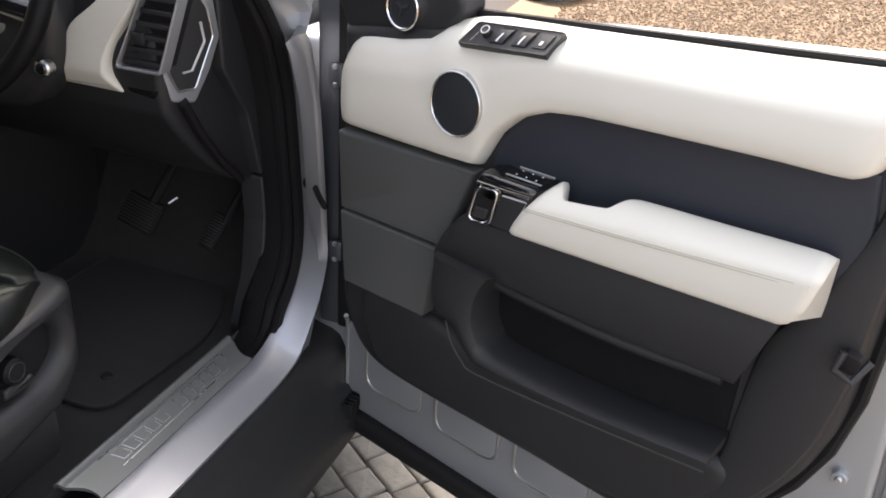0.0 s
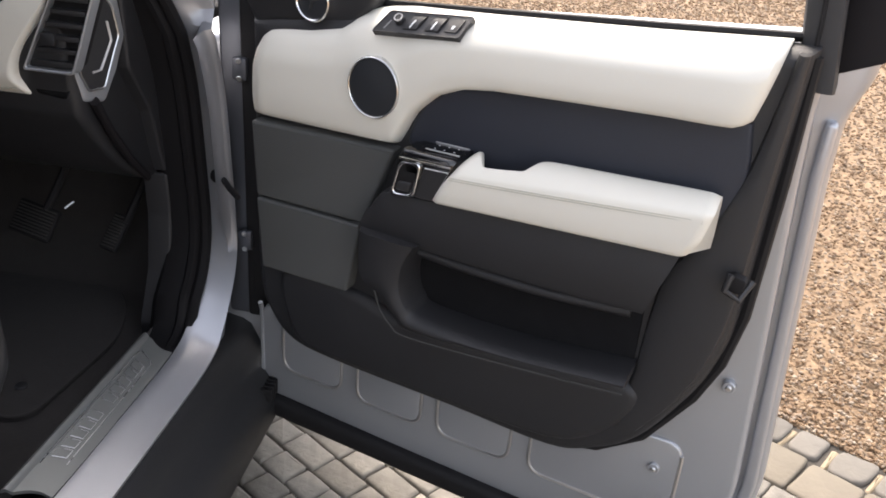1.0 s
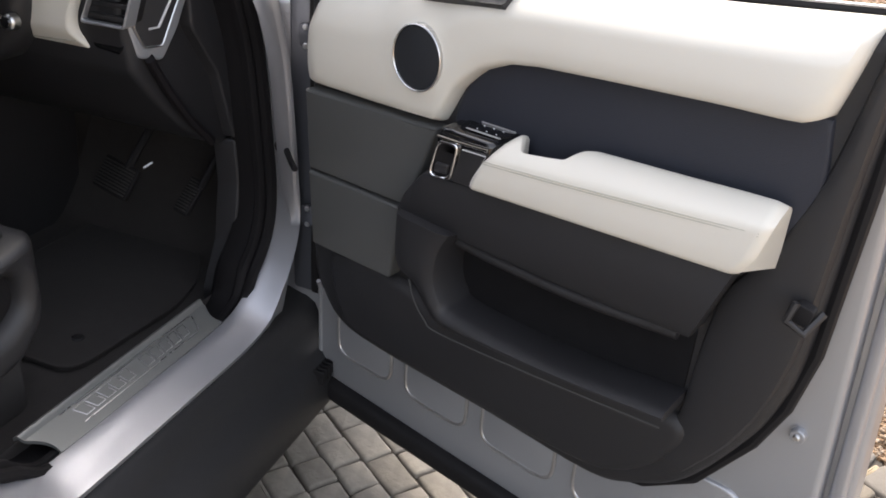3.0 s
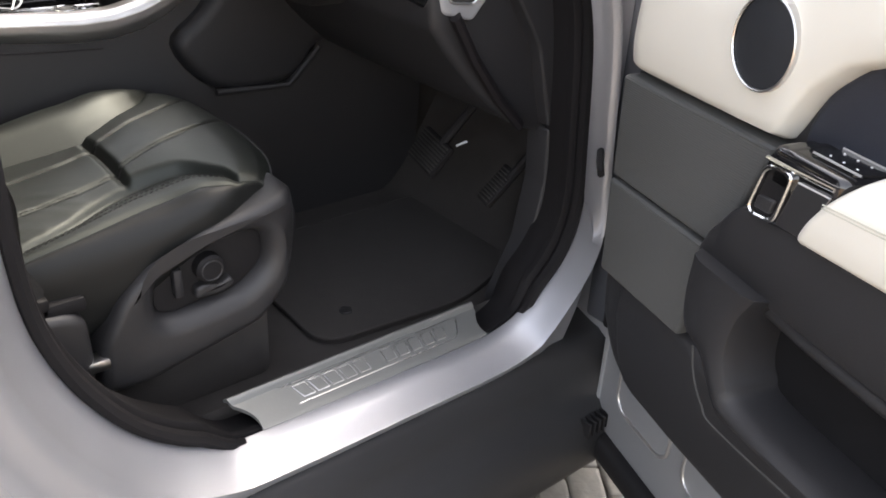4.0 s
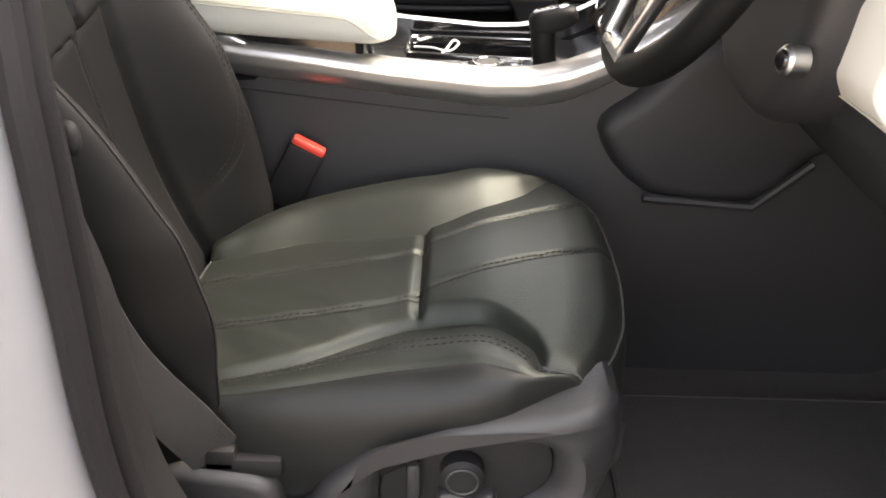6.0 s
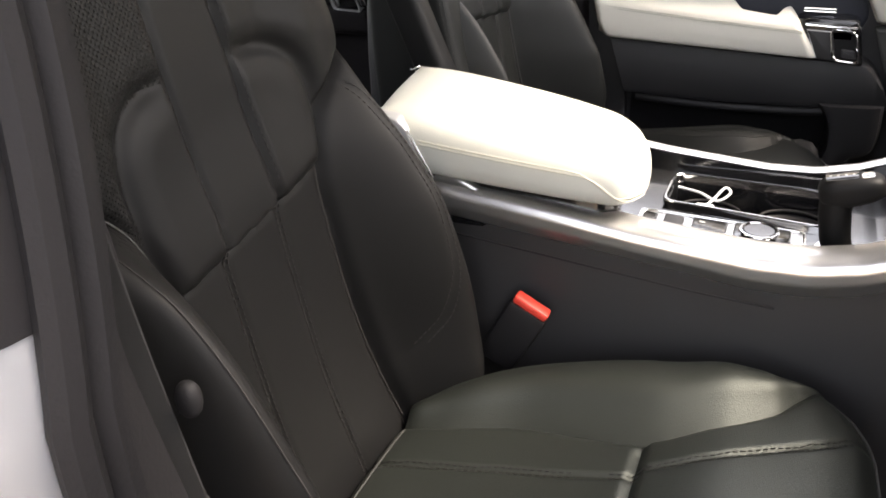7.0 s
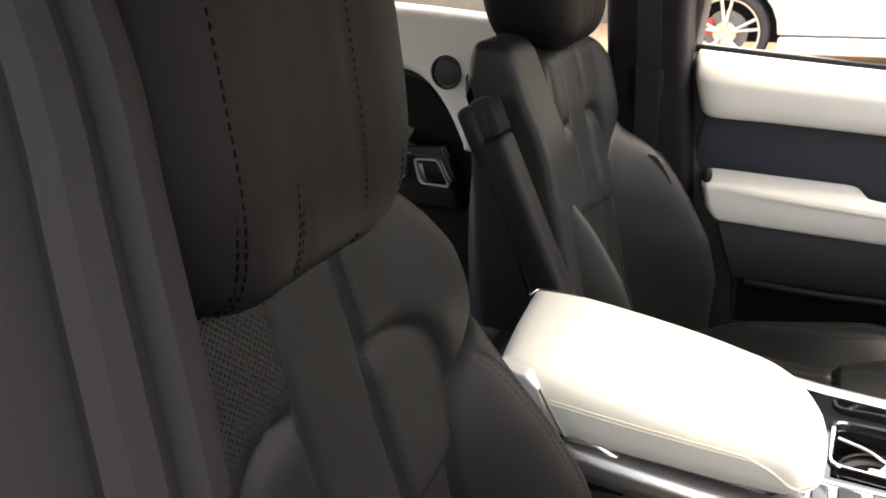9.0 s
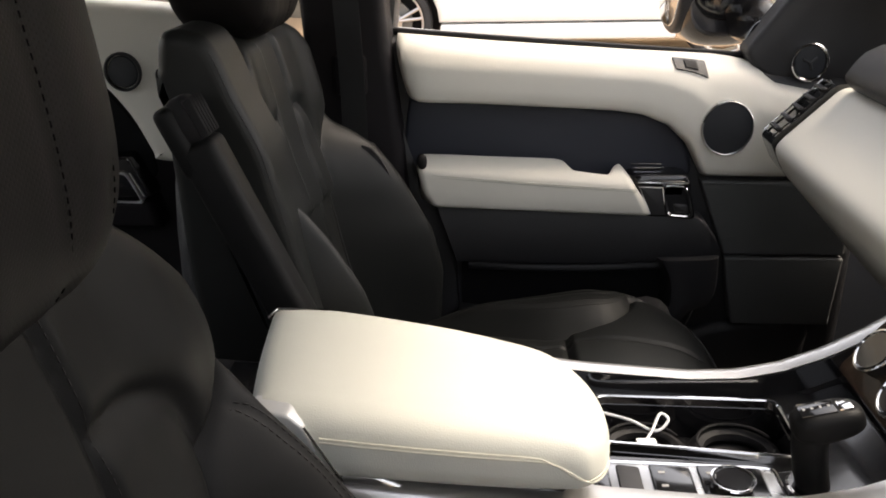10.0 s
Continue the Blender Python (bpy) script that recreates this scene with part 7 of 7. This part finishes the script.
def parked_car():
    y0, wx, wz, R = 7.95, -1.545, GZ + 0.375, 0.375
    car2 = thing("parked_car", (0, y0 + 0.8, GZ), "white parked car with silver alloy wheels", "car")
    far_x = wx + 3.0
    arch = lambda cx, r=0.44: [(cx + r * math.cos(math.pi - math.pi * k / 12), wz + r * math.sin(math.pi - math.pi * k / 12)) for k in range(13)]
    side = [(wx - 0.80, GZ + 0.30), *arch(wx), *arch(far_x), (far_x + 0.75, GZ + 0.30), (far_x + 0.80, GZ + 0.75), (far_x + 0.70, GZ + 0.95), (far_x - 0.30, GZ + 1.02), (far_x - 0.95, GZ + 1.42), (wx + 0.5, GZ + 1.48), (wx - 0.45, GZ + 1.10), (wx - 0.80, GZ + 1.0)]
    part("body", slab([Vector(p) for p in side], y0 + 1.75, y0, 0.05, seg=4), WHITE_PAINT, car2, "white painted body")
    part("side_window", slab(rounded([(wx + 0.15, GZ + 1.05), (wx + 0.55, GZ + 1.40), (far_x - 1.0, GZ + 1.35), (far_x - 0.5, GZ + 1.03)], 0.06), y0 + 0.10, y0 - 0.006, 0.004), PIANO, car2, "dark side window")
    part("sill", slab(rounded([(wx + 0.45, GZ + 0.22), (wx + 0.45, GZ + 0.36), (far_x - 0.45, GZ + 0.36), (far_x - 0.45, GZ + 0.22)], 0.03), y0 + 0.3, y0 - 0.012, 0.02), WHITE_PAINT, car2)
    for cx in (wx, far_x):
        part("arch_liner", slab([Vector(p) for p in arch(cx, 0.435)] + [Vector((cx + 0.43, wz - 0.1)), Vector((cx - 0.43, wz - 0.1))], y0 + 0.6, y0 + 0.30, 0.01), RUBBER, car2)
        wheel2 = part("wheel", disc((cx, y0 + 0.075, wz), (0, -1, 0), 0.10, 0.12), SATIN, car2)
        bm = bmesh.new()
        prof = [(R - 0.075, 0.0), (R - 0.05, -0.018), (R - 0.015, -0.012), (R, 0.01), (R, 0.19), (R - 0.08, 0.20)]
        rows = [[bm.verts.new((cx + r * math.cos(2 * math.pi * k / 48), y0 + 0.045 + dy, wz + r * math.sin(2 * math.pi * k / 48))) for k in range(48)] for r, dy in prof]
        for p, q in zip(rows, rows[1:]):
            for k in range(48):
                bm.faces.new((p[k], p[(k + 1) % 48], q[(k + 1) % 48], q[k]))
        bmesh.ops.recalc_face_normals(bm, faces=bm.faces[:])
        part("tyre", bm, TYRE, wheel2, "black tyre")
        part("rim", frame_slab([Vector(p) for p in ring_points((cx, wz), R - 0.068)], [Vector(p) for p in ring_points((cx, wz), R - 0.092)], y0 + 0.18, y0 + 0.042, 0.006), ALU, wheel2, "silver alloy rim")
        part("brake_disc", disc((cx, y0 + 0.17, wz), (0, -1, 0), 0.19, 0.03), TREAD, wheel2)
        part("caliper", slab(rounded([(cx - 0.20, wz - 0.02), (cx - 0.20, wz + 0.10), (cx - 0.12, wz + 0.13), (cx - 0.10, wz - 0.02)], 0.02), y0 + 0.20, y0 + 0.12, 0.01), RED, wheel2, "red brake caliper")
        for k in range(5):
            for off in (-0.16, 0.16):
                a = 2 * math.pi * k / 5 + 0.3
                p0 = Vector((cx + 0.055 * math.cos(a), y0 + 0.06, wz + 0.055 * math.sin(a)))
                p1 = Vector((cx + (R - 0.085) * math.cos(a + off), y0 + 0.055, wz + (R - 0.085) * math.sin(a + off)))
                part("spoke", tube([p0, p1], 0.017, sides=8, squash=0.8), ALU, wheel2)
    return car2


def house_wall():
    h = tagged(thing("house", (0, 12.0, GZ), "cream rendered house wall across the yard", "house"), "cream rendered house wall across the yard", "house")
    part("wall", box(-16, 14, 12.0, 12.4, GZ - 0.1, 5.2, 0.02), RENDER_WALL, h)
    part("plinth", box(-16.02, 14.02, 11.96, 12.02, GZ - 0.1, GZ + 0.30, 0.01), SLAB, h)
    part("roof", slab([Vector(p) for p in ((11.4, 5.15), (11.4, 5.3), (14.8, 7.6), (14.8, 7.4))], -16.4, 14.4, 0.01, "yzx"), PLASTIC_GREY, h)
    return h


def car_wheels():
    """The four wheels that carry the silver car."""
    for cx in (0.90, -1.95):
        for cy, out in ((0.07, -1), (1.70, 1)):
            wz, R = GZ + 0.37, 0.37
            bm = bmesh.new()
            prof = [(R - 0.09, 0.0), (R - 0.06, 0.016), (R - 0.012, 0.010), (R, -0.012), (R, -0.20), (R - 0.09, -0.21)]
            rows = [[bm.verts.new((cx + r * math.cos(2 * math.pi * k / 48), cy + out * dy, wz + r * math.sin(2 * math.pi * k / 48))) for k in range(48)] for r, dy in prof]
            for p, q in zip(rows, rows[1:]):
                for k in range(48):
                    bm.faces.new((p[k], p[(k + 1) % 48], q[(k + 1) % 48], q[k]))
            bmesh.ops.recalc_face_normals(bm, faces=bm.faces[:])
            wheel3 = part("wheel", disc((cx, cy - out * 0.02, wz), (0, out, 0), 0.06, 0.12), SATIN, car)
            part("tyre", bm, TYRE, wheel3, "black tyre")
            part("rim", disc((cx, cy - out * 0.03, wz), (0, out, 0), R - 0.088, 0.12, sides=40), ALU, wheel3)


gravel()
parked_car()
car_wheels()
house_wall()
paving()
